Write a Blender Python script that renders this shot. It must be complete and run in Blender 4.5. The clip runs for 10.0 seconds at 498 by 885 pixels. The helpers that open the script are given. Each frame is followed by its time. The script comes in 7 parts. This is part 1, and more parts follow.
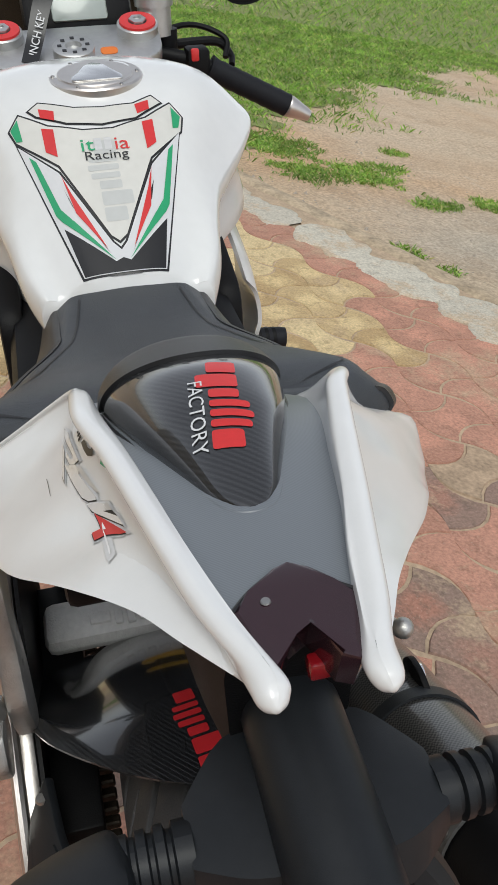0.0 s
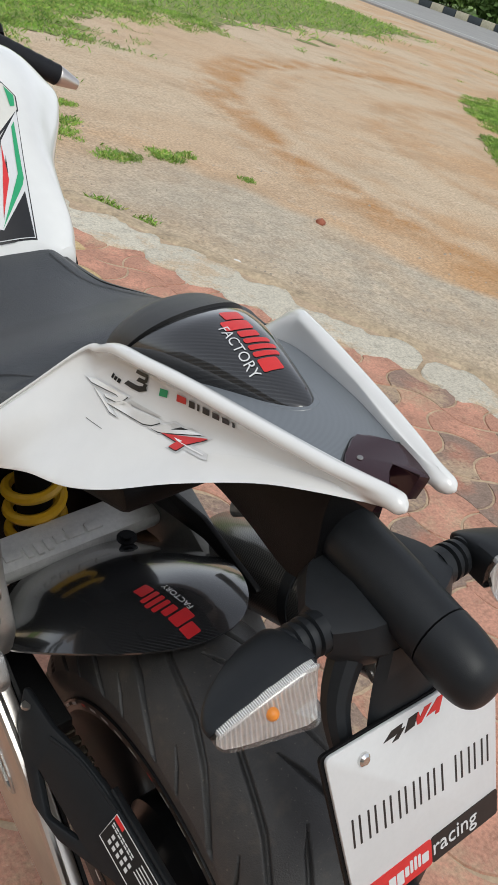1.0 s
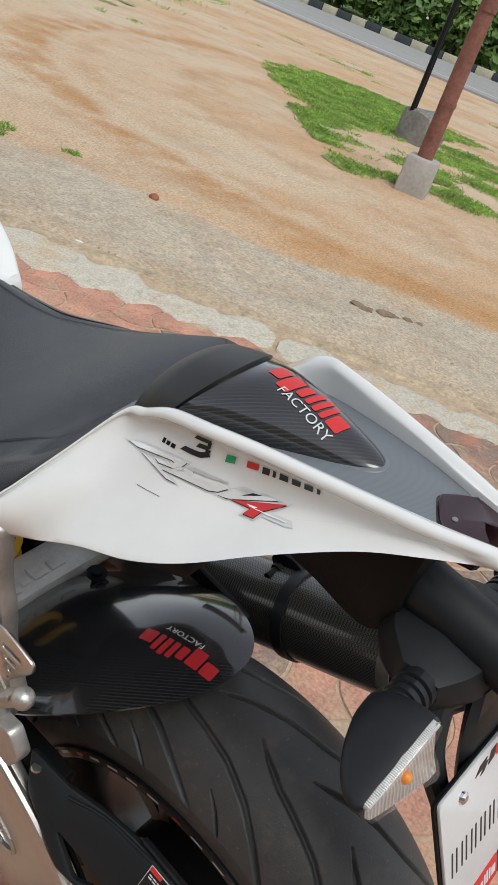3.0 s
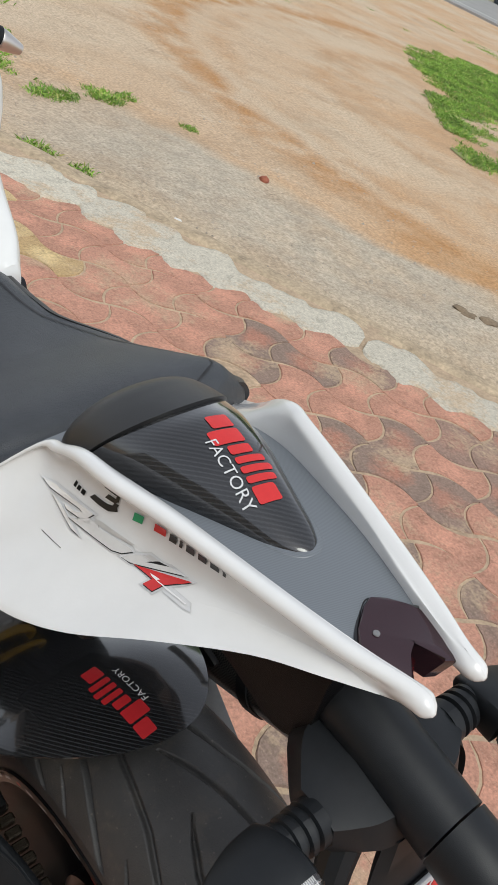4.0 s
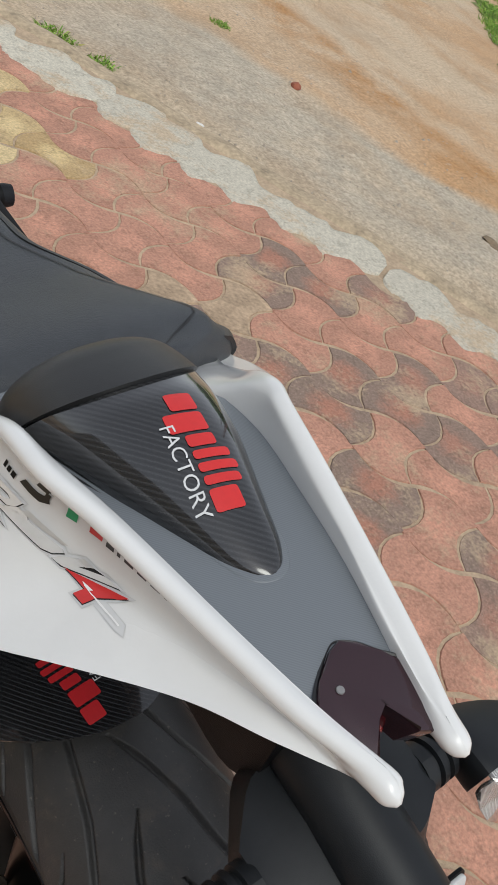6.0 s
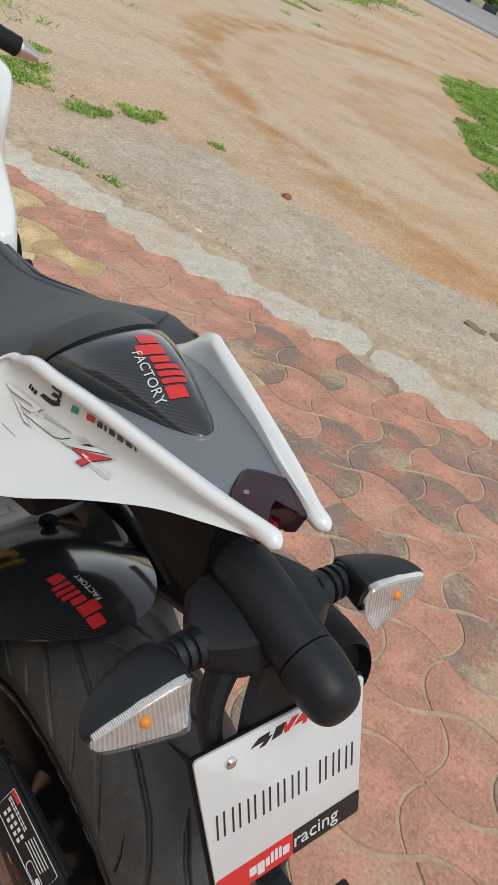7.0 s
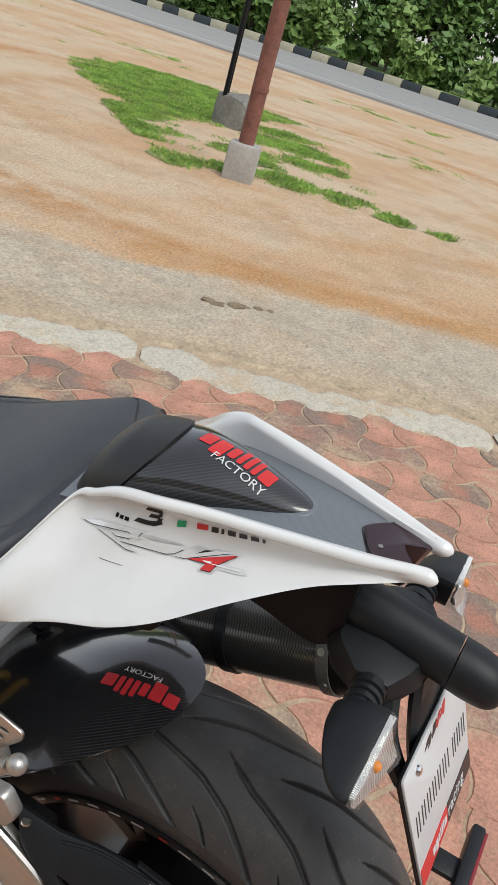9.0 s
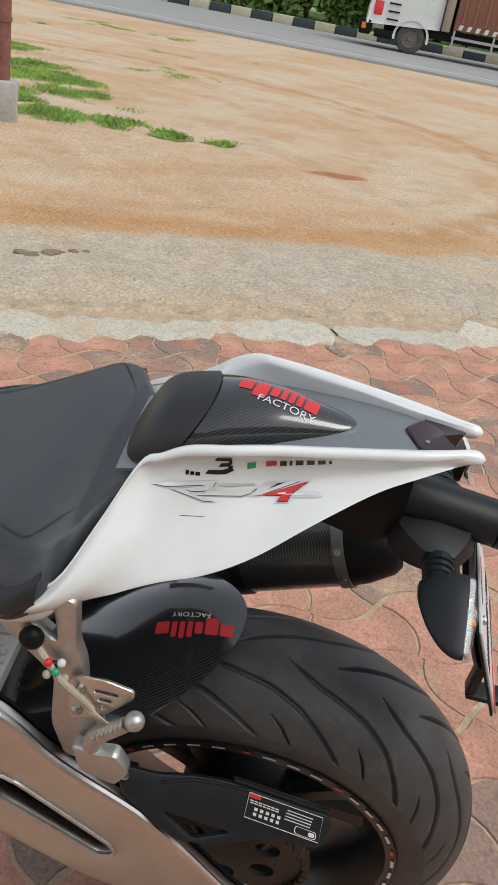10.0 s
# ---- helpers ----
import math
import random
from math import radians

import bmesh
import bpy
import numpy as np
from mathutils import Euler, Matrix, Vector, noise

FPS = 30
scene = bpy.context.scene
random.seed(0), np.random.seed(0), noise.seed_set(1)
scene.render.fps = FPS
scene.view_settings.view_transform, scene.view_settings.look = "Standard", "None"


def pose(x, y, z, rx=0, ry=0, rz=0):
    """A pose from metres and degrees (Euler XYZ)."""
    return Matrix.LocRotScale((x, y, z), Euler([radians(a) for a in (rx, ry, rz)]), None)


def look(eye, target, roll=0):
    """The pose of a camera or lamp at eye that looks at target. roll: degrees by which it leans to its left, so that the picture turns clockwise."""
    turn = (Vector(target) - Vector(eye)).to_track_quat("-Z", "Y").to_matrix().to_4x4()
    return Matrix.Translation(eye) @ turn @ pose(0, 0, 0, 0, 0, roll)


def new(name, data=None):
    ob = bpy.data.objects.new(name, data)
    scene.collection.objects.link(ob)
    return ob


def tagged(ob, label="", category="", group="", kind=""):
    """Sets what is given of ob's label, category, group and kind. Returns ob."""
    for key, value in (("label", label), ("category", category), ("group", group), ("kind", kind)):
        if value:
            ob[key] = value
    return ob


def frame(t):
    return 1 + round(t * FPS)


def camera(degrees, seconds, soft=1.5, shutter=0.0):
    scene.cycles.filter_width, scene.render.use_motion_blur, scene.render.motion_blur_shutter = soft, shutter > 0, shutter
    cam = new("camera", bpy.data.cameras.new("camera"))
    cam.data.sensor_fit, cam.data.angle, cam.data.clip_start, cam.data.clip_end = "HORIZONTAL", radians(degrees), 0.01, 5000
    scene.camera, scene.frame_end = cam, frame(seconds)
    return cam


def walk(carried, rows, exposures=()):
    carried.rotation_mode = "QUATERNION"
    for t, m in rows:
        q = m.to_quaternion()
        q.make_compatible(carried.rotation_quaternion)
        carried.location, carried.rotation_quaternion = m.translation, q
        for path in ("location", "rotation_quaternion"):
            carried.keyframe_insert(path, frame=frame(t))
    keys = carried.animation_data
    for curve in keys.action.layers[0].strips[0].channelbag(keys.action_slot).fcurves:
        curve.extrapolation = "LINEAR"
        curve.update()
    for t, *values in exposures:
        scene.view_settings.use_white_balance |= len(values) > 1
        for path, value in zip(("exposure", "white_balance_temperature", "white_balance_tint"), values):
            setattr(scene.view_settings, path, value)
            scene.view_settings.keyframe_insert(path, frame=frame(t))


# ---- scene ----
# ---- camera ----
cam = camera(32.61, 10.0, soft=1.2)
PATH = [
    (0.0, look((-0.3257, -0.4892, 1.2366), (-0.0237, 0.2966, 0.6969), 11.90)),
    (0.5, look((-0.4933, -0.4572, 1.2613), (0.0622, 0.1861, 0.7344), 16.42)),
    (1.0, look((-0.6162, -0.5337, 1.2625), (0.0130, 0.0587, 0.7594), 18.20)),
    (1.2, look((-0.6462, -0.5539, 1.2685), (0.0037, 0.0225, 0.7732), 18.49)),
    (1.5, look((-0.6755, -0.5274, 1.2633), (0.0072, 0.0211, 0.7805), 18.99)),
    (2.0, look((-0.7022, -0.4003, 1.2597), (0.0436, 0.0758, 0.7938), 20.37)),
    (2.5, look((-0.7338, -0.3328, 1.2603), (0.0286, 0.1098, 0.7881), 20.91)),
    (3.0, look((-0.7333, -0.3698, 1.2671), (0.0373, 0.0569, 0.7938), 21.37)),
    (3.2, look((-0.7205, -0.4148, 1.2756), (0.0458, 0.0157, 0.7988), 21.05)),
    (4.3, look((-0.5051, -0.3238, 1.3059), (0.1574, 0.1801, 0.7518), 26.67)),
    (4.5, look((-0.4661, -0.2664, 1.3014), (0.1944, 0.2237, 0.7327), 28.15)),
    (5.0, look((-0.4302, -0.2254, 1.2841), (0.2191, 0.2080, 0.6592), 31.31)),
    (5.5, look((-0.4341, -0.2382, 1.2911), (0.2159, 0.1768, 0.6545), 31.72)),
    (6.0, look((-0.4813, -0.3206, 1.2935), (0.1777, 0.1187, 0.6829), 29.81)),
    (6.2, look((-0.5089, -0.3851, 1.2997), (0.1551, 0.0846, 0.7179), 28.55)),
    (7.3, look((-0.6690, -0.5690, 1.3468), (-0.0095, -0.0227, 0.8305), 24.05)),
    (7.5, look((-0.7301, -0.5667, 1.3503), (-0.0641, -0.0272, 0.8352), 22.78)),
    (8.0, look((-0.8903, -0.5349, 1.3645), (-0.1376, -0.0805, 0.8882), 22.65)),
    (8.5, look((-0.8527, -0.4936, 1.3582), (-0.0840, -0.0608, 0.8872), 19.61)),
    (9.0, look((-0.8242, -0.3260, 1.3448), (0.0258, -0.0369, 0.9045), 17.18)),
    (9.5, look((-0.8851, -0.1694, 1.3525), (-0.0030, -0.0655, 0.8931), 13.27)),
    (10.0, look((-0.9390, -0.1385, 1.3405), (-0.0584, -0.0779, 0.8705), 10.72)),
]
walk(cam, PATH, [(0.0, 0.32), (1.0, 0.44), (2.5, 0.50), (4.5, 0.48), (5.2, 0.38), (5.5, 0.33), (6.2, 0.35), (7.5, 0.44), (9.0, 0.54), (10.0, 0.53)])

# ---- daylight: bright overcast sky ----
world = bpy.data.worlds.new("sky")
scene.world = world
world.use_nodes = True
_wn, _wl = world.node_tree.nodes, world.node_tree.links
_sky = _wn.new("ShaderNodeTexSky")
_sky.sky_type = "NISHITA"
_sky.sun_disc = False
_sky.sun_elevation, _sky.sun_rotation = radians(58), radians(205)
_sky.air_density, _sky.dust_density, _sky.ozone_density = 1.0, 1.5, 1.0
_hs = _wn.new("ShaderNodeHueSaturation")
_hs.inputs["Saturation"].default_value = 0.30
_wl.new(_sky.outputs[0], _hs.inputs["Color"])
_wl.new(_hs.outputs[0], _wn["Background"].inputs["Color"])
_wn["Background"].inputs["Strength"].default_value = 0.15
sun = new("sun", bpy.data.lights.new("sun", "SUN"))
sun.data.energy, sun.data.angle, sun.data.color = 0.9, radians(30), (0.93, 0.965, 0.89)
sun.matrix_world = look((-3, -6.5, 11), (0, 0, 0))
scene.view_settings.exposure = 0.40


# ---- materials ----
def mat(name, color, rough=0.5, metal=0.0, scale=30.0, vary=0.12, bump=0.1, bump_scale=None, coat=0.0, spread=0.0, ior=1.5):
    """A surface with two scales of colour change and a fine relief, in metres."""
    m = bpy.data.materials.new(name)
    m.use_nodes = True
    n, l = m.node_tree.nodes, m.node_tree.links
    b = n["Principled BSDF"]
    b.inputs["Roughness"].default_value, b.inputs["Metallic"].default_value = rough, metal
    b.inputs["Coat Weight"].default_value, b.inputs["Coat Roughness"].default_value = coat, 0.06
    b.inputs["IOR"].default_value = ior
    co = n.new("ShaderNodeTexCoord")
    fine, wide = n.new("ShaderNodeTexNoise"), n.new("ShaderNodeTexNoise")
    fine.inputs["Scale"].default_value, fine.inputs["Detail"].default_value = scale * 6, 4
    wide.inputs["Scale"].default_value, wide.inputs["Detail"].default_value = scale, 3
    for t in (fine, wide):
        l.new(co.outputs["Object"], t.inputs["Vector"])
    add = n.new("ShaderNodeMath")
    add.operation = "ADD"
    l.new(fine.outputs[0], add.inputs[0])
    l.new(wide.outputs[0], add.inputs[1])
    ramp = n.new("ShaderNodeMapRange")
    ramp.inputs[1].default_value, ramp.inputs[2].default_value = 0.6, 1.4
    ramp.inputs[3].default_value, ramp.inputs[4].default_value = 1 - vary, 1 + vary
    l.new(add.outputs[0], ramp.inputs[0])
    last = ramp.outputs[0]
    if spread:
        info, mul, rr = n.new("ShaderNodeObjectInfo"), n.new("ShaderNodeMath"), n.new("ShaderNodeMapRange")
        rr.inputs[3].default_value, rr.inputs[4].default_value = 1 - spread, 1 + spread
        l.new(info.outputs["Random"], rr.inputs[0])
        mul.operation = "MULTIPLY"
        l.new(last, mul.inputs[0])
        l.new(rr.outputs[0], mul.inputs[1])
        last = mul.outputs[0]
    mix = n.new("ShaderNodeVectorMath")
    mix.operation = "SCALE"
    mix.inputs[0].default_value = color[:3]
    l.new(last, mix.inputs["Scale"])
    l.new(mix.outputs[0], b.inputs["Base Color"])
    if bump:
        bp, bt = n.new("ShaderNodeBump"), n.new("ShaderNodeTexNoise")
        bt.inputs["Scale"].default_value, bt.inputs["Detail"].default_value = bump_scale or scale * 10, 5
        l.new(co.outputs["Object"], bt.inputs["Vector"])
        bp.inputs["Strength"].default_value, bp.inputs["Distance"].default_value = bump, 0.002
        l.new(bt.outputs[0], bp.inputs["Height"])
        l.new(bp.outputs[0], b.inputs["Normal"])
    return m


def weave(name, dark, light, cell, rough, coat, angle=0.0):
    """A twill of carbon tows, cell metres wide, under lacquer."""
    m = mat(name, dark, rough, 0.0, 60, 0.1, 0.0, coat=coat)
    n, l = m.node_tree.nodes, m.node_tree.links
    b = n["Principled BSDF"]
    co, mp = n.new("ShaderNodeTexCoord"), n.new("ShaderNodeMapping")
    mp.inputs["Rotation"].default_value = (0, 0, radians(angle))
    l.new(co.outputs["Object"], mp.inputs["Vector"])
    wv = n.new("ShaderNodeTexWave")
    wv.wave_type, wv.bands_direction = "BANDS", "DIAGONAL"
    wv.inputs["Scale"].default_value, wv.inputs["Distortion"].default_value = 0.18 / cell, 0.5
    wv.inputs["Detail Scale"].default_value = 6.0
    l.new(mp.outputs[0], wv.inputs["Vector"])
    mx = wv
    cr = n.new("ShaderNodeMix")
    cr.data_type = "RGBA"
    cr.inputs["A"].default_value, cr.inputs["B"].default_value = (*dark, 1), (*light, 1)
    l.new(mx.outputs[0], cr.inputs["Factor"])
    l.new(cr.outputs["Result"], b.inputs["Base Color"])
    return m


def grid_weave(name, dark, light, cell):
    """A plain open weave: small bright squares in dark resin, cell metres apart."""
    m = mat(name, dark, 0.3, 0.0, 60, 0.1, 0.0, coat=0.5)
    n, l = m.node_tree.nodes, m.node_tree.links
    co, ck, cr = n.new("ShaderNodeTexCoord"), n.new("ShaderNodeTexChecker"), n.new("ShaderNodeMix")
    mp = n.new("ShaderNodeMapping")
    mp.inputs["Rotation"].default_value = (radians(24), 0, 0)
    l.new(co.outputs["Object"], mp.inputs["Vector"])
    ck.inputs["Scale"].default_value = 1 / cell
    l.new(mp.outputs[0], ck.inputs["Vector"])
    cr.data_type = "RGBA"
    cr.inputs["A"].default_value, cr.inputs["B"].default_value = (*dark, 1), (*light, 1)
    l.new(ck.outputs["Fac"], cr.inputs["Factor"])
    l.new(cr.outputs["Result"], n["Principled BSDF"].inputs["Base Color"])
    return m


def fluted(name, dark, light, pitch):
    """Silvered plastic pressed into upright flutes, pitch metres apart, crossed by a few coarser steps; the dark and
    bright streaks of its prisms are put into the colour.
    """
    m = mat(name, light, 0.2, 0.45, 60, 0.05, 0.0, coat=0.4)
    n, l = m.node_tree.nodes, m.node_tree.links
    b, co = n["Principled BSDF"], n.new("ShaderNodeTexCoord")
    w, h, mx, bp, nz = n.new("ShaderNodeTexWave"), n.new("ShaderNodeTexNoise"), n.new("ShaderNodeMix"), n.new("ShaderNodeBump"), n.new("ShaderNodeMath")
    w.inputs["Scale"].default_value, w.inputs["Distortion"].default_value = 0.314 / pitch, 0.6
    h.inputs["Scale"].default_value, h.inputs["Detail"].default_value = 150, 3
    l.new(co.outputs["Object"], w.inputs["Vector"])
    l.new(co.outputs["Object"], h.inputs["Vector"])
    nz.operation = "MULTIPLY"
    l.new(w.outputs["Fac"], nz.inputs[0])
    l.new(h.outputs[0], nz.inputs[1])
    nz.use_clamp = True
    mx.data_type = "RGBA"
    mx.inputs["A"].default_value, mx.inputs["B"].default_value = (*light, 1), (*dark, 1)
    l.new(nz.outputs[0], mx.inputs["Factor"])
    l.new(mx.outputs["Result"], b.inputs["Base Color"])
    bp.inputs["Strength"].default_value, bp.inputs["Distance"].default_value = 0.8, 0.002
    l.new(w.outputs["Fac"], bp.inputs["Height"])
    l.new(bp.outputs[0], b.inputs["Normal"])
    return m


def embossed(name, color, cell):
    """Vinyl pressed with a small chequer, cell metres wide."""
    m = mat(name, color, 0.43, 0.0, 25, 0.15, 0.35, 900)
    n, l = m.node_tree.nodes, m.node_tree.links
    b, co, ck, bp = n["Principled BSDF"], n.new("ShaderNodeTexCoord"), n.new("ShaderNodeTexChecker"), n.new("ShaderNodeBump")
    mp = n.new("ShaderNodeMapping")
    mp.inputs["Rotation"].default_value, mp.inputs["Scale"].default_value = (0, 0, radians(45)), (1, 1, 0.02)
    l.new(co.outputs["Object"], mp.inputs["Vector"])
    l.new(mp.outputs[0], ck.inputs["Vector"])
    ck.inputs["Scale"].default_value = 1 / cell
    bp.inputs["Strength"].default_value, bp.inputs["Distance"].default_value = 0.55, 0.0008
    l.new(ck.outputs["Fac"], bp.inputs["Height"])
    l.new(b.inputs["Normal"].links[0].from_socket, bp.inputs["Normal"])
    l.new(bp.outputs[0], b.inputs["Normal"])
    return m


def clear(name, color, gloss=0.14):
    """Thin clear plastic: mostly see-through, with a sharp sheen."""
    m = bpy.data.materials.new(name)
    m.use_nodes = True
    n, l = m.node_tree.nodes, m.node_tree.links
    n.remove(n["Principled BSDF"])
    a, b, x = n.new("ShaderNodeBsdfTransparent"), n.new("ShaderNodeBsdfGlossy"), n.new("ShaderNodeMixShader")
    a.inputs["Color"].default_value = (*color, 1)
    b.inputs["Roughness"].default_value = 0.08
    x.inputs[0].default_value = gloss
    l.new(a.outputs[0], x.inputs[1])
    l.new(b.outputs[0], x.inputs[2])
    l.new(x.outputs[0], n["Material Output"].inputs["Surface"])
    return m


def dusty_rubber():
    """Worn tyre rubber: dull scrubbed bands, pale grit and brown dust."""
    m = mat("tyre_rubber", (0.04, 0.04, 0.04), 0.50, 0, 14, 0.4, 0.28, 600)
    n, l = m.node_tree.nodes, m.node_tree.links
    b, co = n["Principled BSDF"], n.new("ShaderNodeTexCoord")
    col = None
    for scale, detail, lo, hi, weight, tint in ((5, 6, 0.40, 0.66, 0.8, (0.078, 0.075, 0.072)), (19, 6, 0.54, 0.68, 0.5, (0.115, 0.098, 0.078)), (230, 2, 0.66, 0.74, 0.6, (0.17, 0.155, 0.13))):
        t, r, x = n.new("ShaderNodeTexNoise"), n.new("ShaderNodeMapRange"), n.new("ShaderNodeMix")
        t.inputs["Scale"].default_value, t.inputs["Detail"].default_value, t.inputs["Roughness"].default_value = scale, detail, 0.7
        l.new(co.outputs["Object"], t.inputs["Vector"])
        r.inputs[1].default_value, r.inputs[2].default_value, r.inputs[4].default_value = lo, hi, weight
        l.new(t.outputs[0], r.inputs[0])
        x.data_type = "RGBA"
        x.inputs["A"].default_value, x.inputs["B"].default_value = (0.040, 0.040, 0.041, 1), (*tint, 1)
        if col is not None:
            l.new(col, x.inputs["A"])
        l.new(r.outputs[0], x.inputs["Factor"])
        col = x.outputs["Result"]
    l.new(col, b.inputs["Base Color"])
    return m


WHITE = mat("white_lacquer", (0.76, 0.76, 0.75), 0.22, 0, 9, 0.03, 0.03, 500, coat=0.5)
PEARL = mat("tank_lacquer", (0.75, 0.755, 0.74), 0.2, 0, 9, 0.03, 0.0, coat=0.6)
SEAT = embossed("seat_vinyl", (0.043, 0.047, 0.053), 0.0034)
PAD = mat("seat_pad_vinyl", (0.018, 0.018, 0.019), 0.4, 0, 25, 0.12, 0.15, 1500)
PLASTIC = mat("black_plastic", (0.0125, 0.0142, 0.0165), 0.44, 0, 30, 0.15, 0.07, 1600, ior=1.36)
SATIN = mat("satin_black", (0.005, 0.005, 0.0055), 0.48, 0, 30, 0.2, 0.2, 900, ior=1.26)
RUBBER = dusty_rubber()
FROST = mat("ribbed_lens", (0.75, 0.75, 0.74), 0.15, 0, 60, 0.05, 0.0, coat=0.5)
GRIP = mat("grip_rubber", (0.011, 0.012, 0.015), 0.55, 0, 30, 0.15, 0.4, 800, ior=1.3)
ALU = mat("cast_aluminium", (0.52, 0.51, 0.49), 0.42, 0.9, 20, 0.12, 0.25, 600)
POLISH = mat("brushed_aluminium", (0.66, 0.62, 0.58), 0.33, 1.0, 12, 0.06, 0.06, 400)
CHROME = mat("chromed_metal", (0.75, 0.75, 0.74), 0.12, 1.0, 20, 0.05, 0.03)
STEEL = mat("bolt_steel", (0.42, 0.41, 0.39), 0.35, 1.0, 40, 0.2, 0.1)
GREY_ALU = mat("grey_painted_casting", (0.15, 0.15, 0.145), 0.5, 0.4, 25, 0.15, 0.3, 500)
BRIDGE = mat("cast_bridge", (0.68, 0.67, 0.64), 0.5, 0.25, 25, 0.12, 0.4, 400)
CLAMP = mat("silver_clamp", (0.55, 0.55, 0.54), 0.35, 0.85, 20, 0.08, 0.15, 500)
DECK = weave("grey_carbon_film", (0.142, 0.158, 0.176), (0.176, 0.193, 0.212), 0.0005, 0.38, 0.12)
CARBON = weave("gloss_carbon", (0.010, 0.010, 0.011), (0.030, 0.031, 0.033), 0.0015, 0.16, 1.0)
CARBON_DULL = grid_weave("exhaust_carbon", (0.006, 0.006, 0.007), (0.075, 0.073, 0.069), 0.0020)
RED = mat("red_film", (0.62, 0.03, 0.03), 0.35, 0, 40, 0.06, 0.0)
REDINK = mat("red_print", (0.55, 0.02, 0.025), 0.4, 0, 40, 0.05, 0.0)
GREEN = mat("green_film", (0.02, 0.33, 0.14), 0.35, 0, 40, 0.06, 0.0)
BLACKFILM = mat("black_film", (0.012, 0.012, 0.013), 0.35, 0, 40, 0.1, 0.0)
WHITEFILM = mat("white_film", (0.65, 0.655, 0.66), 0.35, 0, 40, 0.03, 0.0)
MIRRORFILM = mat("mirror_film", (0.86, 0.86, 0.85), 0.22, 0.35, 40, 0.04, 0.0)
GLOSSWHITE = mat("gloss_white_film", (0.86, 0.86, 0.86), 0.3, 0, 40, 0.02, 0.0)
SILVERFILM = mat("silver_film", (0.62, 0.62, 0.61), 0.3, 0.3, 40, 0.05, 0.0)
CREAM = mat("clear_pad_film", (0.66, 0.65, 0.60), 0.25, 0, 12, 0.05, 0.0, coat=0.5)
FAINT = mat("faded_film", (0.52, 0.53, 0.51), 0.35, 0, 12, 0.05, 0.0)
SMOKE = mat("smoked_lens", (0.030, 0.011, 0.016), 0.16, 0, 30, 0.08, 0.0, coat=0.4)
LENSRED = mat("red_lens", (0.22, 0.006, 0.010), 0.12, 0, 30, 0.1, 0.0, coat=0.6)
GLASS = clear("clear_lens", (0.97, 0.97, 0.97), 0.12)
BOWL = fluted("silvered_bowl", (0.42, 0.41, 0.39), (0.86, 0.86, 0.85), 0.0034)
AMBER = mat("amber_bulb", (0.85, 0.28, 0.03), 0.3, 0, 30, 0.05, 0.0)
YELLOW = mat("spring_paint", (0.72, 0.40, 0.02), 0.35, 0, 30, 0.08, 0.05)
GOLD = mat("gold_anodised", (0.55, 0.36, 0.13), 0.3, 1.0, 30, 0.05, 0.0)
CORD = mat("twisted_cord", (0.42, 0.37, 0.29), 0.8, 0, 60, 0.2, 0.4)
SCREEN = mat("dash_screen", (0.36, 0.40, 0.37), 0.15, 0, 20, 0.04, 0.0, coat=0.3)
ORANGE = mat("orange_sticker", (0.75, 0.18, 0.02), 0.4, 0, 40, 0.1, 0.0)


# ---- mesh helpers ----
def part(name, bm, material, parent=None, label="", smooth=35.0):
    me = bpy.data.meshes.new(name)
    bmesh.ops.recalc_face_normals(bm, faces=bm.faces)
    bm.to_mesh(me)
    bm.free()
    me.materials.append(material)
    if smooth:
        me.shade_smooth()
        me.set_sharp_from_angle(angle=radians(smooth))
    ob = new(name, me)
    if parent is not None:
        ob.parent = parent
    return tagged(ob, label)


def spline(pts, n, closed=False):
    """n steps a span through the points, by Catmull-Rom."""
    p = [np.array(q, float) for q in pts]
    m = len(p)
    out = []
    for i in range(m if closed else m - 1):
        if closed:
            a, b, c, d = p[i - 1], p[i], p[(i + 1) % m], p[(i + 2) % m]
        else:
            b, c = p[i], p[i + 1]
            a, d = (p[i - 1] if i else 2 * b - c), (p[i + 2] if i + 2 < m else 2 * c - b)
        for k in range(n):
            t = k / n
            out.append(0.5 * (2 * b + (c - a) * t + (2 * a - 5 * b + 4 * c - d) * t * t + (3 * b - a - 3 * c + d) * t**3))
    if not closed:
        out.append(p[-1])
    return out


def loft(rows, closed=True, caps=True, bm=None):
    """A skin over rows of points, all of one count."""
    bm = bm or bmesh.new()
    vs = [[bm.verts.new(tuple(p)) for p in r] for r in rows]
    k = len(rows[0])
    for a, b in zip(vs, vs[1:]):
        for i in range(k if closed else k - 1):
            j = (i + 1) % k
            bm.faces.new((a[i], a[j], b[j], b[i]))
    if caps and closed:
        for r in (vs[0], vs[-1]):
            bm.faces.new(r)
    return bm


def lofted(sections, across=4, along=6, closed=True, caps=True, bm=None):
    """A smooth skin: sections of few points, rounded across and along."""
    rows = [spline(s, across, closed) for s in sections]
    cols = [spline([r[i] for r in rows], along) for i in range(len(rows[0]))]
    return loft([[c[j] for c in cols] for j in range(len(cols[0]))], closed, caps, bm)


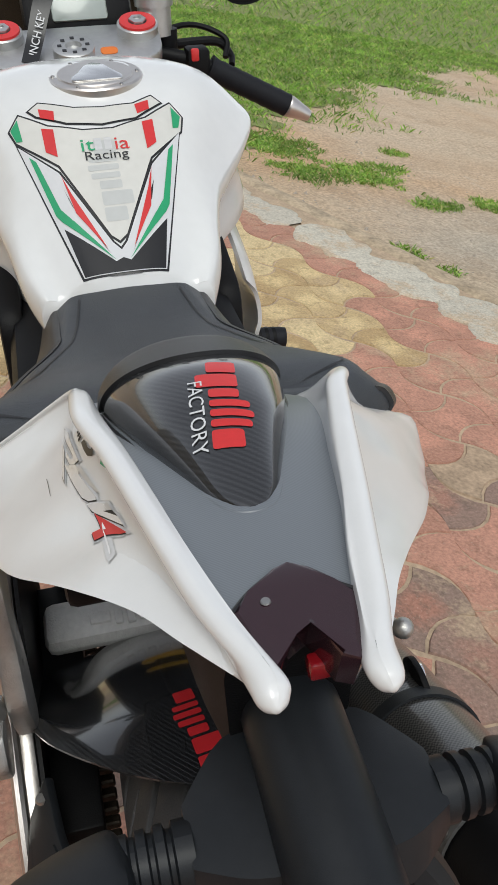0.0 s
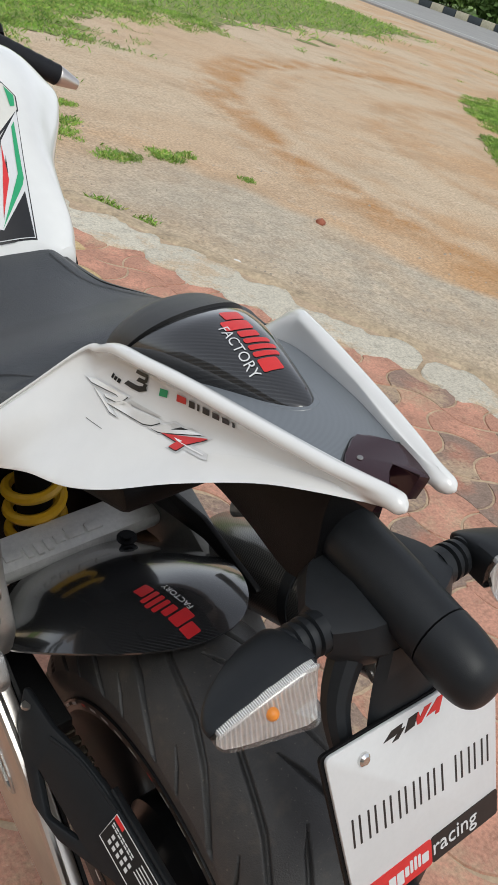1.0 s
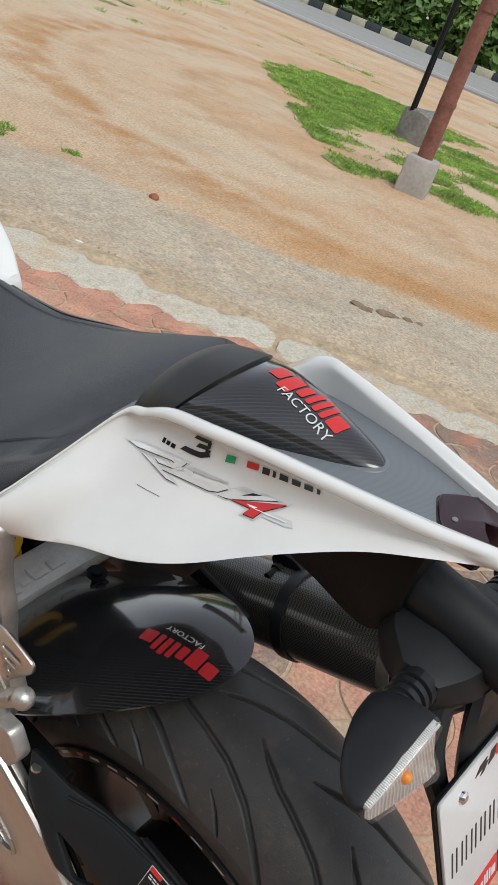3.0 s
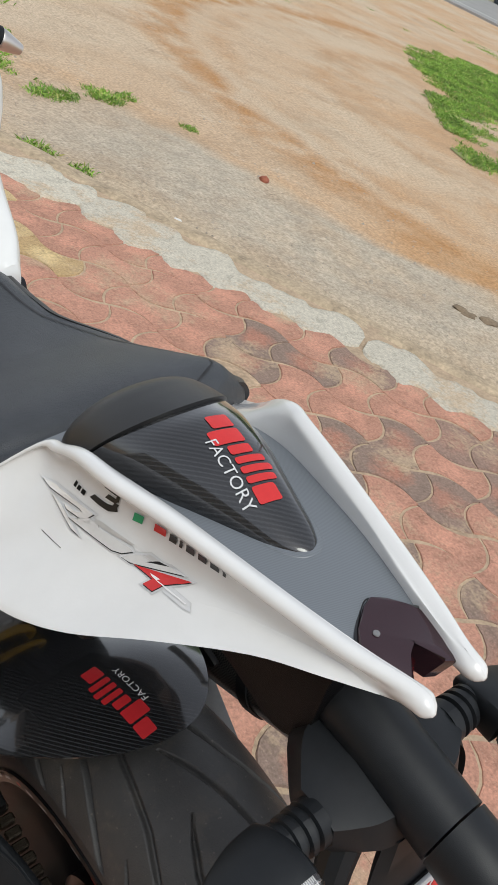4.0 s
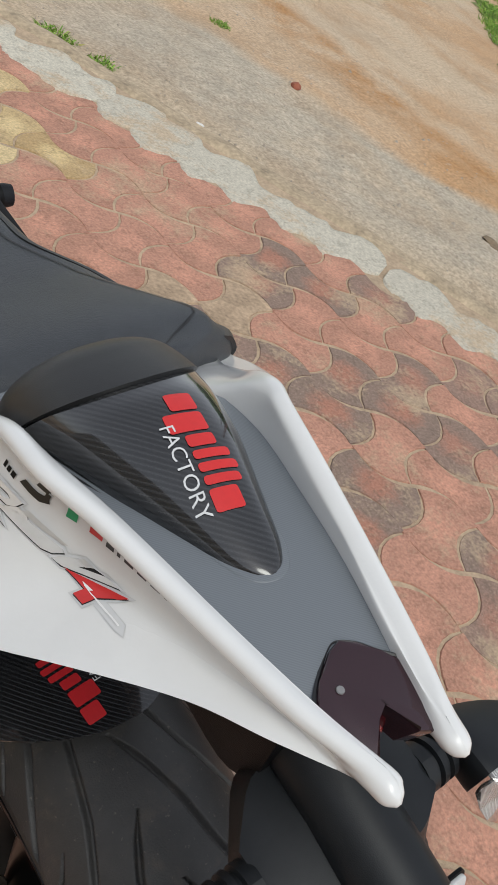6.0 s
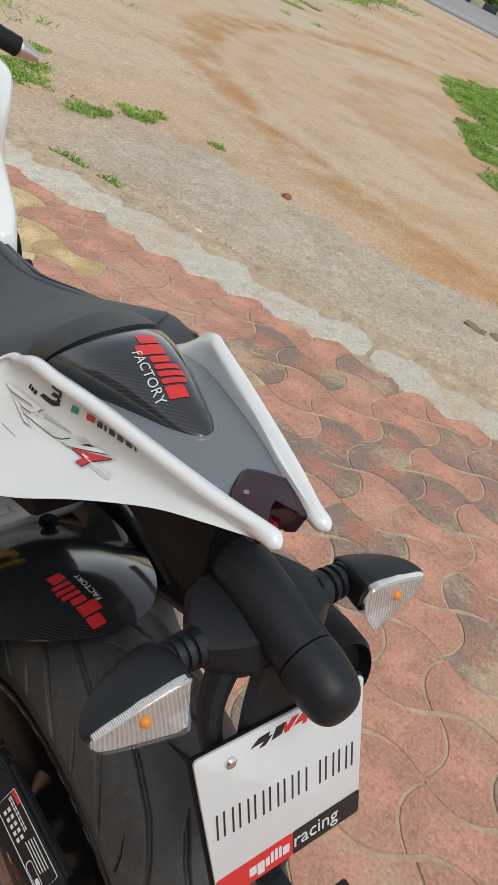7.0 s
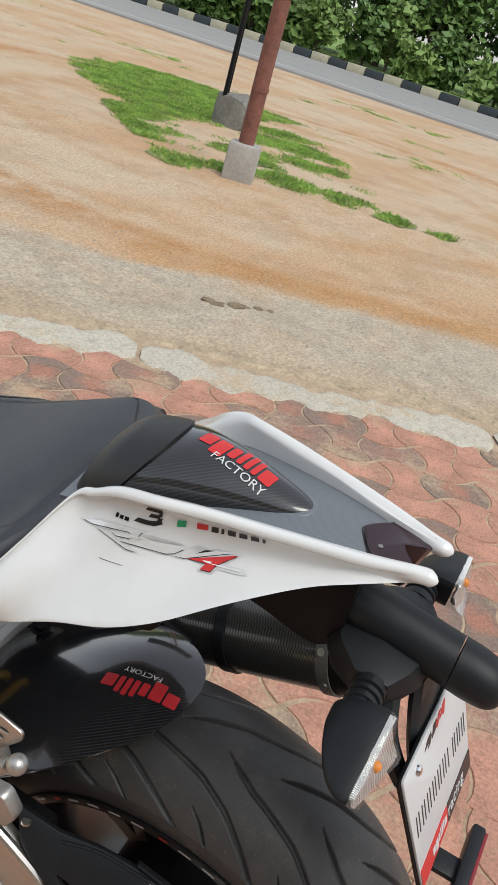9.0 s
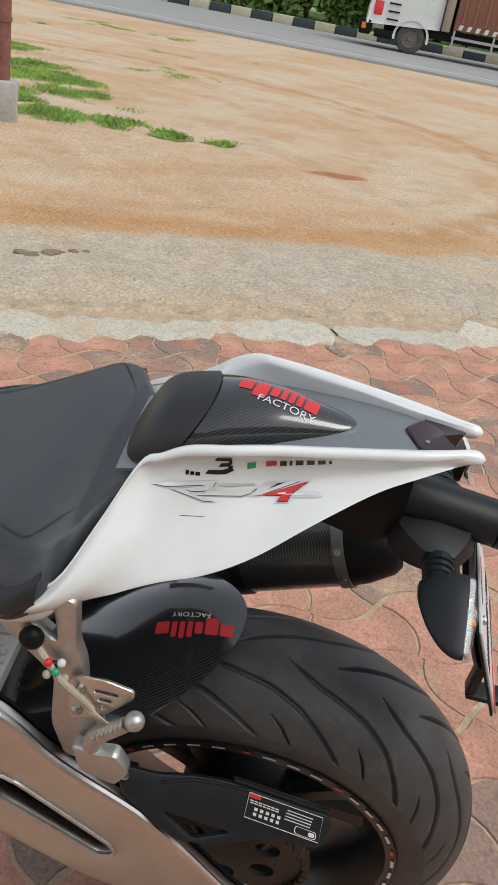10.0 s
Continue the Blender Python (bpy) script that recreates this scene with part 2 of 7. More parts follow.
def sheet(grid, thick, across=4, along=4, flip=1):
    """A curved panel of some thickness through a grid of points."""
    rows = [spline(r, across) for r in grid]
    cols = [spline([r[i] for r in rows], along) for i in range(len(rows[0]))]
    g = [[Vector(c[j]) for c in cols] for j in range(len(cols[0]))]
    h, w = len(g), len(g[0])
    back = []
    for j in range(h):
        row = []
        for i in range(w):
            a = g[j][min(i + 1, w - 1)] - g[j][max(i - 1, 0)]
            b = g[min(j + 1, h - 1)][i] - g[max(j - 1, 0)][i]
            row.append(g[j][i] - flip * thick * a.cross(b).normalized())
        back.append(row)
    bm = bmesh.new()
    va = [[bm.verts.new(p) for p in r] for r in g]
    vb = [[bm.verts.new(p) for p in r] for r in back]
    for j in range(h - 1):
        for i in range(w - 1):
            bm.faces.new((va[j][i], va[j][i + 1], va[j + 1][i + 1], va[j + 1][i]))
            bm.faces.new((vb[j][i], vb[j + 1][i], vb[j + 1][i + 1], vb[j][i + 1]))
    rim = [(0, i) for i in range(w)] + [(j, w - 1) for j in range(1, h)] + [(h - 1, i) for i in range(w - 2, -1, -1)] + [(j, 0) for j in range(h - 2, 0, -1)]
    for (a, b), (c, d) in zip(rim, rim[1:] + rim[:1]):
        bm.faces.new((va[a][b], vb[a][b], vb[c][d], va[c][d]))
    return bm


def tube(pts, radius, seg=12, along=6, bm=None, caps=True):
    """A round bar along a curve; radius a number or one for each point."""
    rad = radius if isinstance(radius, (list, tuple)) else [radius] * len(pts)
    line = spline([(*p, r) for p, r in zip(pts, rad)], along) if len(pts) > 2 else [np.array((*p, r), float) for p, r in zip(pts, rad)]
    rows, up = [], None
    for i, q in enumerate(line):
        d = Vector((line[min(i + 1, len(line) - 1)] - line[max(i - 1, 0)])[:3]).normalized()
        if up is None:
            up = d.orthogonal().normalized()
        up = (up - d * up.dot(d)).normalized()
        across = d.cross(up)
        rows.append([Vector(q[:3]) + float(q[3]) * (math.cos(a) * up + math.sin(a) * across) for a in np.linspace(0, 2 * math.pi, seg, endpoint=False)])
    return loft(rows, True, caps, bm)


def turned(profile, seg=48, axis="x", centre=(0, 0, 0), bm=None, start=0.0, turn=2 * math.pi):
    """A turned shape: profile of (along the axis, radius)."""
    full = abs(turn - 2 * math.pi) < 1e-6
    cx, cy, cz = centre
    rows = []
    for a in np.linspace(start, start + turn, seg, endpoint=not full):
        c, s = math.cos(a), math.sin(a)
        if axis == "x":
            rows.append([(cx + h, cy + r * s, cz + r * c) for h, r in profile])
        elif axis == "y":
            rows.append([(cx + r * c, cy + h, cz + r * s) for h, r in profile])
        else:
            rows.append([(cx + r * c, cy + r * s, cz + h) for h, r in profile])
    return loft(rows + rows[:1] if full else rows, False, False, bm)


def box(x0, y0, z0, x1, y1, z1, bevel=0.0, bm=None, seg=2):
    own = bmesh.new()
    bmesh.ops.create_cube(own, size=1, matrix=Matrix.Translation(((x0 + x1) / 2, (y0 + y1) / 2, (z0 + z1) / 2)) @ Matrix.Diagonal((x1 - x0, y1 - y0, z1 - z0, 1)))
    if bevel:
        bmesh.ops.bevel(own, geom=own.edges[:], offset=bevel, segments=seg, profile=0.5, affect="EDGES")
    if bm is None:
        return own
    me = bpy.data.meshes.new("tmp")
    own.to_mesh(me)
    own.free()
    bm.from_mesh(me)
    bpy.data.meshes.remove(me)
    return bm


def slab(outline, place, thick, bevel=0.0, holes=()):
    """A flat plate: a 2D outline in the plane of the pose, thick along its z, with holes through it."""
    bm = bmesh.new()
    edges = []
    for loop in (outline, *holes):
        vs = [bm.verts.new((x, y, 0)) for x, y in loop]
        edges += [bm.edges.new((a, b)) for a, b in zip(vs, vs[1:] + vs[:1])]
    if holes:
        bmesh.ops.triangle_fill(bm, edges=edges, use_beauty=True, use_dissolve=False)
    else:
        bm.faces.new(bm.verts[:])
    top = bmesh.ops.extrude_face_region(bm, geom=bm.faces[:])
    bmesh.ops.translate(bm, vec=(0, 0, thick), verts=[g for g in top["geom"] if isinstance(g, bmesh.types.BMVert)])
    bmesh.ops.recalc_face_normals(bm, faces=bm.faces)
    if bevel:
        rim = [e for e in bm.edges if e.is_manifold and e.calc_face_angle(0) > 0.9 and abs(e.verts[0].co.z - e.verts[1].co.z) < 1e-6]
        bmesh.ops.bevel(bm, geom=rim, offset=bevel, segments=2, profile=0.5, affect="EDGES")
    bmesh.ops.transform(bm, matrix=place, verts=bm.verts)
    return bm


def rounded(pts, r=0.006, n=4):
    """A 2D outline with its corners rounded."""
    out, m = [], len(pts)
    for i in range(m):
        p, a, b = Vector(pts[i]), Vector(pts[i - 1]), Vector(pts[(i + 1) % m])
        da, db = (a - p), (b - p)
        q = min(r, da.length * 0.45, db.length * 0.45)
        s, e = p + da.normalized() * q, p + db.normalized() * q
        for k in range(n + 1):
            t = k / n
            out.append(tuple((1 - t) ** 2 * s + 2 * t * (1 - t) * p + t * t * e))
    return out


def side(x):
    """The plane across the bike at x: outlines in (y, z), thickness towards +x."""
    return Matrix(((0, 0, 1, x), (1, 0, 0, 0), (0, 1, 0, 0), (0, 0, 0, 1)))


def film(name, shapes, frame_of, onto, way, material, parent, lift=0.0006, step=0.004, label=""):
    """Thin film on a curved panel: 2D shapes in the plane of a pose, laid on the panel along a direction."""
    from mathutils.bvhtree import BVHTree
    tree = BVHTree.FromPolygons([v.co for v in onto.data.vertices], [p.vertices for p in onto.data.polygons])
    bm = bmesh.new()
    for s in shapes:
        vs = [bm.verts.new((x, y, 0)) for x, y in s]
        bm.faces.new(vs)
    bmesh.ops.triangulate(bm, faces=bm.faces[:])
    for _ in range(5):
        long = [e for e in bm.edges if e.calc_length() > step]
        if not long:
            break
        bmesh.ops.subdivide_edges(bm, edges=long, cuts=1)
        bmesh.ops.triangulate(bm, faces=[f for f in bm.faces if len(f.verts) > 3])
    bmesh.ops.transform(bm, matrix=frame_of, verts=bm.verts)
    d = Vector(way).normalized()
    gone = []
    for v in bm.verts:
        hit, nor, _, _ = tree.ray_cast(v.co - d * 0.5, d)
        if hit is None:
            gone.append(v)
            continue
        if nor.dot(d) > 0:
            nor = -nor
        v.co = hit + nor * lift
    bmesh.ops.delete(bm, geom=gone, context="VERTS")
    return part(name, bm, material, parent, label)


def bars(width, height, marks, slant=0.0):
    """Plain marks in a row, as (start, width, bottom, top) in parts of the whole."""
    return [[((a + slant * b) * width, b * height), ((a + w + slant * b) * width, b * height), ((a + w + slant * c) * width, c * height), ((a + slant * c) * width, c * height)] for a, w, b, c in marks]


LOGO = [(0.0, 0.17, 0.22, 0.78), (0.195, 0.17, 0.0, 0.78), (0.395, 0.10, 0.22, 0.78), (0.525, 0.07, 0.22, 0.95), (0.625, 0.07, 0.22, 1.0), (0.725, 0.07, 0.22, 0.95), (0.825, 0.17, 0.22, 0.78)]
def soft_bars(width, height, marks):
    """The same marks with rounded corners."""
    return [rounded(q, 0.0022 if width > 0.06 else 0.001, 3) for q in bars(width, height, marks)]



def letters(name, text, size, place, material, parent, lift=0.0005):
    cu = bpy.data.curves.new(name, "FONT")
    cu.body, cu.size, cu.extrude, cu.align_x = text, size, lift, "CENTER"
    cu.resolution_u = 3
    tmp = bpy.data.objects.new(name, cu)
    scene.collection.objects.link(tmp)
    me = bpy.data.meshes.new_from_object(tmp.evaluated_get(bpy.context.evaluated_depsgraph_get()))
    bpy.data.objects.remove(tmp)
    bpy.data.curves.remove(cu)
    me.transform(place)
    me.materials.clear()
    me.materials.append(material)
    ob = new(name, me)
    ob.parent = parent
    return ob


def lay_text(name, text, size, place, onto, way, material, parent, squeeze=1.0, lift=0.0008):
    """Flat lettering laid on a curved panel along a direction."""
    from mathutils.bvhtree import BVHTree
    ob = letters(name, text, size, Matrix.Diagonal((squeeze, 1, 1, 1)), material, parent, 0.0)
    tree = BVHTree.FromPolygons([v.co for v in onto.data.vertices], [p.vertices for p in onto.data.polygons])
    d = Vector(way).normalized()
    for v in ob.data.vertices:
        p = place @ Vector((v.co.x, v.co.y, 0))
        hit, nor, _, _ = tree.ray_cast(p - d * 0.5, d)
        v.co = hit + (nor if nor.dot(d) < 0 else -nor) * lift if hit is not None else p
    return ob


def mirror_x(bm):
    bmesh.ops.transform(bm, matrix=Matrix.Diagonal((-1, 1, 1, 1)), verts=bm.verts)
    return bm


def put(bm, m):
    bmesh.ops.transform(bm, matrix=m, verts=bm.verts)
    return bm


# ---- ground ----
KX, KY = 0.8798, 0.4757  # across the paved edge, outwards
DX, DY = 0.4757, -0.8798  # along the paved edge


def from_edge(s, u, z=0.0):
    """A place from its distance across and along the paved edge."""
    return (s * KX + u * DX, s * KY + u * DY, z)


def noise2(x, y, scale, seed=0.0):
    return noise.noise((x * scale + seed, y * scale - seed, seed))


TRACK_X, TRACK_Y, TRACK_R = 8.49, 3.11, 4.88


def dirt_material():
    m = bpy.data.materials.new("dirt_ground")
    m.use_nodes = True
    n, l = m.node_tree.nodes, m.node_tree.links
    b = n["Principled BSDF"]
    b.inputs["Roughness"].default_value = 0.95
    b.inputs["Specular IOR Level"].default_value = 0.15
    co = n.new("ShaderNodeTexCoord")

    def tex(scale, detail=5, rough=0.6, stretch=None):
        t = n.new("ShaderNodeTexNoise")
        t.inputs["Scale"].default_value, t.inputs["Detail"].default_value, t.inputs["Roughness"].default_value = scale, detail, rough
        src = co.outputs["Object"]
        if stretch:
            mp = n.new("ShaderNodeMapping")
            mp.vector_type = "TEXTURE"
            mp.inputs["Rotation"].default_value, mp.inputs["Scale"].default_value = (0, 0, radians(stretch[0])), stretch[1]
            l.new(src, mp.inputs["Vector"])
            src = mp.outputs[0]
        l.new(src, t.inputs["Vector"])
        return t.outputs[0]

    def rng(v, a, b_, c=0.0, d=1.0):
        r = n.new("ShaderNodeMapRange")
        r.inputs[1].default_value, r.inputs[2].default_value, r.inputs[3].default_value, r.inputs[4].default_value = a, b_, c, d
        l.new(v, r.inputs[0])
        return r.outputs[0]

    def mixc(f, a, b_):
        x = n.new("ShaderNodeMix")
        x.data_type = "RGBA"
        l.new(f, x.inputs["Factor"])
        for key, v in (("A", a), ("B", b_)):
            if isinstance(v, tuple):
                x.inputs[key].default_value = (*v, 1)
            else:
                l.new(v, x.inputs[key])
        return x.outputs["Result"]

    def calc(op, a, b_):
        x = n.new("ShaderNodeMath")
        x.operation = op
        for i, v in enumerate((a, b_)):
            if isinstance(v, (int, float)):
                x.inputs[i].default_value = v
            else:
                l.new(v, x.inputs[i])
        return x.outputs[0]

    dot = n.new("ShaderNodeVectorMath")
    dot.operation = "DOT_PRODUCT"
    dot.inputs[1].default_value = (KX, KY, 0)
    l.new(co.outputs["Object"], dot.inputs[0])
    along = n.new("ShaderNodeVectorMath")
    along.operation = "DOT_PRODUCT"
    along.inputs[1].default_value = (DX, DY, 0)
    l.new(co.outputs["Object"], along.inputs[0])
    s, u = dot.outputs["Value"], along.outputs["Value"]
    wob = calc("MULTIPLY", calc("SUBTRACT", tex(0.7, 4), 0.5), 0.9)
    s2 = calc("ADD", s, wob)
    streak = tex(1.1, 8, 0.70, (-61.6, (1.35, 1.0, 1.0)))
    grain, coarse = tex(55, 4, 0.7), tex(9, 5)
    sand = mixc(rng(streak, 0.32, 0.68), (0.52, 0.328, 0.185), (0.535, 0.385, 0.255))
    sand = mixc(rng(tex(0.45, 6, 0.62), 0.44, 0.58), sand, (0.555, 0.435, 0.31))
    rust = mixc(rng(streak, 0.35, 0.6), (0.47, 0.25, 0.10), (0.51, 0.32, 0.17))
    band = calc("MULTIPLY", rng(s2, 3.75, 3.9), rng(s2, 4.5, 4.15))
    sand = mixc(calc("MULTIPLY", calc("MULTIPLY", band, rng(u, -0.6, 0.4)), 0.85), sand, rust)
    gravel = mixc(rng(coarse, 0.35, 0.65), (0.41, 0.355, 0.28), (0.51, 0.44, 0.345))
    gravel = mixc(rng(tex(1.2, 4), 0.5, 0.68), gravel, (0.52, 0.41, 0.29))
    isgrey = calc("MULTIPLY", rng(s2, 3.95, 3.75), rng(u, -2.9, -1.7))
    outside = calc("MULTIPLY", rng(s2, 3.8, 4.1), rng(calc("ADD", u, calc("MULTIPLY", s, 0.35)), 1.2, 0.2))
    sand = mixc(calc("MULTIPLY", outside, 0.5), sand, (0.54, 0.435, 0.32))
    col = mixc(isgrey, sand, gravel)
    col = mixc(calc("MULTIPLY", rng(s2, 2.95, 2.7), 0.6), col, (0.50, 0.39, 0.27))
    blot = rng(tex(1.7, 7, 0.72), 0.49, 0.62)
    col = mixc(calc("MULTIPLY", blot, 0.34), col, (0.36, 0.255, 0.165))
    ruts = tex(3.4, 7, 0.66, (-75.0, (1.8, 1.0, 1.0)))
    col = mixc(calc("MULTIPLY", rng(ruts, 0.53, 0.66), 0.20), col, (0.35, 0.255, 0.17))
    apart = n.new("ShaderNodeVectorMath")
    apart.operation = "DISTANCE"
    apart.inputs[1].default_value = (TRACK_X, TRACK_Y, 0)
    l.new(co.outputs["Object"], apart.inputs[0])
    near_ring = calc("ADD", apart.outputs["Value"], calc("MULTIPLY", calc("SUBTRACT", tex(0.9, 4), 0.5), 0.5))
    for ring_r, deep in ((TRACK_R, 1.0), (TRACK_R + 0.2, 0.8), (TRACK_R - 0.45, 0.4), (TRACK_R - 1.5, 0.45), (TRACK_R - 1.75, 0.35), (TRACK_R - 2.6, 0.3)):
        off = calc("ABSOLUTE", calc("SUBTRACT", near_ring, ring_r), 0.0)
        col = mixc(calc("MULTIPLY", calc("MULTIPLY", rng(off, 0.20, 0.02), rng(s, 3.75, 4.05)), calc("MULTIPLY", rng(tex(3.0, 5), 0.35, 0.6), deep)), col, (0.43, 0.235, 0.105))
    es = calc("DIVIDE", calc("SUBTRACT", s, 6.04), 0.13)
    eu = calc("DIVIDE", calc("SUBTRACT", u, 3.2), 0.30)
    spot = calc("ADD", calc("ADD", calc("MULTIPLY", es, es), calc("MULTIPLY", eu, eu)), calc("MULTIPLY", tex(5.0, 4), 1.6))
    col = mixc(rng(spot, 1.9, 1.3), col, (0.36, 0.16, 0.08))
    col = mixc(calc("MULTIPLY", rng(tex(6.0, 5, 0.7), 0.60, 0.68), 0.35), col, (0.58, 0.50, 0.40))
    specks = calc("MULTIPLY", rng(tex(24, 3, 0.6), 0.66, 0.72), rng(tex(2.0, 4), 0.42, 0.6))
    col = mixc(calc("MULTIPLY", specks, 0.6), col, (0.20, 0.15, 0.105))
    gr = rng(grain, 0.3, 0.7, 0.64, 1.30)
    sc = n.new("ShaderNodeVectorMath")
    sc.operation = "SCALE"
    l.new(col, sc.inputs[0])
    l.new(gr, sc.inputs["Scale"])
    l.new(sc.outputs[0], b.inputs["Base Color"])
    bp = n.new("ShaderNodeBump")
    bp.inputs["Strength"].default_value, bp.inputs["Distance"].default_value = 0.7, 0.02
    l.new(calc("ADD", calc("MULTIPLY", grain, 0.35), coarse), bp.inputs["Height"])
    l.new(bp.outputs[0], b.inputs["Normal"])
    return m


DIRT = dirt_material()
JOINT = mat("sandy_joint", (0.44, 0.33, 0.225), 0.95, 0, 14, 0.3, 0.8, 300)
ASPHALT = mat("asphalt", (0.29, 0.285, 0.275), 0.9, 0, 0.8, 0.12, 0.4, 60)
CONCRETE = mat("concrete", (0.36, 0.34, 0.31), 0.9, 0, 5, 0.2, 0.6, 90)
STONE = mat("rough_stone", (0.20, 0.19, 0.17), 0.95, 0, 4, 0.4, 1.0, 30)


def paver_mat(name, rim, core, spread, sand=0.6, rough=0.85, low=0.53):
    """A worn cast paver: a tint of its own, a core less stained than the rim, drifts of sand over several pieces."""
    m = mat(name, rim, rough, 0, 9, 0.2, 0.75, 190)
    n, l = m.node_tree.nodes, m.node_tree.links
    b = n["Principled BSDF"]
    b.inputs["Specular IOR Level"].default_value = 0.3
    co, info, geo = n.new("ShaderNodeTexCoord"), n.new("ShaderNodeObjectInfo"), n.new("ShaderNodeNewGeometry")

    def tex(src, scale, detail, rough_):
        t = n.new("ShaderNodeTexNoise")
        t.inputs["Scale"].default_value, t.inputs["Detail"].default_value, t.inputs["Roughness"].default_value = scale, detail, rough_
        l.new(src, t.inputs["Vector"])
        return t.outputs[0]

    def rng(v, a, b_, c=0.0, d=1.0):
        r = n.new("ShaderNodeMapRange")
        r.inputs[1].default_value, r.inputs[2].default_value, r.inputs[3].default_value, r.inputs[4].default_value = a, b_, c, d
        l.new(v, r.inputs[0])
        return r.outputs[0]

    def calc(op, a, b_):
        x = n.new("ShaderNodeMath")
        x.operation = op
        for k, v in enumerate((a, b_)):
            if isinstance(v, (int, float)):
                x.inputs[k].default_value = v
            else:
                l.new(v, x.inputs[k])
        return x.outputs[0]

    def mixc(f, a, b_):
        x = n.new("ShaderNodeMix")
        x.data_type = "RGBA"
        l.new(f, x.inputs["Factor"])
        for key, v in (("A", a), ("B", b_)):
            if isinstance(v, tuple):
                x.inputs[key].default_value = (*v, 1)
            else:
                l.new(v, x.inputs[key])
        return x.outputs["Result"]

    pos = geo.outputs["Position"]
    apart = n.new("ShaderNodeVectorMath")
    apart.operation = "LENGTH"
    l.new(co.outputs["Object"], apart.inputs[0])
    mottled = tex(pos, 13, 6, 0.7)
    worn = calc("ADD", apart.outputs["Value"], calc("MULTIPLY", calc("SUBTRACT", mottled, 0.5), 0.16))
    col = mixc(rng(worn, 0.085, 0.030), rim, core)
    col = mixc(calc("MULTIPLY", rng(info.outputs["Random"], 0.35, 1.0), 0.75), col, spread)
    col = mixc(calc("MULTIPLY", rng(tex(pos, 21, 7, 0.75), 0.50, 0.64), 0.6), col, tuple(0.62 * c for c in rim))
    drift = calc("ADD", tex(pos, 2.6, 6, 0.72), calc("MULTIPLY", calc("SUBTRACT", tex(pos, 60, 3, 0.6), 0.5), 0.22))
    col = mixc(calc("MULTIPLY", rng(drift, low, low + 0.11), sand), col, (0.50, 0.375, 0.25))
    col = mixc(calc("MULTIPLY", rng(tex(pos, 140, 3, 0.6), 0.62, 0.72), 0.3), col, (0.62, 0.52, 0.42))
    sc = n.new("ShaderNodeVectorMath")
    sc.operation = "SCALE"
    l.new(col, sc.inputs[0])
    l.new(rng(tex(pos, 110, 4, 0.65), 0.3, 0.7, 0.74, 1.24), sc.inputs["Scale"])
    l.new(sc.outputs[0], b.inputs["Base Color"])
    return m


CEMENT = paver_mat("worn_cement", (0.50, 0.46, 0.38), (0.66, 0.63, 0.54), (0.62, 0.58, 0.48), 0.75, 0.92, 0.50)
PAVER_RED = paver_mat("red_paver", (0.255, 0.182, 0.145), (0.40, 0.192, 0.134), (0.33, 0.205, 0.158), 0.72, 0.85, 0.515)
PAVER_PINK = paver_mat("pink_paver", (0.44, 0.230, 0.162), (0.565, 0.285, 0.200), (0.51, 0.265, 0.190), 0.6)
PAVER_YELLOW = paver_mat("yellow_paver", (0.46, 0.32, 0.16), (0.66, 0.50, 0.26), (0.70, 0.56, 0.32), 0.4)

# one sheet of dirt out to the horizon, finer near by
def ground_z(x, y):
    s = x * KX + y * KY
    near = min(max((s - 2.62) / 0.12, 0), 1)
    return -0.045 * (1 - near) - 0.02 * near + near * (0.018 * noise2(x, y, 0.9) + 0.009 * noise2(x, y, 4.1, 3))


bm = bmesh.new()
xs = sorted(set([-2500, -600, -120, -30, -8, -3] + [round(v, 3) for v in np.arange(0.4, 7.0, 0.09)] + [round(v, 3) for v in np.arange(7, 24, 0.6)] + [24.4, 26, 30, 40, 60, 120, 500, 2500]))
ys = sorted(set([-2500, -500, -100, -30, -10] + [round(v, 3) for v in np.arange(-4.0, 7.5, 0.09)] + [round(v, 3) for v in np.arange(7.6, 20, 0.6)] + [24, 40, 90, 300, 2500]))
vs = [[bm.verts.new((x, y, ground_z(x, y) if -3 < x < 23 and -10 < y < 20 else -0.045)) for x in xs] for y in ys]
for j in range(len(ys) - 1):
    for i in range(len(xs) - 1):
        bm.faces.new((vs[j][i], vs[j][i + 1], vs[j + 1][i + 1], vs[j + 1][i]))
ground = part("ground", bm, DIRT, None, "bare orange and grey dirt ground with gravel", 60)
tagged(ground, category="ground", kind="structure")

# road, lane line, far kerb
road = part("road", box(24.5, -160, -0.05, 38.6, 220, 0.02, 0), ASPHALT, None, "grey asphalt road along the dirt lot", 0)
tagged(road, category="road", kind="structure")
LANE = mat("worn_lane_paint", (0.55, 0.55, 0.53), 0.8, 0, 3, 0.15, 0.1)
part("lane_line", box(26.0, -160, 0.02, 26.13, 220, 0.024), LANE, road, "thin worn white lane line", 0)
KERB_DARK = mat("dark_kerb_paint", (0.035, 0.045, 0.05), 0.8, 0, 3, 0.2, 0.2)
KERB_PALE = mat("pale_kerb_paint", (0.43, 0.40, 0.29), 0.85, 0, 3, 0.2, 0.2)
kerb = tagged(new("kerb"), "kerb of alternating black and faded yellow blocks", "kerb", kind="structure")
blocks = {}
for i in range(-34, 90):
    key = i % 2
    if key not in blocks:
        b = part("kerb_block", box(-0.15, -0.43, 0, 0.15, 0.43, 0.36, 0.03), (KERB_DARK, KERB_PALE)[key], kerb)
        blocks[key] = b
    else:
        b = new("kerb_block", blocks[key].data)
        b.parent = kerb
    b.location = (38.75, 0.9 * i, 0.0)
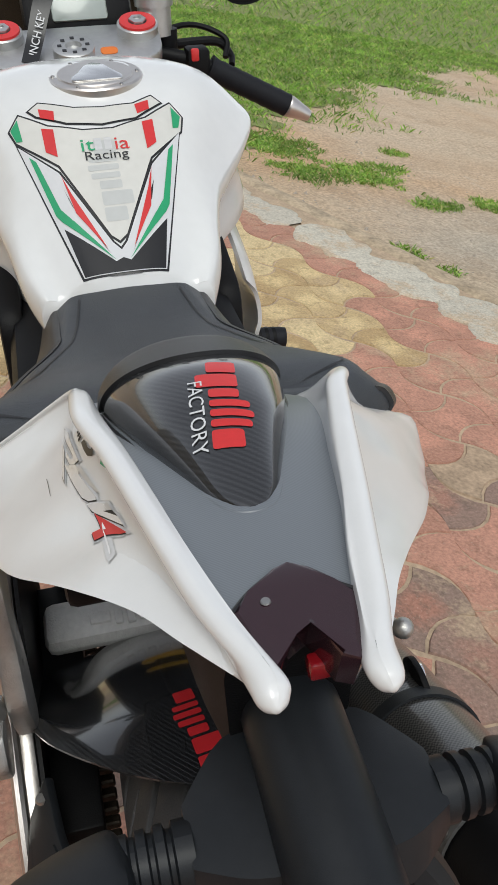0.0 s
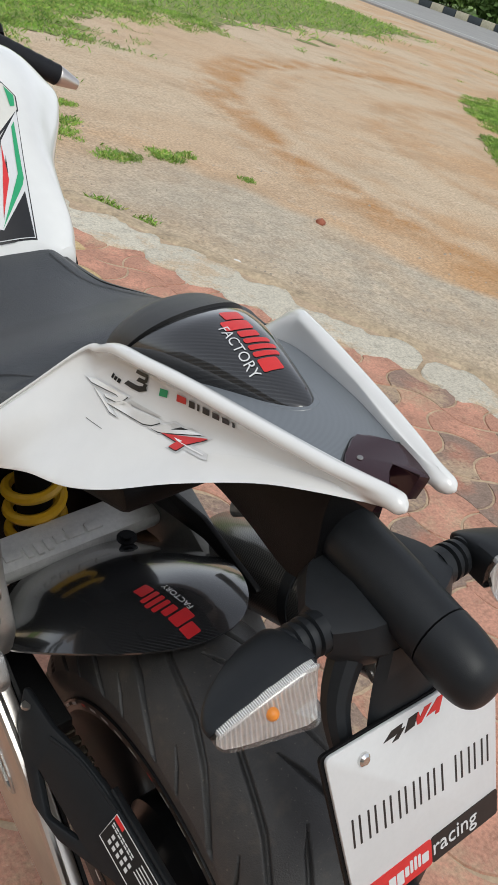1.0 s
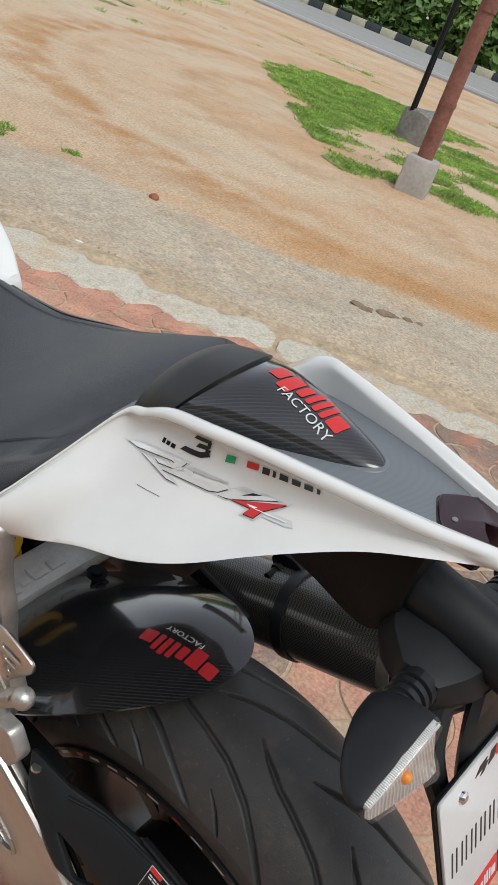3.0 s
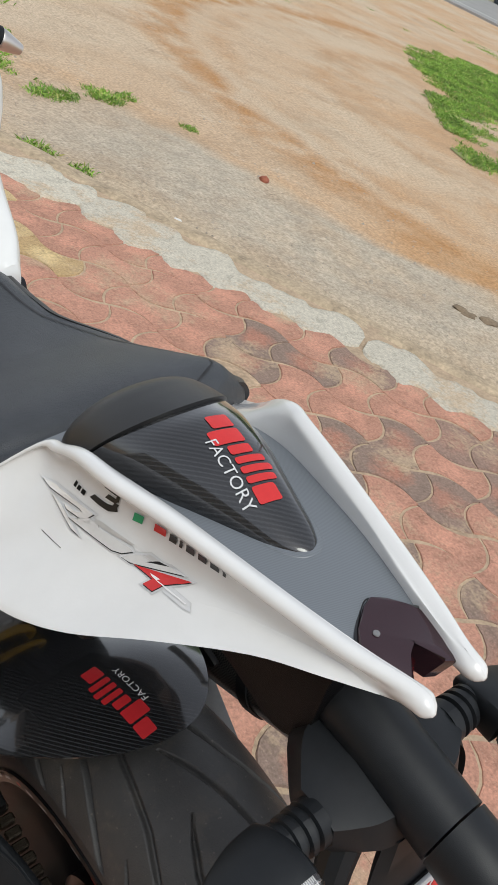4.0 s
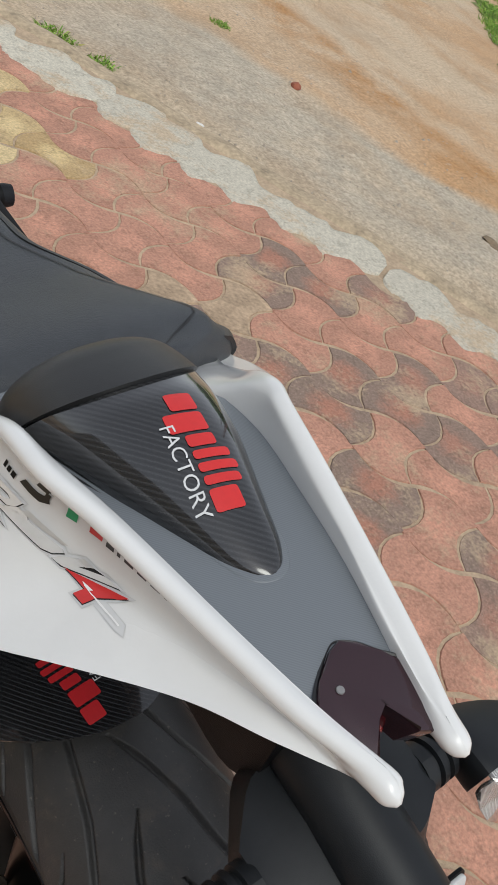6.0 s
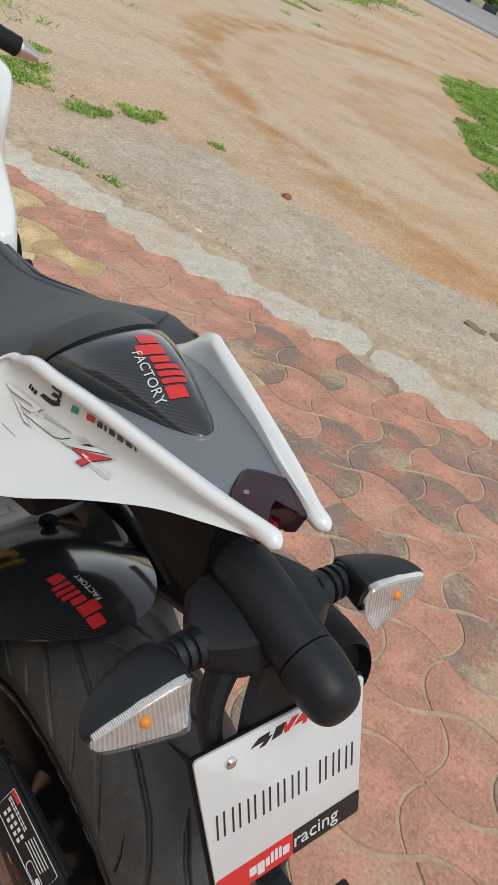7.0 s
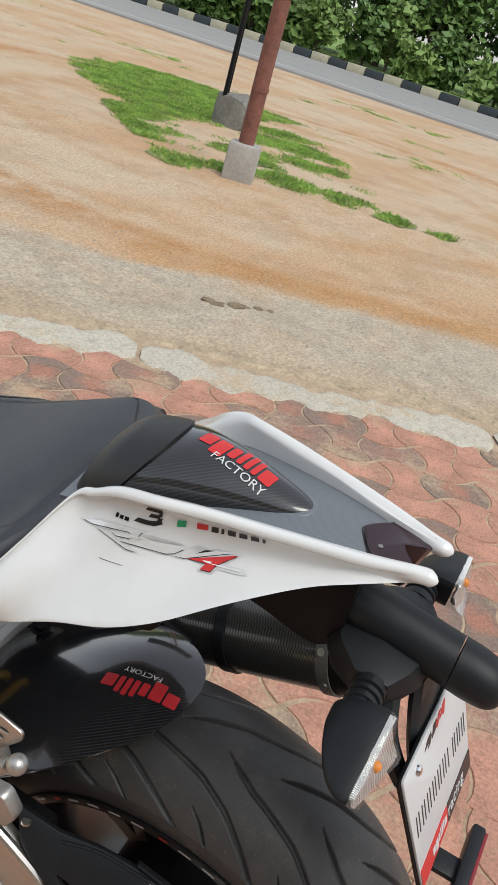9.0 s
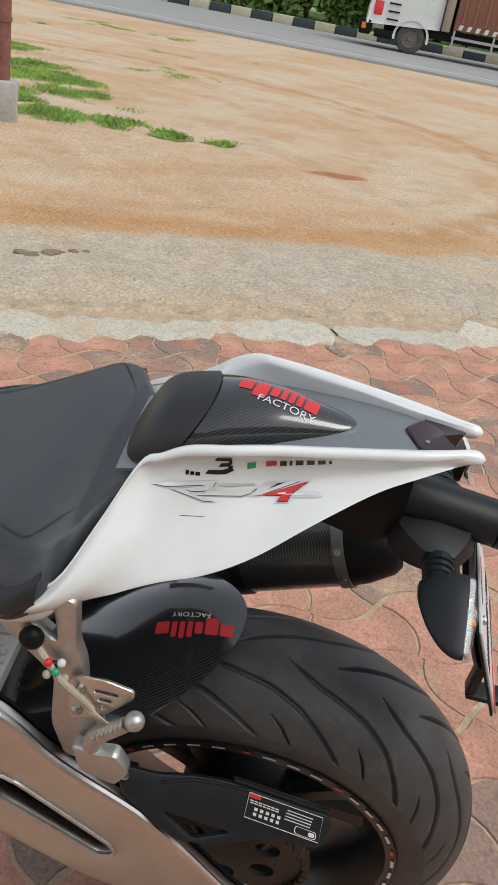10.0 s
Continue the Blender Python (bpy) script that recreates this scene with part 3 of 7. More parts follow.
VERGE = mat("verge_grass_soil", (0.17, 0.27, 0.055), 0.95, 0, 1.2, 0.35, 0.9, 25)
verge = part("verge", box(38.9, -160, 0, 300, 220, 0.3), VERGE, None, "green verge of low grass behind the kerb", 0)
tagged(verge, category="verge", kind="structure")

# unseen plain wall closing the forecourt, added to darken reflections and side light
PLASTER = mat("weathered_plaster", (0.40, 0.37, 0.33), 0.9, 0, 1.5, 0.25, 0.5, 40)
bm = bmesh.new()
for s0, s1, z0, z1 in ((-4.85, -4.6, -0.1, 3.5), (-4.88, -4.57, -0.05, 0.25), (-4.9, -4.55, 3.5, 3.62)):
    lo = [bm.verts.new(from_edge(s_, u_, z0)) for s_, u_ in ((s0, -8.5), (s1, -8.5), (s1, 8.5), (s0, 8.5))]
    hi = [bm.verts.new(from_edge(s_, u_, z1)) for s_, u_ in ((s0, -8.5), (s1, -8.5), (s1, 8.5), (s0, 8.5))]
    bm.faces.new(hi)
    bm.faces.new(lo[::-1])
    for k in range(4):
        bm.faces.new((lo[k], lo[(k + 1) % 4], hi[(k + 1) % 4], hi[k]))
tagged(part("wall_west", bm, PLASTER, None, "plain weathered plaster wall, unseen, added to darken reflections", 0), category="wall", kind="structure")

# ---- grass ----
def blade_material():
    """Grass: each blade a green of its own, some dry, in drifts of light and dark."""
    m = mat("grass_blade", (0.17, 0.30, 0.045), 0.65, 0, 2.5, 0.45, 0.0)
    n, l = m.node_tree.nodes, m.node_tree.links
    geo, cr, sc, wide, r = n.new("ShaderNodeNewGeometry"), n.new("ShaderNodeValToRGB"), n.new("ShaderNodeVectorMath"), n.new("ShaderNodeTexNoise"), n.new("ShaderNodeMapRange")
    for k, (p, c) in enumerate(((0.0, (0.10, 0.20, 0.026)), (0.45, (0.19, 0.36, 0.045)), (0.85, (0.30, 0.46, 0.075)), (1.0, (0.45, 0.40, 0.15)))):
        e = cr.color_ramp.elements[k] if k < 2 else cr.color_ramp.elements.new(p)
        e.position, e.color = p, (*c, 1)
    l.new(geo.outputs["Random Per Island"], cr.inputs[0])
    wide.inputs["Scale"].default_value, wide.inputs["Detail"].default_value = 3.0, 4
    l.new(geo.outputs["Position"], wide.inputs["Vector"])
    r.inputs[1].default_value, r.inputs[2].default_value, r.inputs[3].default_value, r.inputs[4].default_value = 0.35, 0.65, 0.65, 1.3
    l.new(wide.outputs[0], r.inputs[0])
    sc.operation = "SCALE"
    l.new(cr.outputs[0], sc.inputs[0])
    l.new(r.outputs[0], sc.inputs["Scale"])
    l.new(sc.outputs[0], n["Principled BSDF"].inputs["Base Color"])
    return m


BLADE = blade_material()


def blades(name, places, label, low=0.02, high=0.06, seed=1):
    rnd = random.Random(seed)
    v, f = [], []
    for x, y in places:
        h = low + (high - low) * rnd.random() ** 2
        a, w = rnd.uniform(0, 6.283), rnd.uniform(0.0018, 0.0042) * (1 + high * 2)
        dx, dy = math.cos(a), math.sin(a)
        lx, ly = rnd.uniform(-1.3, 1.3) * h, rnd.uniform(-1.3, 1.3) * h
        z = ground_z(x, y) - 0.003
        k = len(v)
        v += [(x - dx * w, y - dy * w, z), (x + dx * w, y + dy * w, z), (x + lx * 0.5 + dx * w, y + ly * 0.5 + dy * w, z + h * 0.75), (x + lx, y + ly, z + h)]
        f += [(k, k + 1, k + 2), (k, k + 2, k + 3)]
    me = bpy.data.meshes.new(name)
    me.from_pydata(v, [], f)
    me.materials.append(BLADE)
    return tagged(new(name, me), label, "grass", kind="stuff")


def patch(n, inside, x0, x1, y0, y1, seed):
    """n places, thickest where inside() is largest and none where it is below nought."""
    gen = np.random.default_rng(seed)
    step = max(0.03, math.sqrt((x1 - x0) * (y1 - y0) / 30000))
    cells = [(x, y, inside(x, y)) for x in np.arange(x0, x1, step) for y in np.arange(y0, y1, step)]
    cells = np.array([(x, y, min(1.0, d * 1.8)) for x, y, d in cells if d > 0])
    pick = cells[gen.choice(len(cells), n, p=cells[:, 2] / cells[:, 2].sum())]
    return (pick[:, :2] + gen.uniform(-0.7, 0.7, (n, 2)) * step).tolist()


GRASS_LOBES = ((9.5, 6.3, 0.7), (7.9, 5.15, 0.5), (10.2, 6.5, 0.8), (10.8, 6.8, 1.1), (12.0, 7.0, 1.0), (6.6, 4.2, 0.42), (7.2, 4.6, 0.5), (6.25, 3.55, 0.36), (6.7, 3.2, 0.35), (7.0, 2.7, 0.38), (7.2, 2.2, 0.34), (7.15, 1.7, 0.26), (7.2, 1.2, 0.17), (9.0, 5.4, 0.7), (10.2, 5.4, 0.8), (11.4, 5.6, 0.8), (9.3, 3.7, 0.55), (8.5, 3.1, 0.4), (10.3, 4.2, 0.5), (7.8, 3.6, 0.4))


def pole_grass(x, y):
    d = -1.0
    for cx, cy, r in GRASS_LOBES:
        d = max(d, 1 - math.hypot(x - cx, y - cy) / r)
    s, u = x * KX + y * KY, x * DX + y * DY
    gap = max(0.0, 1 - abs(s - 7.75 - 0.12 * noise2(x, y, 1.1, 7)) / 0.22) if u < 0.6 else 0.0
    return d * 0.9 + 0.40 * noise2(x, y, 0.8, 5) + 0.45 * noise2(x, y, 2.6, 9) + 0.25 * noise2(x, y, 7.5, 2) + 0.12 - 0.8 * gap - 2.5 * max(0.0, y - 3.5 - 1.015 * (x - 6.0) + 0.15 * noise2(x, y, 1.3, 3))


def far_grass(x, y):
    line = y - (4.5 + 1.15 * (x - 1.45) if x < 3.9 else 7.3 + 0.55 * (x - 3.9))
    return 0.5 * line + 0.55 * noise2(x, y, 0.8, 2) + 0.5 * noise2(x, y, 2.6, 4) + 0.3 * noise2(x, y, 7.5, 6)


def clump_grass(x, y):
    d = -1
    for cx, cy, r in ((2.05, 3.63, 0.15), (2.41, 3.69, 0.14), (2.6, 3.75, 0.07), (1.77, 4.09, 0.25), (1.4, 3.97, 0.22), (1.53, 2.84, 0.10), (1.63, 2.68, 0.07), (2.80, 3.36, 0.05), (2.03, 4.25, 0.12), (1.35, 4.5, 0.3), (2.2, 4.6, 0.1), (2.62, 0.62, 0.05), (2.73, 0.42, 0.05), (2.86, 0.2, 0.05), (2.03, 1.72, 0.04)):
        d = max(d, (r - math.hypot((x - cx) * 0.9, y - cy)) / r + 0.5 * noise2(x, y, 9, 1))
    return d


blades("grass_patch", patch(150000, pole_grass, 4.5, 13, -1.5, 8.5, 1), "low green grass round the pole on the dirt", 0.008, 0.042, 1)
blades("grass_field", patch(140000, far_grass, -2, 7, 3.4, 10, 2), "bright green grass at the edge of the dirt", 0.010, 0.05, 2)
blades("grass_meadow", patch(90000, far_grass, -4, 18, 10, 26, 7), "taller green grass further off", 0.02, 0.09, 4)
blades("grass_tufts", patch(14000, clump_grass, 1.0, 3.1, 0.1, 4.9, 3), "small tufts of grass in the dirt", 0.006, 0.028, 3)


def sparse_weeds(x, y):
    s, u = x * KX + y * KY, x * DX + y * DY
    return 1.1 * noise2(x, y, 0.55, 12) + 0.9 * noise2(x, y, 2.4, 14) - 0.62 if 6.3 < s < 21 else -1


blades("sparse_weeds", patch(9000, sparse_weeds, 8, 22, 2, 14, 21), "thin scattered weeds on the dirt near the road", 0.008, 0.035, 9)


def weed_line(x, y):
    s, u = x * KX + y * KY, x * DX + y * DY
    d = 1 - abs(s - 2.655 - 0.03 * noise2(u, 0, 3, 1)) / 0.035
    return d * 0.4 + 0.5 * noise2(x, y, 5, 6) - 0.05 if 0.55 < u < 1.6 else -1


blades("edge_weeds", patch(2500, weed_line, 2.3, 3.3, -0.3, 0.9, 11), "low weeds along the crumbled paving edge", 0.006, 0.022, 5)
TURF = mat("turf_soil", (0.20, 0.225, 0.075), 0.95, 0, 6, 0.4, 0.8, 60)
bm = bmesh.new()
rndt = random.Random(8)
for inside, x0, x1, y0, y1, st in ((pole_grass, 4.5, 13, -1.5, 8.5, 0.16), (far_grass, -4, 18, 3.4, 26, 0.2)):
    for x in np.arange(x0, x1, st):
        for y in np.arange(y0, y1, st):
            if inside(x, y) > 0.38:
                jit = [(a + rndt.uniform(-0.07, 0.07), b + rndt.uniform(-0.07, 0.07)) for a, b in ((-st * 0.6, -st * 0.5), (st * 0.1, -st * 0.85), (st * 0.5, -st * 0.6), (st * 0.85, 0.0), (st * 0.6, st * 0.5), (0.0, st * 0.85), (-st * 0.5, st * 0.6), (-st * 0.85, 0.0))]
                q = [bm.verts.new((x + a, y + b, ground_z(x + a, y + b) + 0.006)) for a, b in jit]
                bm.faces.new(q)
tagged(part("turf", bm, TURF, None, "matted grass roots on the dirt", 0), category="turf", kind="stuff")

# ---- loose stones ----
PEBBLE = mat("pebble", (0.36, 0.31, 0.25), 0.9, 0, 30, 0.4, 0.5, 200)
v, f = [], []
rnd = random.Random(4)
for i in range(2600):
    s, u = 2.62 + abs(rnd.gauss(0, 1.0)), rnd.uniform(-3.6, 5.5)
    x, y, _ = from_edge(s, u)
    r = rnd.uniform(0.002, 0.007) if rnd.random() < 0.96 else rnd.uniform(0.008, 0.016)
    z, k, a0 = ground_z(x, y) + r * 0.2, len(v), rnd.uniform(0, 6)
    v += [(x + r * rnd.uniform(0.7, 1.3) * math.cos(a0 + a), y + r * rnd.uniform(0.7, 1.3) * math.sin(a0 + a), z - r * 0.4) for a in (0, 1.26, 2.5, 3.8, 5.0)] + [(x, y, z + r * rnd.uniform(0.5, 0.9))]
    f += [(k + j, k + (j + 1) % 5, k + 5) for j in range(5)]
me = bpy.data.meshes.new("loose_gravel")
me.from_pydata(v, [], f)
me.materials.append(PEBBLE)
tagged(new("loose_gravel", me), "small loose stones scattered on the dirt", "gravel", kind="stuff")


def stone(name, x, y, r, material, label, flat=0.6, seed=0):
    b = bmesh.new()
    bmesh.ops.create_icosphere(b, subdivisions=2, radius=r)
    for q in b.verts:
        q.co *= 1 + 0.35 * noise.noise(q.co * (1.5 / r) + Vector((seed, 0, 0)))
        q.co.z *= flat
    bmesh.ops.translate(b, vec=(x, y, ground_z(x, y) + r * flat * 0.45), verts=b.verts)
    return tagged(part(name, b, material, None, label), category="stone")


BRICKRED = mat("red_stone", (0.30, 0.10, 0.06), 0.9, 0, 30, 0.3, 0.5, 200)
WHITESTONE = mat("white_stone", (0.7, 0.68, 0.64), 0.9, 0, 30, 0.15, 0.4, 200)
stone("stone", 2.842, 2.725, 0.028, BRICKRED, "small reddish brown stone lying on the gravel", 0.7, 1)
stone("stone", 1.871, 2.23, 0.018, WHITESTONE, "small white stone at the edge of the paving", 0.6, 2)
CLOD = mat("crumbly_clod", (0.21, 0.155, 0.10), 0.95, 0, 14, 0.4, 1.0, 90)
rnd = random.Random(17)
for k in range(9):
    along = rnd.gauss(0, 0.07)
    stone("clod", 3.14 + 0.75 * along + rnd.gauss(0, 0.02), 1.33 - 0.65 * along + rnd.gauss(0, 0.02), rnd.uniform(0.016, 0.05), CLOD, "dark crumbled clod on the gravel", rnd.uniform(0.10, 0.22), 3 + k)["group"] = "crumbled clods"

# ---- pole and its stays ----
RUSTY = mat("rusty_pole_paint", (0.17, 0.065, 0.045), 0.75, 0, 6, 0.45, 0.5, 60)
pole = tagged(new("pole"), "rust brown pole standing in a square concrete footing", "pole")
pole.location = (6.39, 2.98, 0)
part("footing", box(-0.138, -0.138, -0.1, 0.138, 0.138, 0.29, 0.025), CONCRETE, pole, "pale grey concrete footing").rotation_euler = (0, 0, 0.35)
part("shaft", tube([(0, 0, 0.25), (0.0, 0.01, 2.0), (0.0, 0.02, 5.0)], [0.072, 0.07, 0.064], 14), RUSTY, pole, "rust brown round shaft")
for ring in (0.75, 1.5):
    part("band", turned([(-0.02, 0.071), (-0.02, 0.076), (0.02, 0.076), (0.02, 0.071)], 20, "z", (0, 0, ring)), RUSTY, pole)
stays = tagged(new("twin_posts"), "pair of thin black steel posts in a rough stone footing", "post")
stays.location = (9.3, 4.75, 0)
bm = bmesh.new()
bmesh.ops.create_icosphere(bm, subdivisions=3, radius=0.30)
for q in bm.verts:
    q.co = Vector((max(-0.24, min(0.24, q.co.x)), max(-0.24, min(0.24, q.co.y)), max(-0.1, min(0.36, q.co.z * 1.5 + 0.1)))) * (1 + 0.12 * noise.noise(q.co * 6))
bmesh.ops.translate(bm, vec=(0.1, -0.15, 0), verts=bm.verts)
part("footing", bm, STONE, stays, "rough broken stone footing")
for dx in (-0.1, 0.12):
    part("post", tube([(dx, dx * 0.4, 0.1), (dx, dx * 0.4, 4.5)], 0.027, 10), SATIN, stays)

# ---- trees behind the road ----
LEAF = mat("leaf", (0.10, 0.18, 0.04), 0.6, 0, 0.6, 0.5, 0.0)
LEAF_PALE = mat("pale_leaf", (0.16, 0.25, 0.06), 0.6, 0, 0.6, 0.45, 0.0)
BARK = mat("bark", (0.10, 0.075, 0.055), 0.9, 0, 4, 0.4, 0.8, 30)


def tree(x, y, height, spread, seed, material=LEAF, trunk_high=0.35, leaves=2600, name="tree", label="leafy green tree behind the road"):
    rnd = random.Random(seed)
    t = tagged(new(name), label, "tree" if name == "tree" else "shrub", "trees behind the road" if name == "tree" else "shrubs behind the road")
    t.location = (x, y, 0.29)
    b = bmesh.new()
    tops = []
    base = height * trunk_high
    tube([(0, 0, -0.1), (rnd.uniform(-0.2, 0.2), rnd.uniform(-0.2, 0.2), base), (rnd.uniform(-0.4, 0.4), rnd.uniform(-0.4, 0.4), height * 0.75)], [0.028 * height, 0.02 * height, 0.006 * height], 9, 4, b)
    for i in range(9):
        a, r = rnd.uniform(0, 6.28), spread * rnd.uniform(0.35, 0.85)
        top = (r * math.cos(a), r * math.sin(a), base + (height - base) * rnd.uniform(0.15, 0.9))
        tube([(0, 0, base * rnd.uniform(0.6, 1.2)), (top[0] * 0.5, top[1] * 0.5, (base + top[2]) / 2 + 0.3), top], [0.011 * height, 0.007 * height, 0.003 * height], 6, 3, b)
        tops.append(top)
    part("trunk", b, BARK, t)
    tops += [(rnd.gauss(0, 0.3) * spread, rnd.gauss(0, 0.3) * spread, base + (height - base) * rnd.uniform(0.1, 1)) for _ in range(14)]
    v, f = [], []
    for i in range(leaves):
        c = tops[rnd.randrange(len(tops))]
        q = spread * 0.2
        px, py, pz = c[0] + rnd.gauss(0, q), c[1] + rnd.gauss(0, q), c[2] + rnd.gauss(0, q * 0.8)
        if pz < 0.05:
            continue
        w = rnd.uniform(0.08, 0.2)
        n1 = Vector((rnd.gauss(0, 1), rnd.gauss(0, 1), rnd.gauss(0, 1))).normalized()
        n2 = n1.orthogonal().normalized() * w
        n1 = n1 * w * 1.6
        k, p = len(v), Vector((px, py, pz))
        v += [p - n1, p + n2, p + n1, p - n2]
        f += [(k, k + 1, k + 2, k + 3)]
    me = bpy.data.meshes.new("crown")
    me.from_pydata(v, [], f)
    me.materials.append(material)
    crown = new("crown", me)
    crown.parent = t
    return t


rnd = random.Random(11)
for i in range(15):
    y = -16 + i * 3.6 + rnd.uniform(-1, 1)
    tree(46.5 + rnd.uniform(-1.5, 3.5), y, rnd.uniform(6, 9.5), rnd.uniform(2.2, 3.4), 20 + i, LEAF, rnd.uniform(0.1, 0.3), 3000)
for i in range(40):
    y = -16 + i * 1.45 + rnd.uniform(-0.7, 0.7)
    tree(42.5 + rnd.uniform(-1.5, 1.5), y, rnd.uniform(1.3, 3.0), rnd.uniform(0.9, 1.5), 60 + i, LEAF_PALE if i % 3 else LEAF, 0.05, 1100, "shrub", "bushy green shrub on the verge")
for i in range(12):
    tree(55 + rnd.uniform(-2, 4), -18 + i * 5.2, rnd.uniform(9, 13), rnd.uniform(3.5, 5), 90 + i, LEAF, 0.1, 3200)

# ---- building glimpsed between the trees ----
BLUE = mat("blue_sheet_metal", (0.05, 0.14, 0.42), 0.5, 0.0, 3, 0.1, 0.1)
WALLPAINT = mat("white_wall_paint", (0.7, 0.7, 0.68), 0.8, 0, 1, 0.08, 0.2)
shed = tagged(new("shed"), "white walled shed with blue metal roof and doors", "building")
shed.location = (52, -1.5, 0.3)
part("wall", box(-2.5, -3, 0, 2.5, 3, 4.2), WALLPAINT, shed, "", 0)
part("roof", box(-2.9, -3.4, 4.2, 2.9, 3.4, 4.45, 0.03), BLUE, shed, "blue metal roof", 0)
part("door", box(-2.56, -0.2, 0, -2.5, 1.2, 2.2, 0.01), BLUE, shed, "blue metal door", 0)
part("trim", box(-2.58, -3.0, 2.6, -2.5, -2.2, 4.2, 0.01), BLUE, shed, "blue corner sheet", 0)


# ---- the motorcycle, built upright and leant on its stand ----
bike = tagged(new("motorcycle"), "white and black sports motorcycle leaning on its side stand", "motorcycle")
bike.matrix_world = Matrix.Translation((0.0, 0, 0.004)) @ Matrix.Rotation(radians(-11.47), 4, "Y")

AX = Vector((0, -0.160, 0.332))  # rear axle

# rear wheel
wheel = tagged(new("rear_wheel"), "black rear wheel with a worn wide tyre")
wheel.parent = bike


def outset_in(pts, d):
    """The outline drawn in by d towards its middle."""
    c = Vector((sum(x for x, _ in pts) / len(pts), sum(y for _, y in pts) / len(pts)))
    return [tuple(c + (Vector(p) - c) * (1 - d / max((Vector(p) - c).length, 1e-6))) for p in pts]


LONG = [(0.0, 0.06, 0.14, 0.27, 0.36, 0.49, 0.62, 0.73, 0.84), (0.017, 0.028, 0.039, 0.049, 0.056, 0.073, 0.097, 0.118, 0.143)]
CROSS = [(0.0, 0.11, 0.22, 0.36, 0.50, 0.62, 0.73, 0.84), (-0.009, 0.006, 0.019, 0.030, 0.048, 0.072, 0.100, 0.132)]
SHORT = [(0.0, 0.06, 0.11, 0.17), (0.086, 0.100, 0.115, 0.136)]
PITCH = 2 * math.pi / 16


def groove_field(th, arc):
    """Depth of the tread grooves, 0 to 1: long curved cuts with short ones between, on both halves."""
    best = np.zeros_like(th)
    for sign, first, lines in ((-1, 0.06, ((LONG, 0.0, 0.0036), (SHORT, 0.375, 0.0026))), (1, 0.25, ((CROSS, 0.0, 0.0036), (SHORT, 0.36, 0.0026)))):
        a = arc * sign
        for (ts, ss), off, wide in lines:
            for wrap in range(4):
                t = (th - first - off) % PITCH + wrap * PITCH
                mid = np.interp(t, ts, ss)
                slope = (np.interp(t + 0.02, ts, ss) - np.interp(t - 0.02, ts, ss)) / (0.04 * 0.31)
                end = ts[-1]
                w = wide * np.clip(t / 0.07, 0.25, 1) * np.clip((end - t) / 0.12, 0, 1) ** 0.5
                d = np.abs(a - mid) / np.sqrt(1 + slope**2)
                best = np.maximum(best, np.where((t <= end) & (w > 0), np.clip((w - d) / np.maximum(0.55 * w, 1e-6), 0, 1), 0))
    return best


NS = 230
ang = np.linspace(-1.62, 1.62, NS)
th_all = np.concatenate([np.linspace(-0.9, 2.3, 1000), np.linspace(2.3, 2 * math.pi - 0.9, 120)[1:]])
TH, AN = np.meshgrid(th_all, ang, indexing="ij")
dep = 0.0062 * groove_field(TH, 0.098 * AN)
half_x = (0.098 - dep) * np.sin(AN)
rad_t = 0.227 + (0.098 - dep) * np.cos(AN)
flank = np.clip((np.abs(AN) - 1.2) / 0.42, 0, 1)  # the sidewall draws in to the rim
half_x = np.where(flank > 0, np.sign(AN) * (0.0913 * (1 - flank) + 0.0835 * flank + 0.003 * np.sin(np.pi * flank)), half_x)
rad_t = np.where(flank > 0, 0.2625 * (1 - flank) + 0.222 * flank, rad_t)
rows = []
for i, th in enumerate(th_all):
    sec = [(-0.072, 0.214), (-0.0815, 0.2165)] + list(zip(half_x[i], rad_t[i])) + [(0.0815, 0.2165), (0.072, 0.214)]
    rows.append([(x, AX.y - r * math.sin(th), AX.z + r * math.cos(th)) for x, r in sec])
nv = len(rows[0])
me = bpy.data.meshes.new("tyre")
me.from_pydata([p for r in rows for p in r], [], [(i * nv + k, i * nv + k + 1, (i + 1) * nv + k + 1, (i + 1) * nv + k) for i in range(len(rows) - 1) for k in range(nv - 1)])
me.materials.append(RUBBER)
me.shade_smooth()
tyre = tagged(new("tyre", me), "worn black rubber tyre with curved grooves")
tyre.parent = wheel
RIMBLACK = mat("rim_paint", (0.009, 0.009, 0.010), 0.3, 0.0, 30, 0.1, 0.03, coat=0.15)
rim = part("rim", turned([(-0.088, 0.212), (-0.089, 0.226), (-0.080, 0.227), (-0.076, 0.214), (-0.06, 0.205), (-0.03, 0.185), (0.03, 0.185), (0.06, 0.205), (0.076, 0.214), (0.080, 0.227), (0.089, 0.226), (0.088, 0.212), (0.07, 0.2), (0.03, 0.178), (-0.03, 0.178), (-0.07, 0.2), (-0.088, 0.212)], 120, "x", AX), RIMBLACK, wheel, "black painted rim")
for i in range(44):
    a0 = i * 2 * math.pi / 44
    part("rim_tape", turned([(-0.0902, 0.2190), (-0.0908, 0.2232)], 4, "x", AX, None, a0, 0.075 if i % 5 else 0.05), (WHITEFILM if i % 5 else RED), rim, "white and red rim tape" if i == 0 else "")
part("hub", turned([(-0.1, 0.0), (-0.1, 0.04), (-0.06, 0.085), (0.05, 0.085), (0.1, 0.04), (0.1, 0.0)], 40, "x", AX), RIMBLACK, wheel)
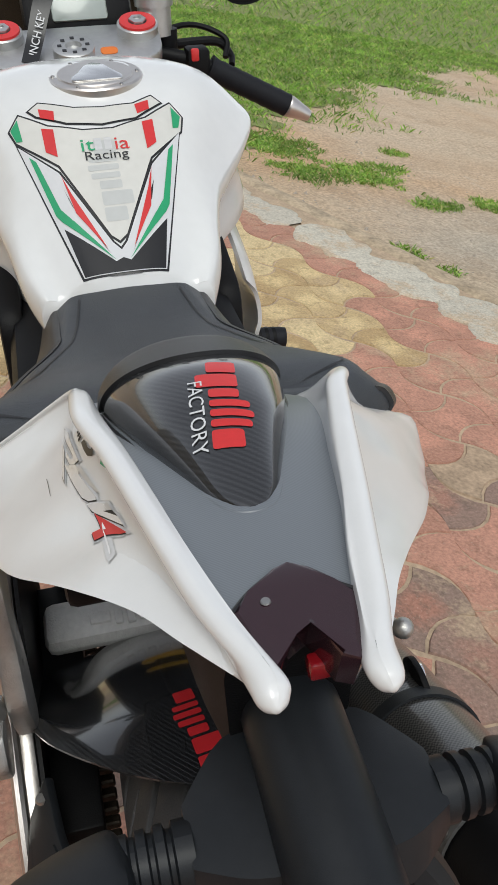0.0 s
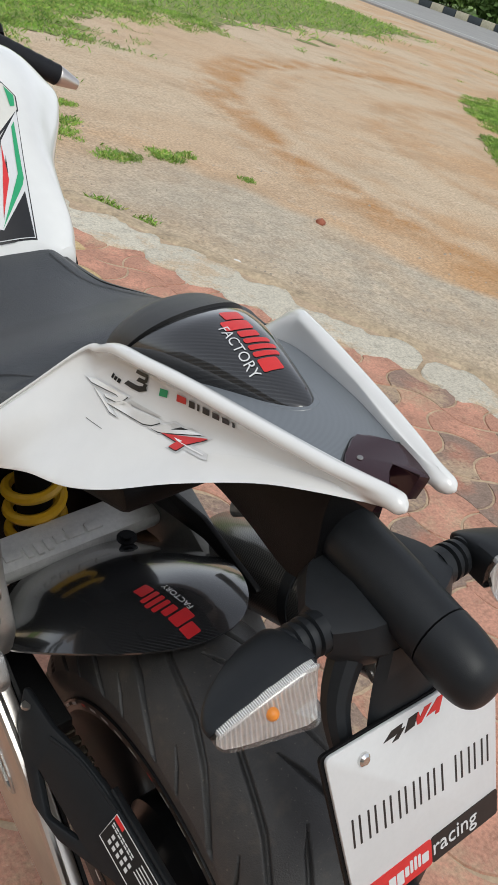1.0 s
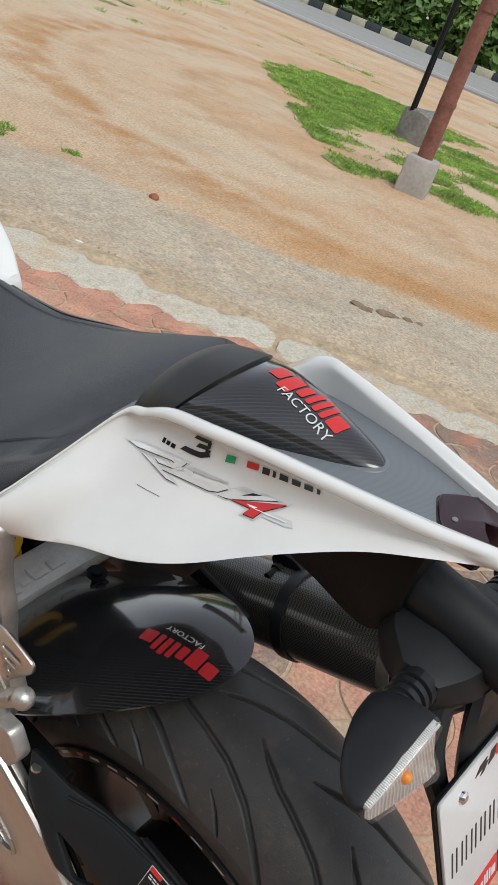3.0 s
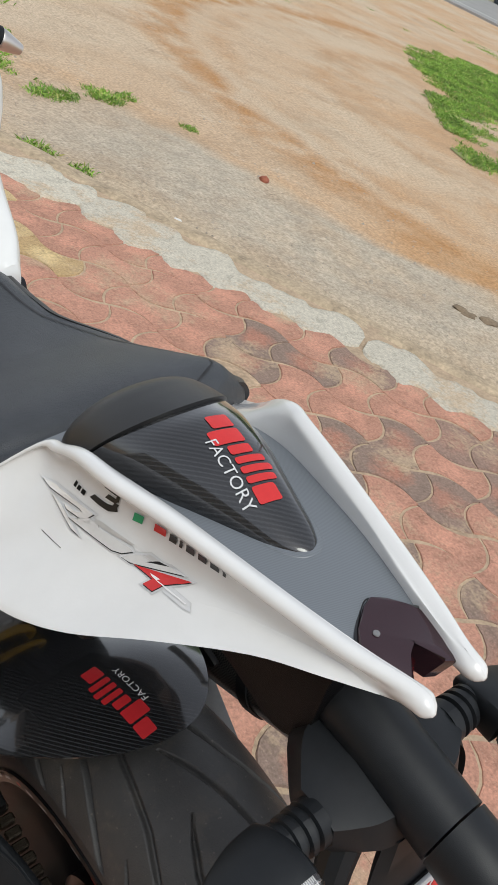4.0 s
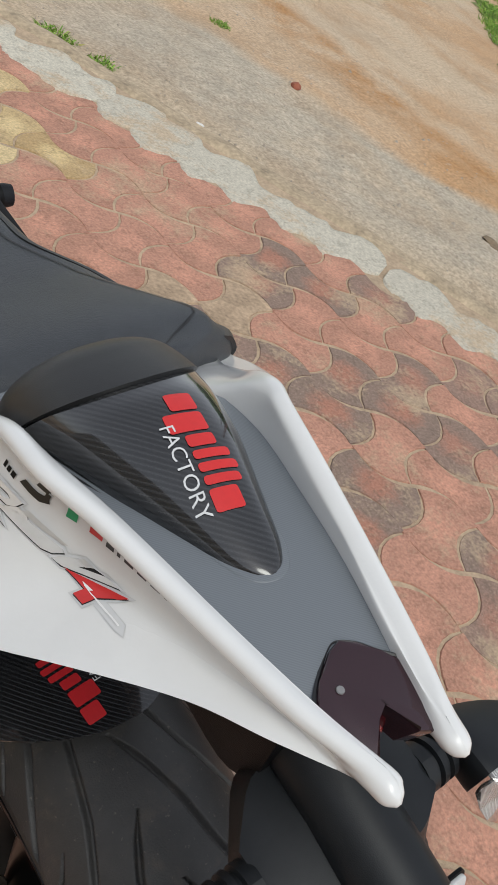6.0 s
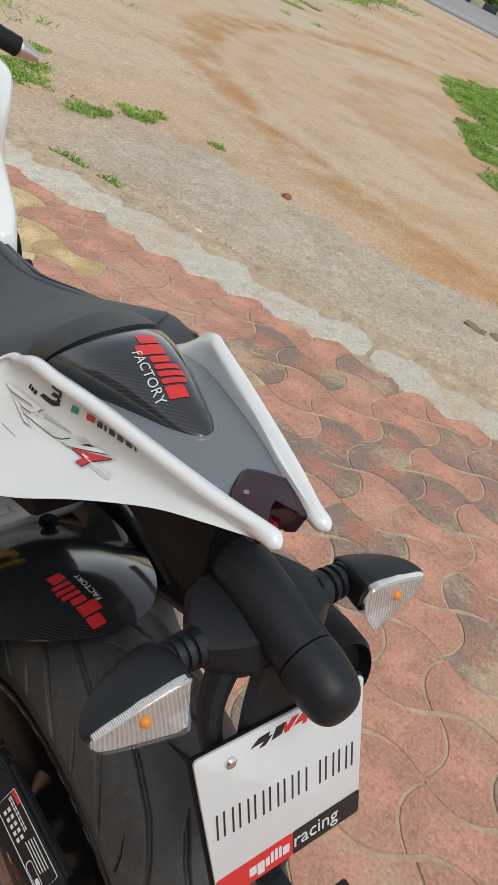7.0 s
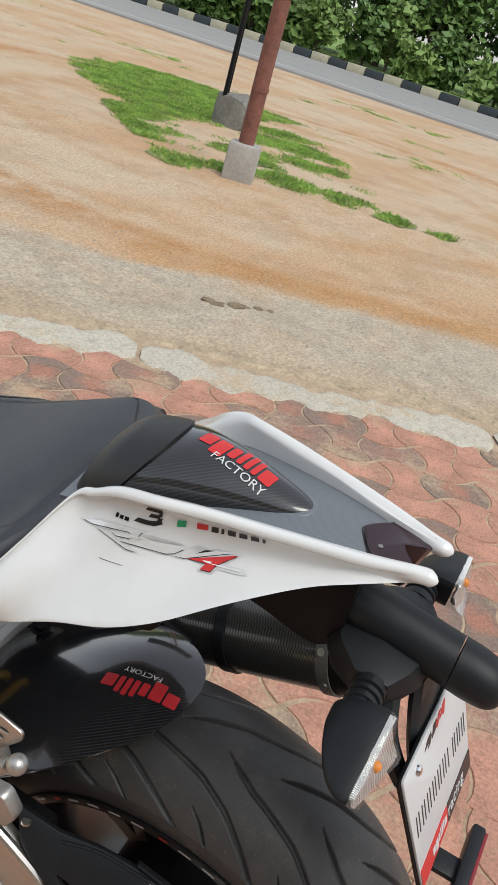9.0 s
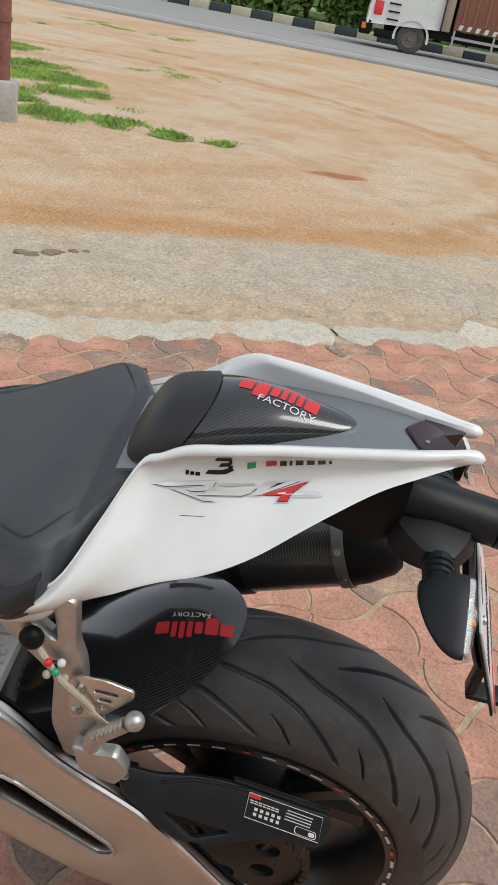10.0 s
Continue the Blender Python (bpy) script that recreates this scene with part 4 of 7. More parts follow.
for i in range(3):
    a = 2 * math.pi * i / 3 + 0.80
    for off in (-0.2, 0.2):
        p0 = AX + Vector((0, math.sin(a) * 0.045, math.cos(a) * 0.045))
        p1 = AX + Vector((0, math.sin(a + off) * 0.19, math.cos(a + off) * 0.19))
        part("spoke", tube([p0, (p0 + p1) / 2, p1], [0.036, 0.029, 0.034], 10, 4), RIMBLACK, wheel)
part("brake_disc", turned([(0.086, 0.062), (0.091, 0.062), (0.091, 0.110), (0.086, 0.110), (0.086, 0.062)], 48, "x", AX), STEEL, wheel, "steel rear brake disc")
SPROCKET = mat("sprocket_steel", (0.060, 0.050, 0.042), 0.55, 0.6, 30, 0.3, 0.2)
bm = bmesh.new()
teeth = []
for i in range(42 * 4):
    a, r = 2 * math.pi * i / 168, (0.102, 0.107, 0.107, 0.102)[i % 4]
    teeth.append((AX.y + r * math.sin(a), AX.z + r * math.cos(a)))
holes = [[(AX.y + 0.06 * math.sin(b) + 0.018 * math.cos(c), AX.z + 0.06 * math.cos(b) + 0.018 * math.sin(c)) for c in np.linspace(0, 6.28, 14, endpoint=False)] for b in np.linspace(0, 6.28, 6, endpoint=False)]
part("sprocket", slab(teeth, side(-0.108), 0.006, 0, holes), SPROCKET, wheel, "dark oily steel chain sprocket")
CHAIN = mat("greasy_chain", (0.05, 0.04, 0.03), 0.5, 0.8, 60, 0.4, 0.3)
bm = bmesh.new()
for i in range(46):
    t = i / 45
    if t < 0.62:
        c, ang = Vector((-0.108, AX.y + 0.44 * (1 - t / 0.62) + 0.0, AX.z + 0.107 + 0.01 * (1 - t))), 0.0
    else:
        a = (t - 0.62) / 0.38 * 2.6
        c = Vector((-0.108, AX.y - 0.108 * math.sin(a), AX.z + 0.108 * math.cos(a)))
    box(c.x - 0.009, c.y - 0.0055, c.z - 0.006, c.x + 0.009, c.y + 0.0055, c.z + 0.006, 0.002, bm, 1)
part("chain", bm, CHAIN, bike, "greasy dark drive chain")

# swingarm: polished arm with a window, and the bridge ahead of the wheel
arm = tagged(new("swingarm"), "polished aluminium swingarm with a welded window")
arm.parent = bike
outer = rounded([(0.34, 0.60), (0.19, 0.695), (0.115, 0.665), (0.052, 0.595), (-0.061, 0.512), (-0.175, 0.373), (-0.215, 0.345), (-0.225, 0.30), (-0.19, 0.285), (-0.1, 0.305), (0.02, 0.33), (0.12, 0.39), (0.2, 0.43), (0.34, 0.44)], 0.02)
window = rounded([(0.130, 0.545), (0.096, 0.530), (-0.015, 0.438), (-0.026, 0.415), (-0.003, 0.400), (0.09, 0.463), (0.130, 0.49)], 0.014)
part("arm_plate", slab(outer, side(-0.185), 0.022, 0.006, [window]), POLISH, arm, "polished aluminium arm plate")
rimpts = [Vector((-0.184, y, z)) for y, z in window]
part("weld_seam", tube([tuple(p) for p in rimpts[::2]] + [tuple(rimpts[0])], 0.0035, 6, 3), ALU, arm, "bright weld seam round the window")
part("top_edge", tube([(-0.183, 0.19, 0.692), (-0.183, 0.112, 0.662), (-0.183, 0.05, 0.594), (-0.183, -0.061, 0.511), (-0.183, -0.17, 0.378)], 0.0065, 10), POLISH, arm, "bright rounded top edge")
part("inner_wall", slab(outer, side(-0.1625), 0.004, 0.0), SATIN, arm)
part("axle_block", slab(rounded([(-0.16, 0.355), (-0.215, 0.345), (-0.222, 0.30), (-0.165, 0.29)], 0.008), side(-0.19), 0.04, 0.004), ALU, arm, "cast aluminium axle block")
for y, z in ((-0.17, 0.345), (-0.17, 0.31)):
    part("bobbin", turned([(-0.035, 0.0), (-0.035, 0.012), (-0.028, 0.012), (-0.024, 0.007), (-0.01, 0.007), (-0.008, 0.012), (0, 0.012)], 18, "x", (-0.188, y - 0.01, z)), SATIN, arm, "black stand bobbin")
part("bridge", box(-0.15, 0.160, 0.535, 0.12, 0.225, 0.562, 0.012), BRIDGE, arm, "pale cast bridge with raised marks")
for a, w, lo, hi in LOGO:
    part("raised_mark", box(0.036 - (a + w) * 0.135, 0.168 + (1 - hi) * 0.030, 0.560, 0.036 - a * 0.135, 0.168 + (1 - lo) * 0.030, 0.5655, 0.0025), BRIDGE, arm)
part("right_arm", slab(rounded([(0.34, 0.60), (0.2, 0.63), (0.02, 0.56), (-0.2, 0.40), (-0.22, 0.3), (-0.1, 0.3), (0.34, 0.44)], 0.02), side(0.115), 0.035, 0.005), GREY_ALU, arm, "grey right arm")

# chain guard with its printed label
GUARD = Matrix(((-0.05, -0.653, -0.756, -0.127), (0.956, 0.187, -0.225, -0.262), (0.288, -0.734, 0.615, 0.521), (0, 0, 0, 1)))


def lift(h):
    return GUARD @ Matrix.Translation((0, 0, h))


guard = part("chain_guard", slab(rounded([(0.262, 0.026), (0.208, 0.021), (0.165, 0.008), (0.125, 0.001), (0.028, 0.000), (-0.004, -0.002), (-0.014, 0.006), (-0.012, 0.036), (-0.004, 0.041), (0.05, 0.046), (0.115, 0.080), (0.16, 0.086), (0.235, 0.058)], 0.006), lift(-0.010), 0.010, 0.0025, [rounded([(0.185, 0.060), (0.10, 0.057), (0.14, 0.078)], 0.006)]), PLASTIC, bike, "black plastic chain guard")
part("guard_rib", tube([tuple(lift(0.0) @ Vector(p)) for p in ((0.20, 0.028, 0), (0.16, 0.011, 0), (0.10, 0.0025, 0))], 0.0022, 6, 3), PLASTIC, guard)
part("guard_lip", slab([(0.12, 0.0), (-0.006, -0.002), (-0.006, -0.006), (0.12, -0.004)], lift(-0.013), 0.011, 0.0015), PLASTIC, guard)
part("guard_screw", turned([(0.0, 0.006), (0.003, 0.005), (0.003, 0)], 14, "z", tuple(lift(0.0) @ Vector((0.243, 0.035, 0)))), STEEL, guard)
part("label", slab(rounded([(0.0985, 0.003), (0.0, 0.002), (-0.007, 0.034), (0.093, 0.034)], 0.003), lift(0.0004), 0.0005), BLACKFILM, guard, "black printed label")
part("label_edge", tube([tuple(lift(0.0009) @ Vector(p)) for p in ((0.0975, 0.004, 0), (0.001, 0.003, 0), (-0.0055, 0.033, 0), (0.0925, 0.033, 0), (0.0975, 0.004, 0))], 0.0005, 4, 1), WHITEFILM, guard)
part("label_mark", slab([(0.097, 0.0045), (0.082, 0.0042), (0.081, 0.0085), (0.096, 0.009)], lift(0.0009), 0.0003), RED, guard, "red mark")
for r in range(2):
    for c in range(7):
        a0, b0 = 0.0935 - c * 0.0055 - r * 0.0008, 0.0112 + r * 0.0026
        part("label_line", slab([(a0, b0), (a0 - 0.0045, b0), (a0 - 0.0046, b0 + 0.0013), (a0 - 0.0001, b0 + 0.0013)], lift(0.0009), 0.0003), WHITEFILM, guard)
for r in range(2):
    for c in range(5):
        a0, b0 = 0.085 - c * 0.0075 - r * 0.0008, 0.0185 + r * 0.006
        part("label_line", slab([(a0, b0), (a0 - 0.0042, b0), (a0 - 0.005, b0 + 0.0036), (a0 - 0.0008, b0 + 0.0036)], lift(0.0009), 0.0003), WHITEFILM, guard)
for r in range(4):
    part("label_line", slab([(0.046, 0.008 + r * 0.0036), (0.012, 0.008 + r * 0.0036), (0.0118, 0.009 + r * 0.0036), (0.0458, 0.009 + r * 0.0036)], lift(0.0009), 0.0003), WHITEFILM, guard)
for k, loop in enumerate((rounded([(0.030, 0.0225), (0.001, 0.0225), (-0.001, 0.0315), (0.028, 0.0315)], 0.0045),)):
    part("label_icon", slab(loop, lift(0.0009), 0.0003, 0, [outset_in(loop, 0.0011)]), WHITEFILM, guard)
part("label_icon", slab(rounded([(0.011, 0.0245), (0.003, 0.0245), (0.002, 0.0295), (0.010, 0.0295)], 0.0025), lift(0.0009), 0.0003), WHITEFILM, guard)

# added dark filler where the gap beside the chain would show bright ground
part("chain_cover", box(-0.166, -0.03, 0.488, -0.112, 0.30, 0.512, 0.004), SATIN, guard, "dark filler box standing in for the front of the guard")

# carbon hugger over the tyre
def hug(a, k):
    """A point of the hugger: a round the axle from the top, k across; its left side runs out to the swingarm."""
    w = 0.130 * math.sqrt(max(0.0, 1 - ((0.75 - min(a, 0.75)) / 0.632) ** 2)) + 0.002
    x = w * k * (0.86 if k > 0 else 1.27) + 0.012 * max(0.0, (0.4 - a) / 0.4)
    r = float(np.interp(a, (0.10, 0.20, 0.35, 0.7, 0.82, 0.9, 0.97, 1.06), (0.346, 0.354, 0.362, 0.366, 0.372, 0.379, 0.388, 0.398)))
    r -= (0.043 if k > 0 else 0.017) * abs(x / 0.12) ** 2.2
    r -= 0.005 * math.exp(-(((x + 0.122) / 0.018) ** 2)) * min(1.0, max(0.0, (a - 0.5) / 0.25))
    return (x, AX.y + r * math.sin(a), AX.z + r * math.cos(a))


grid = [[hug(a, k) for k in np.linspace(-1, 1, 23)] for a in [0.1185, 0.121, 0.13, 0.15, 0.18, 0.23, 0.30, 0.38, 0.48, 0.60, 0.75, 0.85, 0.92, 0.99, 1.06]]
hugger = part("rear_hugger", sheet(grid, 0.003, 2, 2), CARBON, bike, "glossy carbon fibre rear hugger")
part("hugger_bolt", turned([(0, 0.0), (0, 0.008), (0.006, 0.013), (0.008, 0.013), (0.008, 0.007), (0.012, 0.007), (0.012, 0)], 18, "z", (0.043, 0.128, 0.572)), SATIN, hugger, "black hexagon bolt")
part("right_strut", slab(rounded([(0.22, 0.60), (0.20, 0.615), (0.06, 0.640), (-0.06, 0.622), (-0.05, 0.608), (0.05, 0.612), (0.18, 0.575)], 0.008), side(0.106), 0.008, 0.002), SATIN, bike, "black strut beside the hugger")
hug_pose = Matrix(((-0.11, -0.994, 0, -0.001), (0.994, -0.11, 0, -0.106), (0, 0, 1, 0.9), (0, 0, 0, 1)))
film("hugger_logo", soft_bars(0.092, 0.031, LOGO), hug_pose, hugger, (0, 0, -1), REDINK, hugger, label="red logo marks")["kind"] = "stuff"
lay_text("hugger_letters", "FACTORY", 0.0095, hug_pose @ Matrix.Translation((0.052, -0.0070, 0)), hugger, (0, 0, -1), WHITEFILM, hugger, 1.1)

# shock
bm = bmesh.new()
coil = [(-0.02 + 0.036 * math.cos(t), 0.262 + 0.036 * math.sin(t), 0.50 + 0.0058 * t) for t in np.linspace(0, 6.283 * 3.2, 100)]
shock = part("shock_spring", tube(coil, 0.0075, 8, 1), YELLOW, bike, "yellow shock absorber spring")
part("shock_body", tube([(-0.02, 0.262, 0.45), (-0.02, 0.262, 0.72)], 0.024, 16), SATIN, shock)

# exhaust
can = tagged(new("exhaust"), "dark carbon exhaust silencer with strap")
can.parent = bike
EX0, EX1 = Vector((0.168, 0.10, 0.53)), Vector((0.168, -0.292, 0.706))
exd = (EX1 - EX0).normalized()


def ring(t, r, squash=1.0, n=40):
    c = EX0.lerp(EX1, t)
    u = Vector((1, 0, 0))
    w = exd.cross(u)
    return [c + r * (squash * math.cos(a) * u + math.sin(a) * w) for a in np.linspace(0, 6.283185, n, endpoint=False)]


part("sleeve", loft([ring(t, r) for t, r in ((0, 0.040), (0.04, 0.050), (0.3, 0.053), (0.8, 0.053), (0.84, 0.053))]), CARBON_DULL, can, "carbon fibre sleeve")
part("end_cap", loft([ring(t, r) for t, r in ((0.84, 0.053), (0.9, 0.051), (0.98, 0.042), (1.0, 0.035), (0.97, 0.03))]), SATIN, can, "dark end cap")
for t in (0.835, 0.50):
    part("strap", loft([ring(t - 0.018, 0.0535), ring(t - 0.018, 0.0560), ring(t + 0.018, 0.0560), ring(t + 0.018, 0.0535)], True, False), GREY_ALU if t > 0.6 else PLASTIC, can, "dark metal strap")
for a in (0.9, 1.7, 2.5, 3.3):
    u, w = Vector((1, 0, 0)), exd.cross(Vector((1, 0, 0)))
    d = math.cos(a) * u + math.sin(a) * w
    c = EX0.lerp(EX1, 0.835) + 0.055 * d
    part("rivet", tube([c, c + 0.003 * d], 0.005, 12), STEEL, can, "steel rivet")
part("bracket", slab(rounded([(-0.024, 0.652), (-0.034, 0.668), (-0.056, 0.672), (-0.092, 0.660), (-0.102, 0.625), (-0.075, 0.605), (-0.045, 0.632)], 0.008), side(0.176), 0.006, 0.001), SATIN, can, "black hanger bracket")
part("bracket_bolt", tube([(0.150, -0.042, 0.650), (0.186, -0.042, 0.650)], 0.0045, 12), SATIN, can, "black bracket bolt")
part("bracket_nut", turned([(0, 0), (0, 0.008), (0.006, 0.008), (0.006, 0)], 6, "x", (0.166, -0.042, 0.650)), SATIN, can, "black hexagon nut")
part("bolt_head", turned([(0, 0.011), (0.002, 0.012), (0.006, 0.010), (0.008, 0.006), (0.008, 0)], 20, "x", (0.182, -0.042, 0.650)), CHROME, can, "domed bright bolt head")
part("pipe", tube([(0.16, 0.10, 0.53), (0.13, 0.2, 0.47), (0.08, 0.3, 0.40)], [0.036, 0.03, 0.028], 18), STEEL, can, "steel exhaust pipe")

# left foot hanger with heel plate and folding peg
hanger = tagged(new("foot_hanger"), "cast aluminium foot hanger with a heel plate")
hanger.parent = bike
part("bracket_arm", slab(rounded([(0.03, 0.87), (0.055, 0.87), (0.05, 0.80), (0.10, 0.85), (0.13, 0.90), (0.15, 0.88), (0.10, 0.80), (0.055, 0.745), (0.06, 0.66), (0.045, 0.60), (0.02, 0.60), (0.0, 0.66), (0.02, 0.72), (0.022, 0.77), (0.03, 0.80)], 0.012), side(-0.175), 0.02, 0.005), ALU, hanger, "cast aluminium bracket arm")
slots = [rounded([(0.01 - i * 0.004, 0.754 - i * 0.013), (0.01 - i * 0.004, 0.748 - i * 0.013), (-0.016 + i * 0.006, 0.748 - i * 0.013), (-0.016 + i * 0.006, 0.754 - i * 0.013)], 0.003) for i in range(4)]
part("heel_plate", slab(rounded([(0.034, 0.765), (0.0, 0.772), (-0.032, 0.764), (-0.032, 0.752), (0.0, 0.708), (0.036, 0.692)], 0.008), side(-0.183), 0.004, 0.001, slots), POLISH, hanger, "slotted aluminium heel plate")
for y, z in ((0.024, 0.749), (0.027, 0.712)):
    part("screw", turned([(-0.004, 0), (-0.004, 0.004), (-0.001, 0.007), (0.001, 0.007)], 16, "x", (-0.184, y, z)), STEEL, hanger, "round steel screw")
peg = part("peg", tube([(-0.185, 0.01, 0.655), (-0.192, -0.0, 0.69), (-0.194, -0.03, 0.726)], [0.011, 0.010, 0.008], 12), ALU, hanger, "folded aluminium foot peg")
bm = bmesh.new()
bmesh.ops.create_uvsphere(bm, u_segments=18, v_segments=12, radius=0.0105, matrix=Matrix.Translation((-0.195, -0.037, 0.735)))
part("peg_ball", bm, ALU, peg)
bm = bmesh.new()
for i in range(7):
    p = Vector((-0.194, 0.004 - i * 0.0045, 0.693 + i * 0.0052))
    box(p.x - 0.009, p.y - 0.003, p.z - 0.002, p.x + 0.003, p.y + 0.0015, p.z + 0.006, 0.001, bm, 1)
part("peg_teeth", bm, ALU, peg)
part("peg_clevis", slab(rounded([(0.03, 0.66), (0.02, 0.615), (-0.02, 0.60), (-0.035, 0.63), (-0.02, 0.66), (0.0, 0.655)], 0.008), side(-0.196), 0.018, 0.004), ALU, hanger, "cast peg clevis")

# right foot peg end, seen past the tail
right_peg = part("right_peg", tube([(0.13, 0.03, 0.67), (0.155, -0.02, 0.70), (0.162, -0.036, 0.711)], [0.010, 0.009, 0.007], 12), ALU, bike, "folded aluminium right foot peg")
bm = bmesh.new()
bmesh.ops.create_uvsphere(bm, u_segments=18, v_segments=12, radius=0.0095, matrix=Matrix.Translation((0.1645, -0.041, 0.715)))
part("peg_ball", bm, ALU, right_peg)

# subframe and dark inner parts under the seat
part("subframe", slab(rounded([(0.40, 0.79), (0.2, 0.825), (0.05, 0.86), (-0.10, 0.91), (-0.11, 0.88), (0.05, 0.81), (0.2, 0.75), (0.40, 0.70)], 0.02), side(-0.10), 0.20, 0.006), SATIN, bike, "black subframe under the seat")
part("engine_block", box(-0.14, 0.30, 0.40, 0.14, 0.72, 0.80, 0.03), SATIN, bike, "dark engine and frame")
part("battery_tray", box(-0.045, -0.02, 0.80, 0.045, 0.26, 0.855, 0.015), SATIN, bike)
tail = tagged(new("tail_unit"), "white tail fairing with a grey carbon deck")
tail.parent = bike

# side panels: an outer skin that flares down, a thick rolled crest, an inner return
STN = [
    # y, crest, under the crest, middle, bottom edge, foot of the inner face
    (0.26, (-0.120, 0.800), (-0.132, 0.792), (-0.134, 0.780), (-0.125, 0.770), (-0.112, 0.79)),
    (0.15, (-0.160, 0.838), (-0.176, 0.832), (-0.177, 0.818), (-0.168, 0.803), (-0.15, 0.82)),
    (0.095, (-0.172, 0.860), (-0.186, 0.853), (-0.184, 0.838), (-0.173, 0.824), (-0.16, 0.84)),
    (0.055, (-0.168, 0.882), (-0.183, 0.874), (-0.181, 0.860), (-0.171, 0.847), (-0.155, 0.862)),
    (0.028, (-0.125, 0.925), (-0.145, 0.908), (-0.166, 0.885), (-0.163, 0.861), (-0.11, 0.905)),
    (0.004, (-0.082, 0.968), (-0.094, 0.945), (-0.140, 0.905), (-0.156, 0.873), (-0.066, 0.945)),
    (-0.015, (-0.0775, 0.980), (-0.080, 0.955), (-0.122, 0.915), (-0.151, 0.884), (-0.062, 0.957)),
    (-0.04, (-0.0775, 0.995), (-0.071, 0.974), (-0.105, 0.930), (-0.145, 0.897), (-0.0605, 0.966)),
    (-0.08, (-0.0770, 1.006), (-0.0665, 0.987), (-0.086, 0.952), (-0.135, 0.912), (-0.0605, 0.985)),
    (-0.12, (-0.0665, 1.009), (-0.0585, 0.988), (-0.071, 0.960), (-0.120, 0.932), (-0.0530, 0.992)),
    (-0.165, (-0.0575, 1.012), (-0.0510, 0.994), (-0.058, 0.976), (-0.095, 0.960), (-0.0445, 0.999)),
    (-0.215, (-0.0480, 1.016), (-0.0430, 1.003), (-0.046, 0.991), (-0.065, 0.985), (-0.0355, 1.005)),
    (-0.255, (-0.0395, 1.019), (-0.0360, 1.009), (-0.037, 1.002), (-0.047, 1.000), (-0.0275, 1.009)),
    (-0.292, (-0.0290, 1.021), (-0.0275, 1.013), (-0.027, 1.007), (-0.033, 1.006), (-0.0165, 1.010)),
    (-0.302, (-0.0262, 1.019), (-0.0245, 1.0135), (-0.024, 1.010), (-0.026, 1.008), (-0.0180, 1.012)),
    (-0.3065, (-0.0262, 1.019), (-0.0245, 1.0135), (-0.024, 1.010), (-0.026, 1.008), (-0.0180, 1.012)),
]


def panel_rows(stations):
    out = []
    for y, c, u, m, b, d in stations:
        k = min(1.0, max(0.35, 0.35 + (0.03 - y) * 11)) if y > -0.3 else 0.35
        loop = [(c[0] + 0.0045 * k, y, c[1] + 0.001), (c[0], y, c[1] - 0.001), (c[0] - 0.0012 * k, y, c[1] - 0.0055 * k), (c[0] + 0.003 * k, y, c[1] - 0.010 * k), (u[0], y, u[1]), (m[0], y, m[1]), (b[0], y, b[1]), (b[0] + 0.004, y, b[1] + 0.0015), (m[0] + 0.007, y, m[1] + 0.002), (min(d[0], u[0] + 0.012) - 0.001, y, d[1] - 0.020), (d[0] + 0.002, y, d[1] - 0.010), (max((d[0] + c[0] + 0.012 * k) / 2, u[0] + 0.007), y, (d[1] + c[1]) / 2 + 0.001), (c[0] + 0.011 * k, y, c[1] - 0.002 * k)]
        if y < -0.28:
            cx, cz, rx, rz = (c[0] + d[0]) / 2, (c[1] + b[1]) / 2 + 0.001, (0.0075 if y > -0.3 else 0.006 if y > -0.304 else 0.0014), (0.0075 if y > -0.3 else 0.0058 if y > -0.304 else 0.0014)
            loop = [(cx + rx * math.cos(radians(75 + 30 * i)), y, cz + rz * math.sin(radians(75 + 30 * i))) for i in range(13)]
        out.append(loop)
    return out


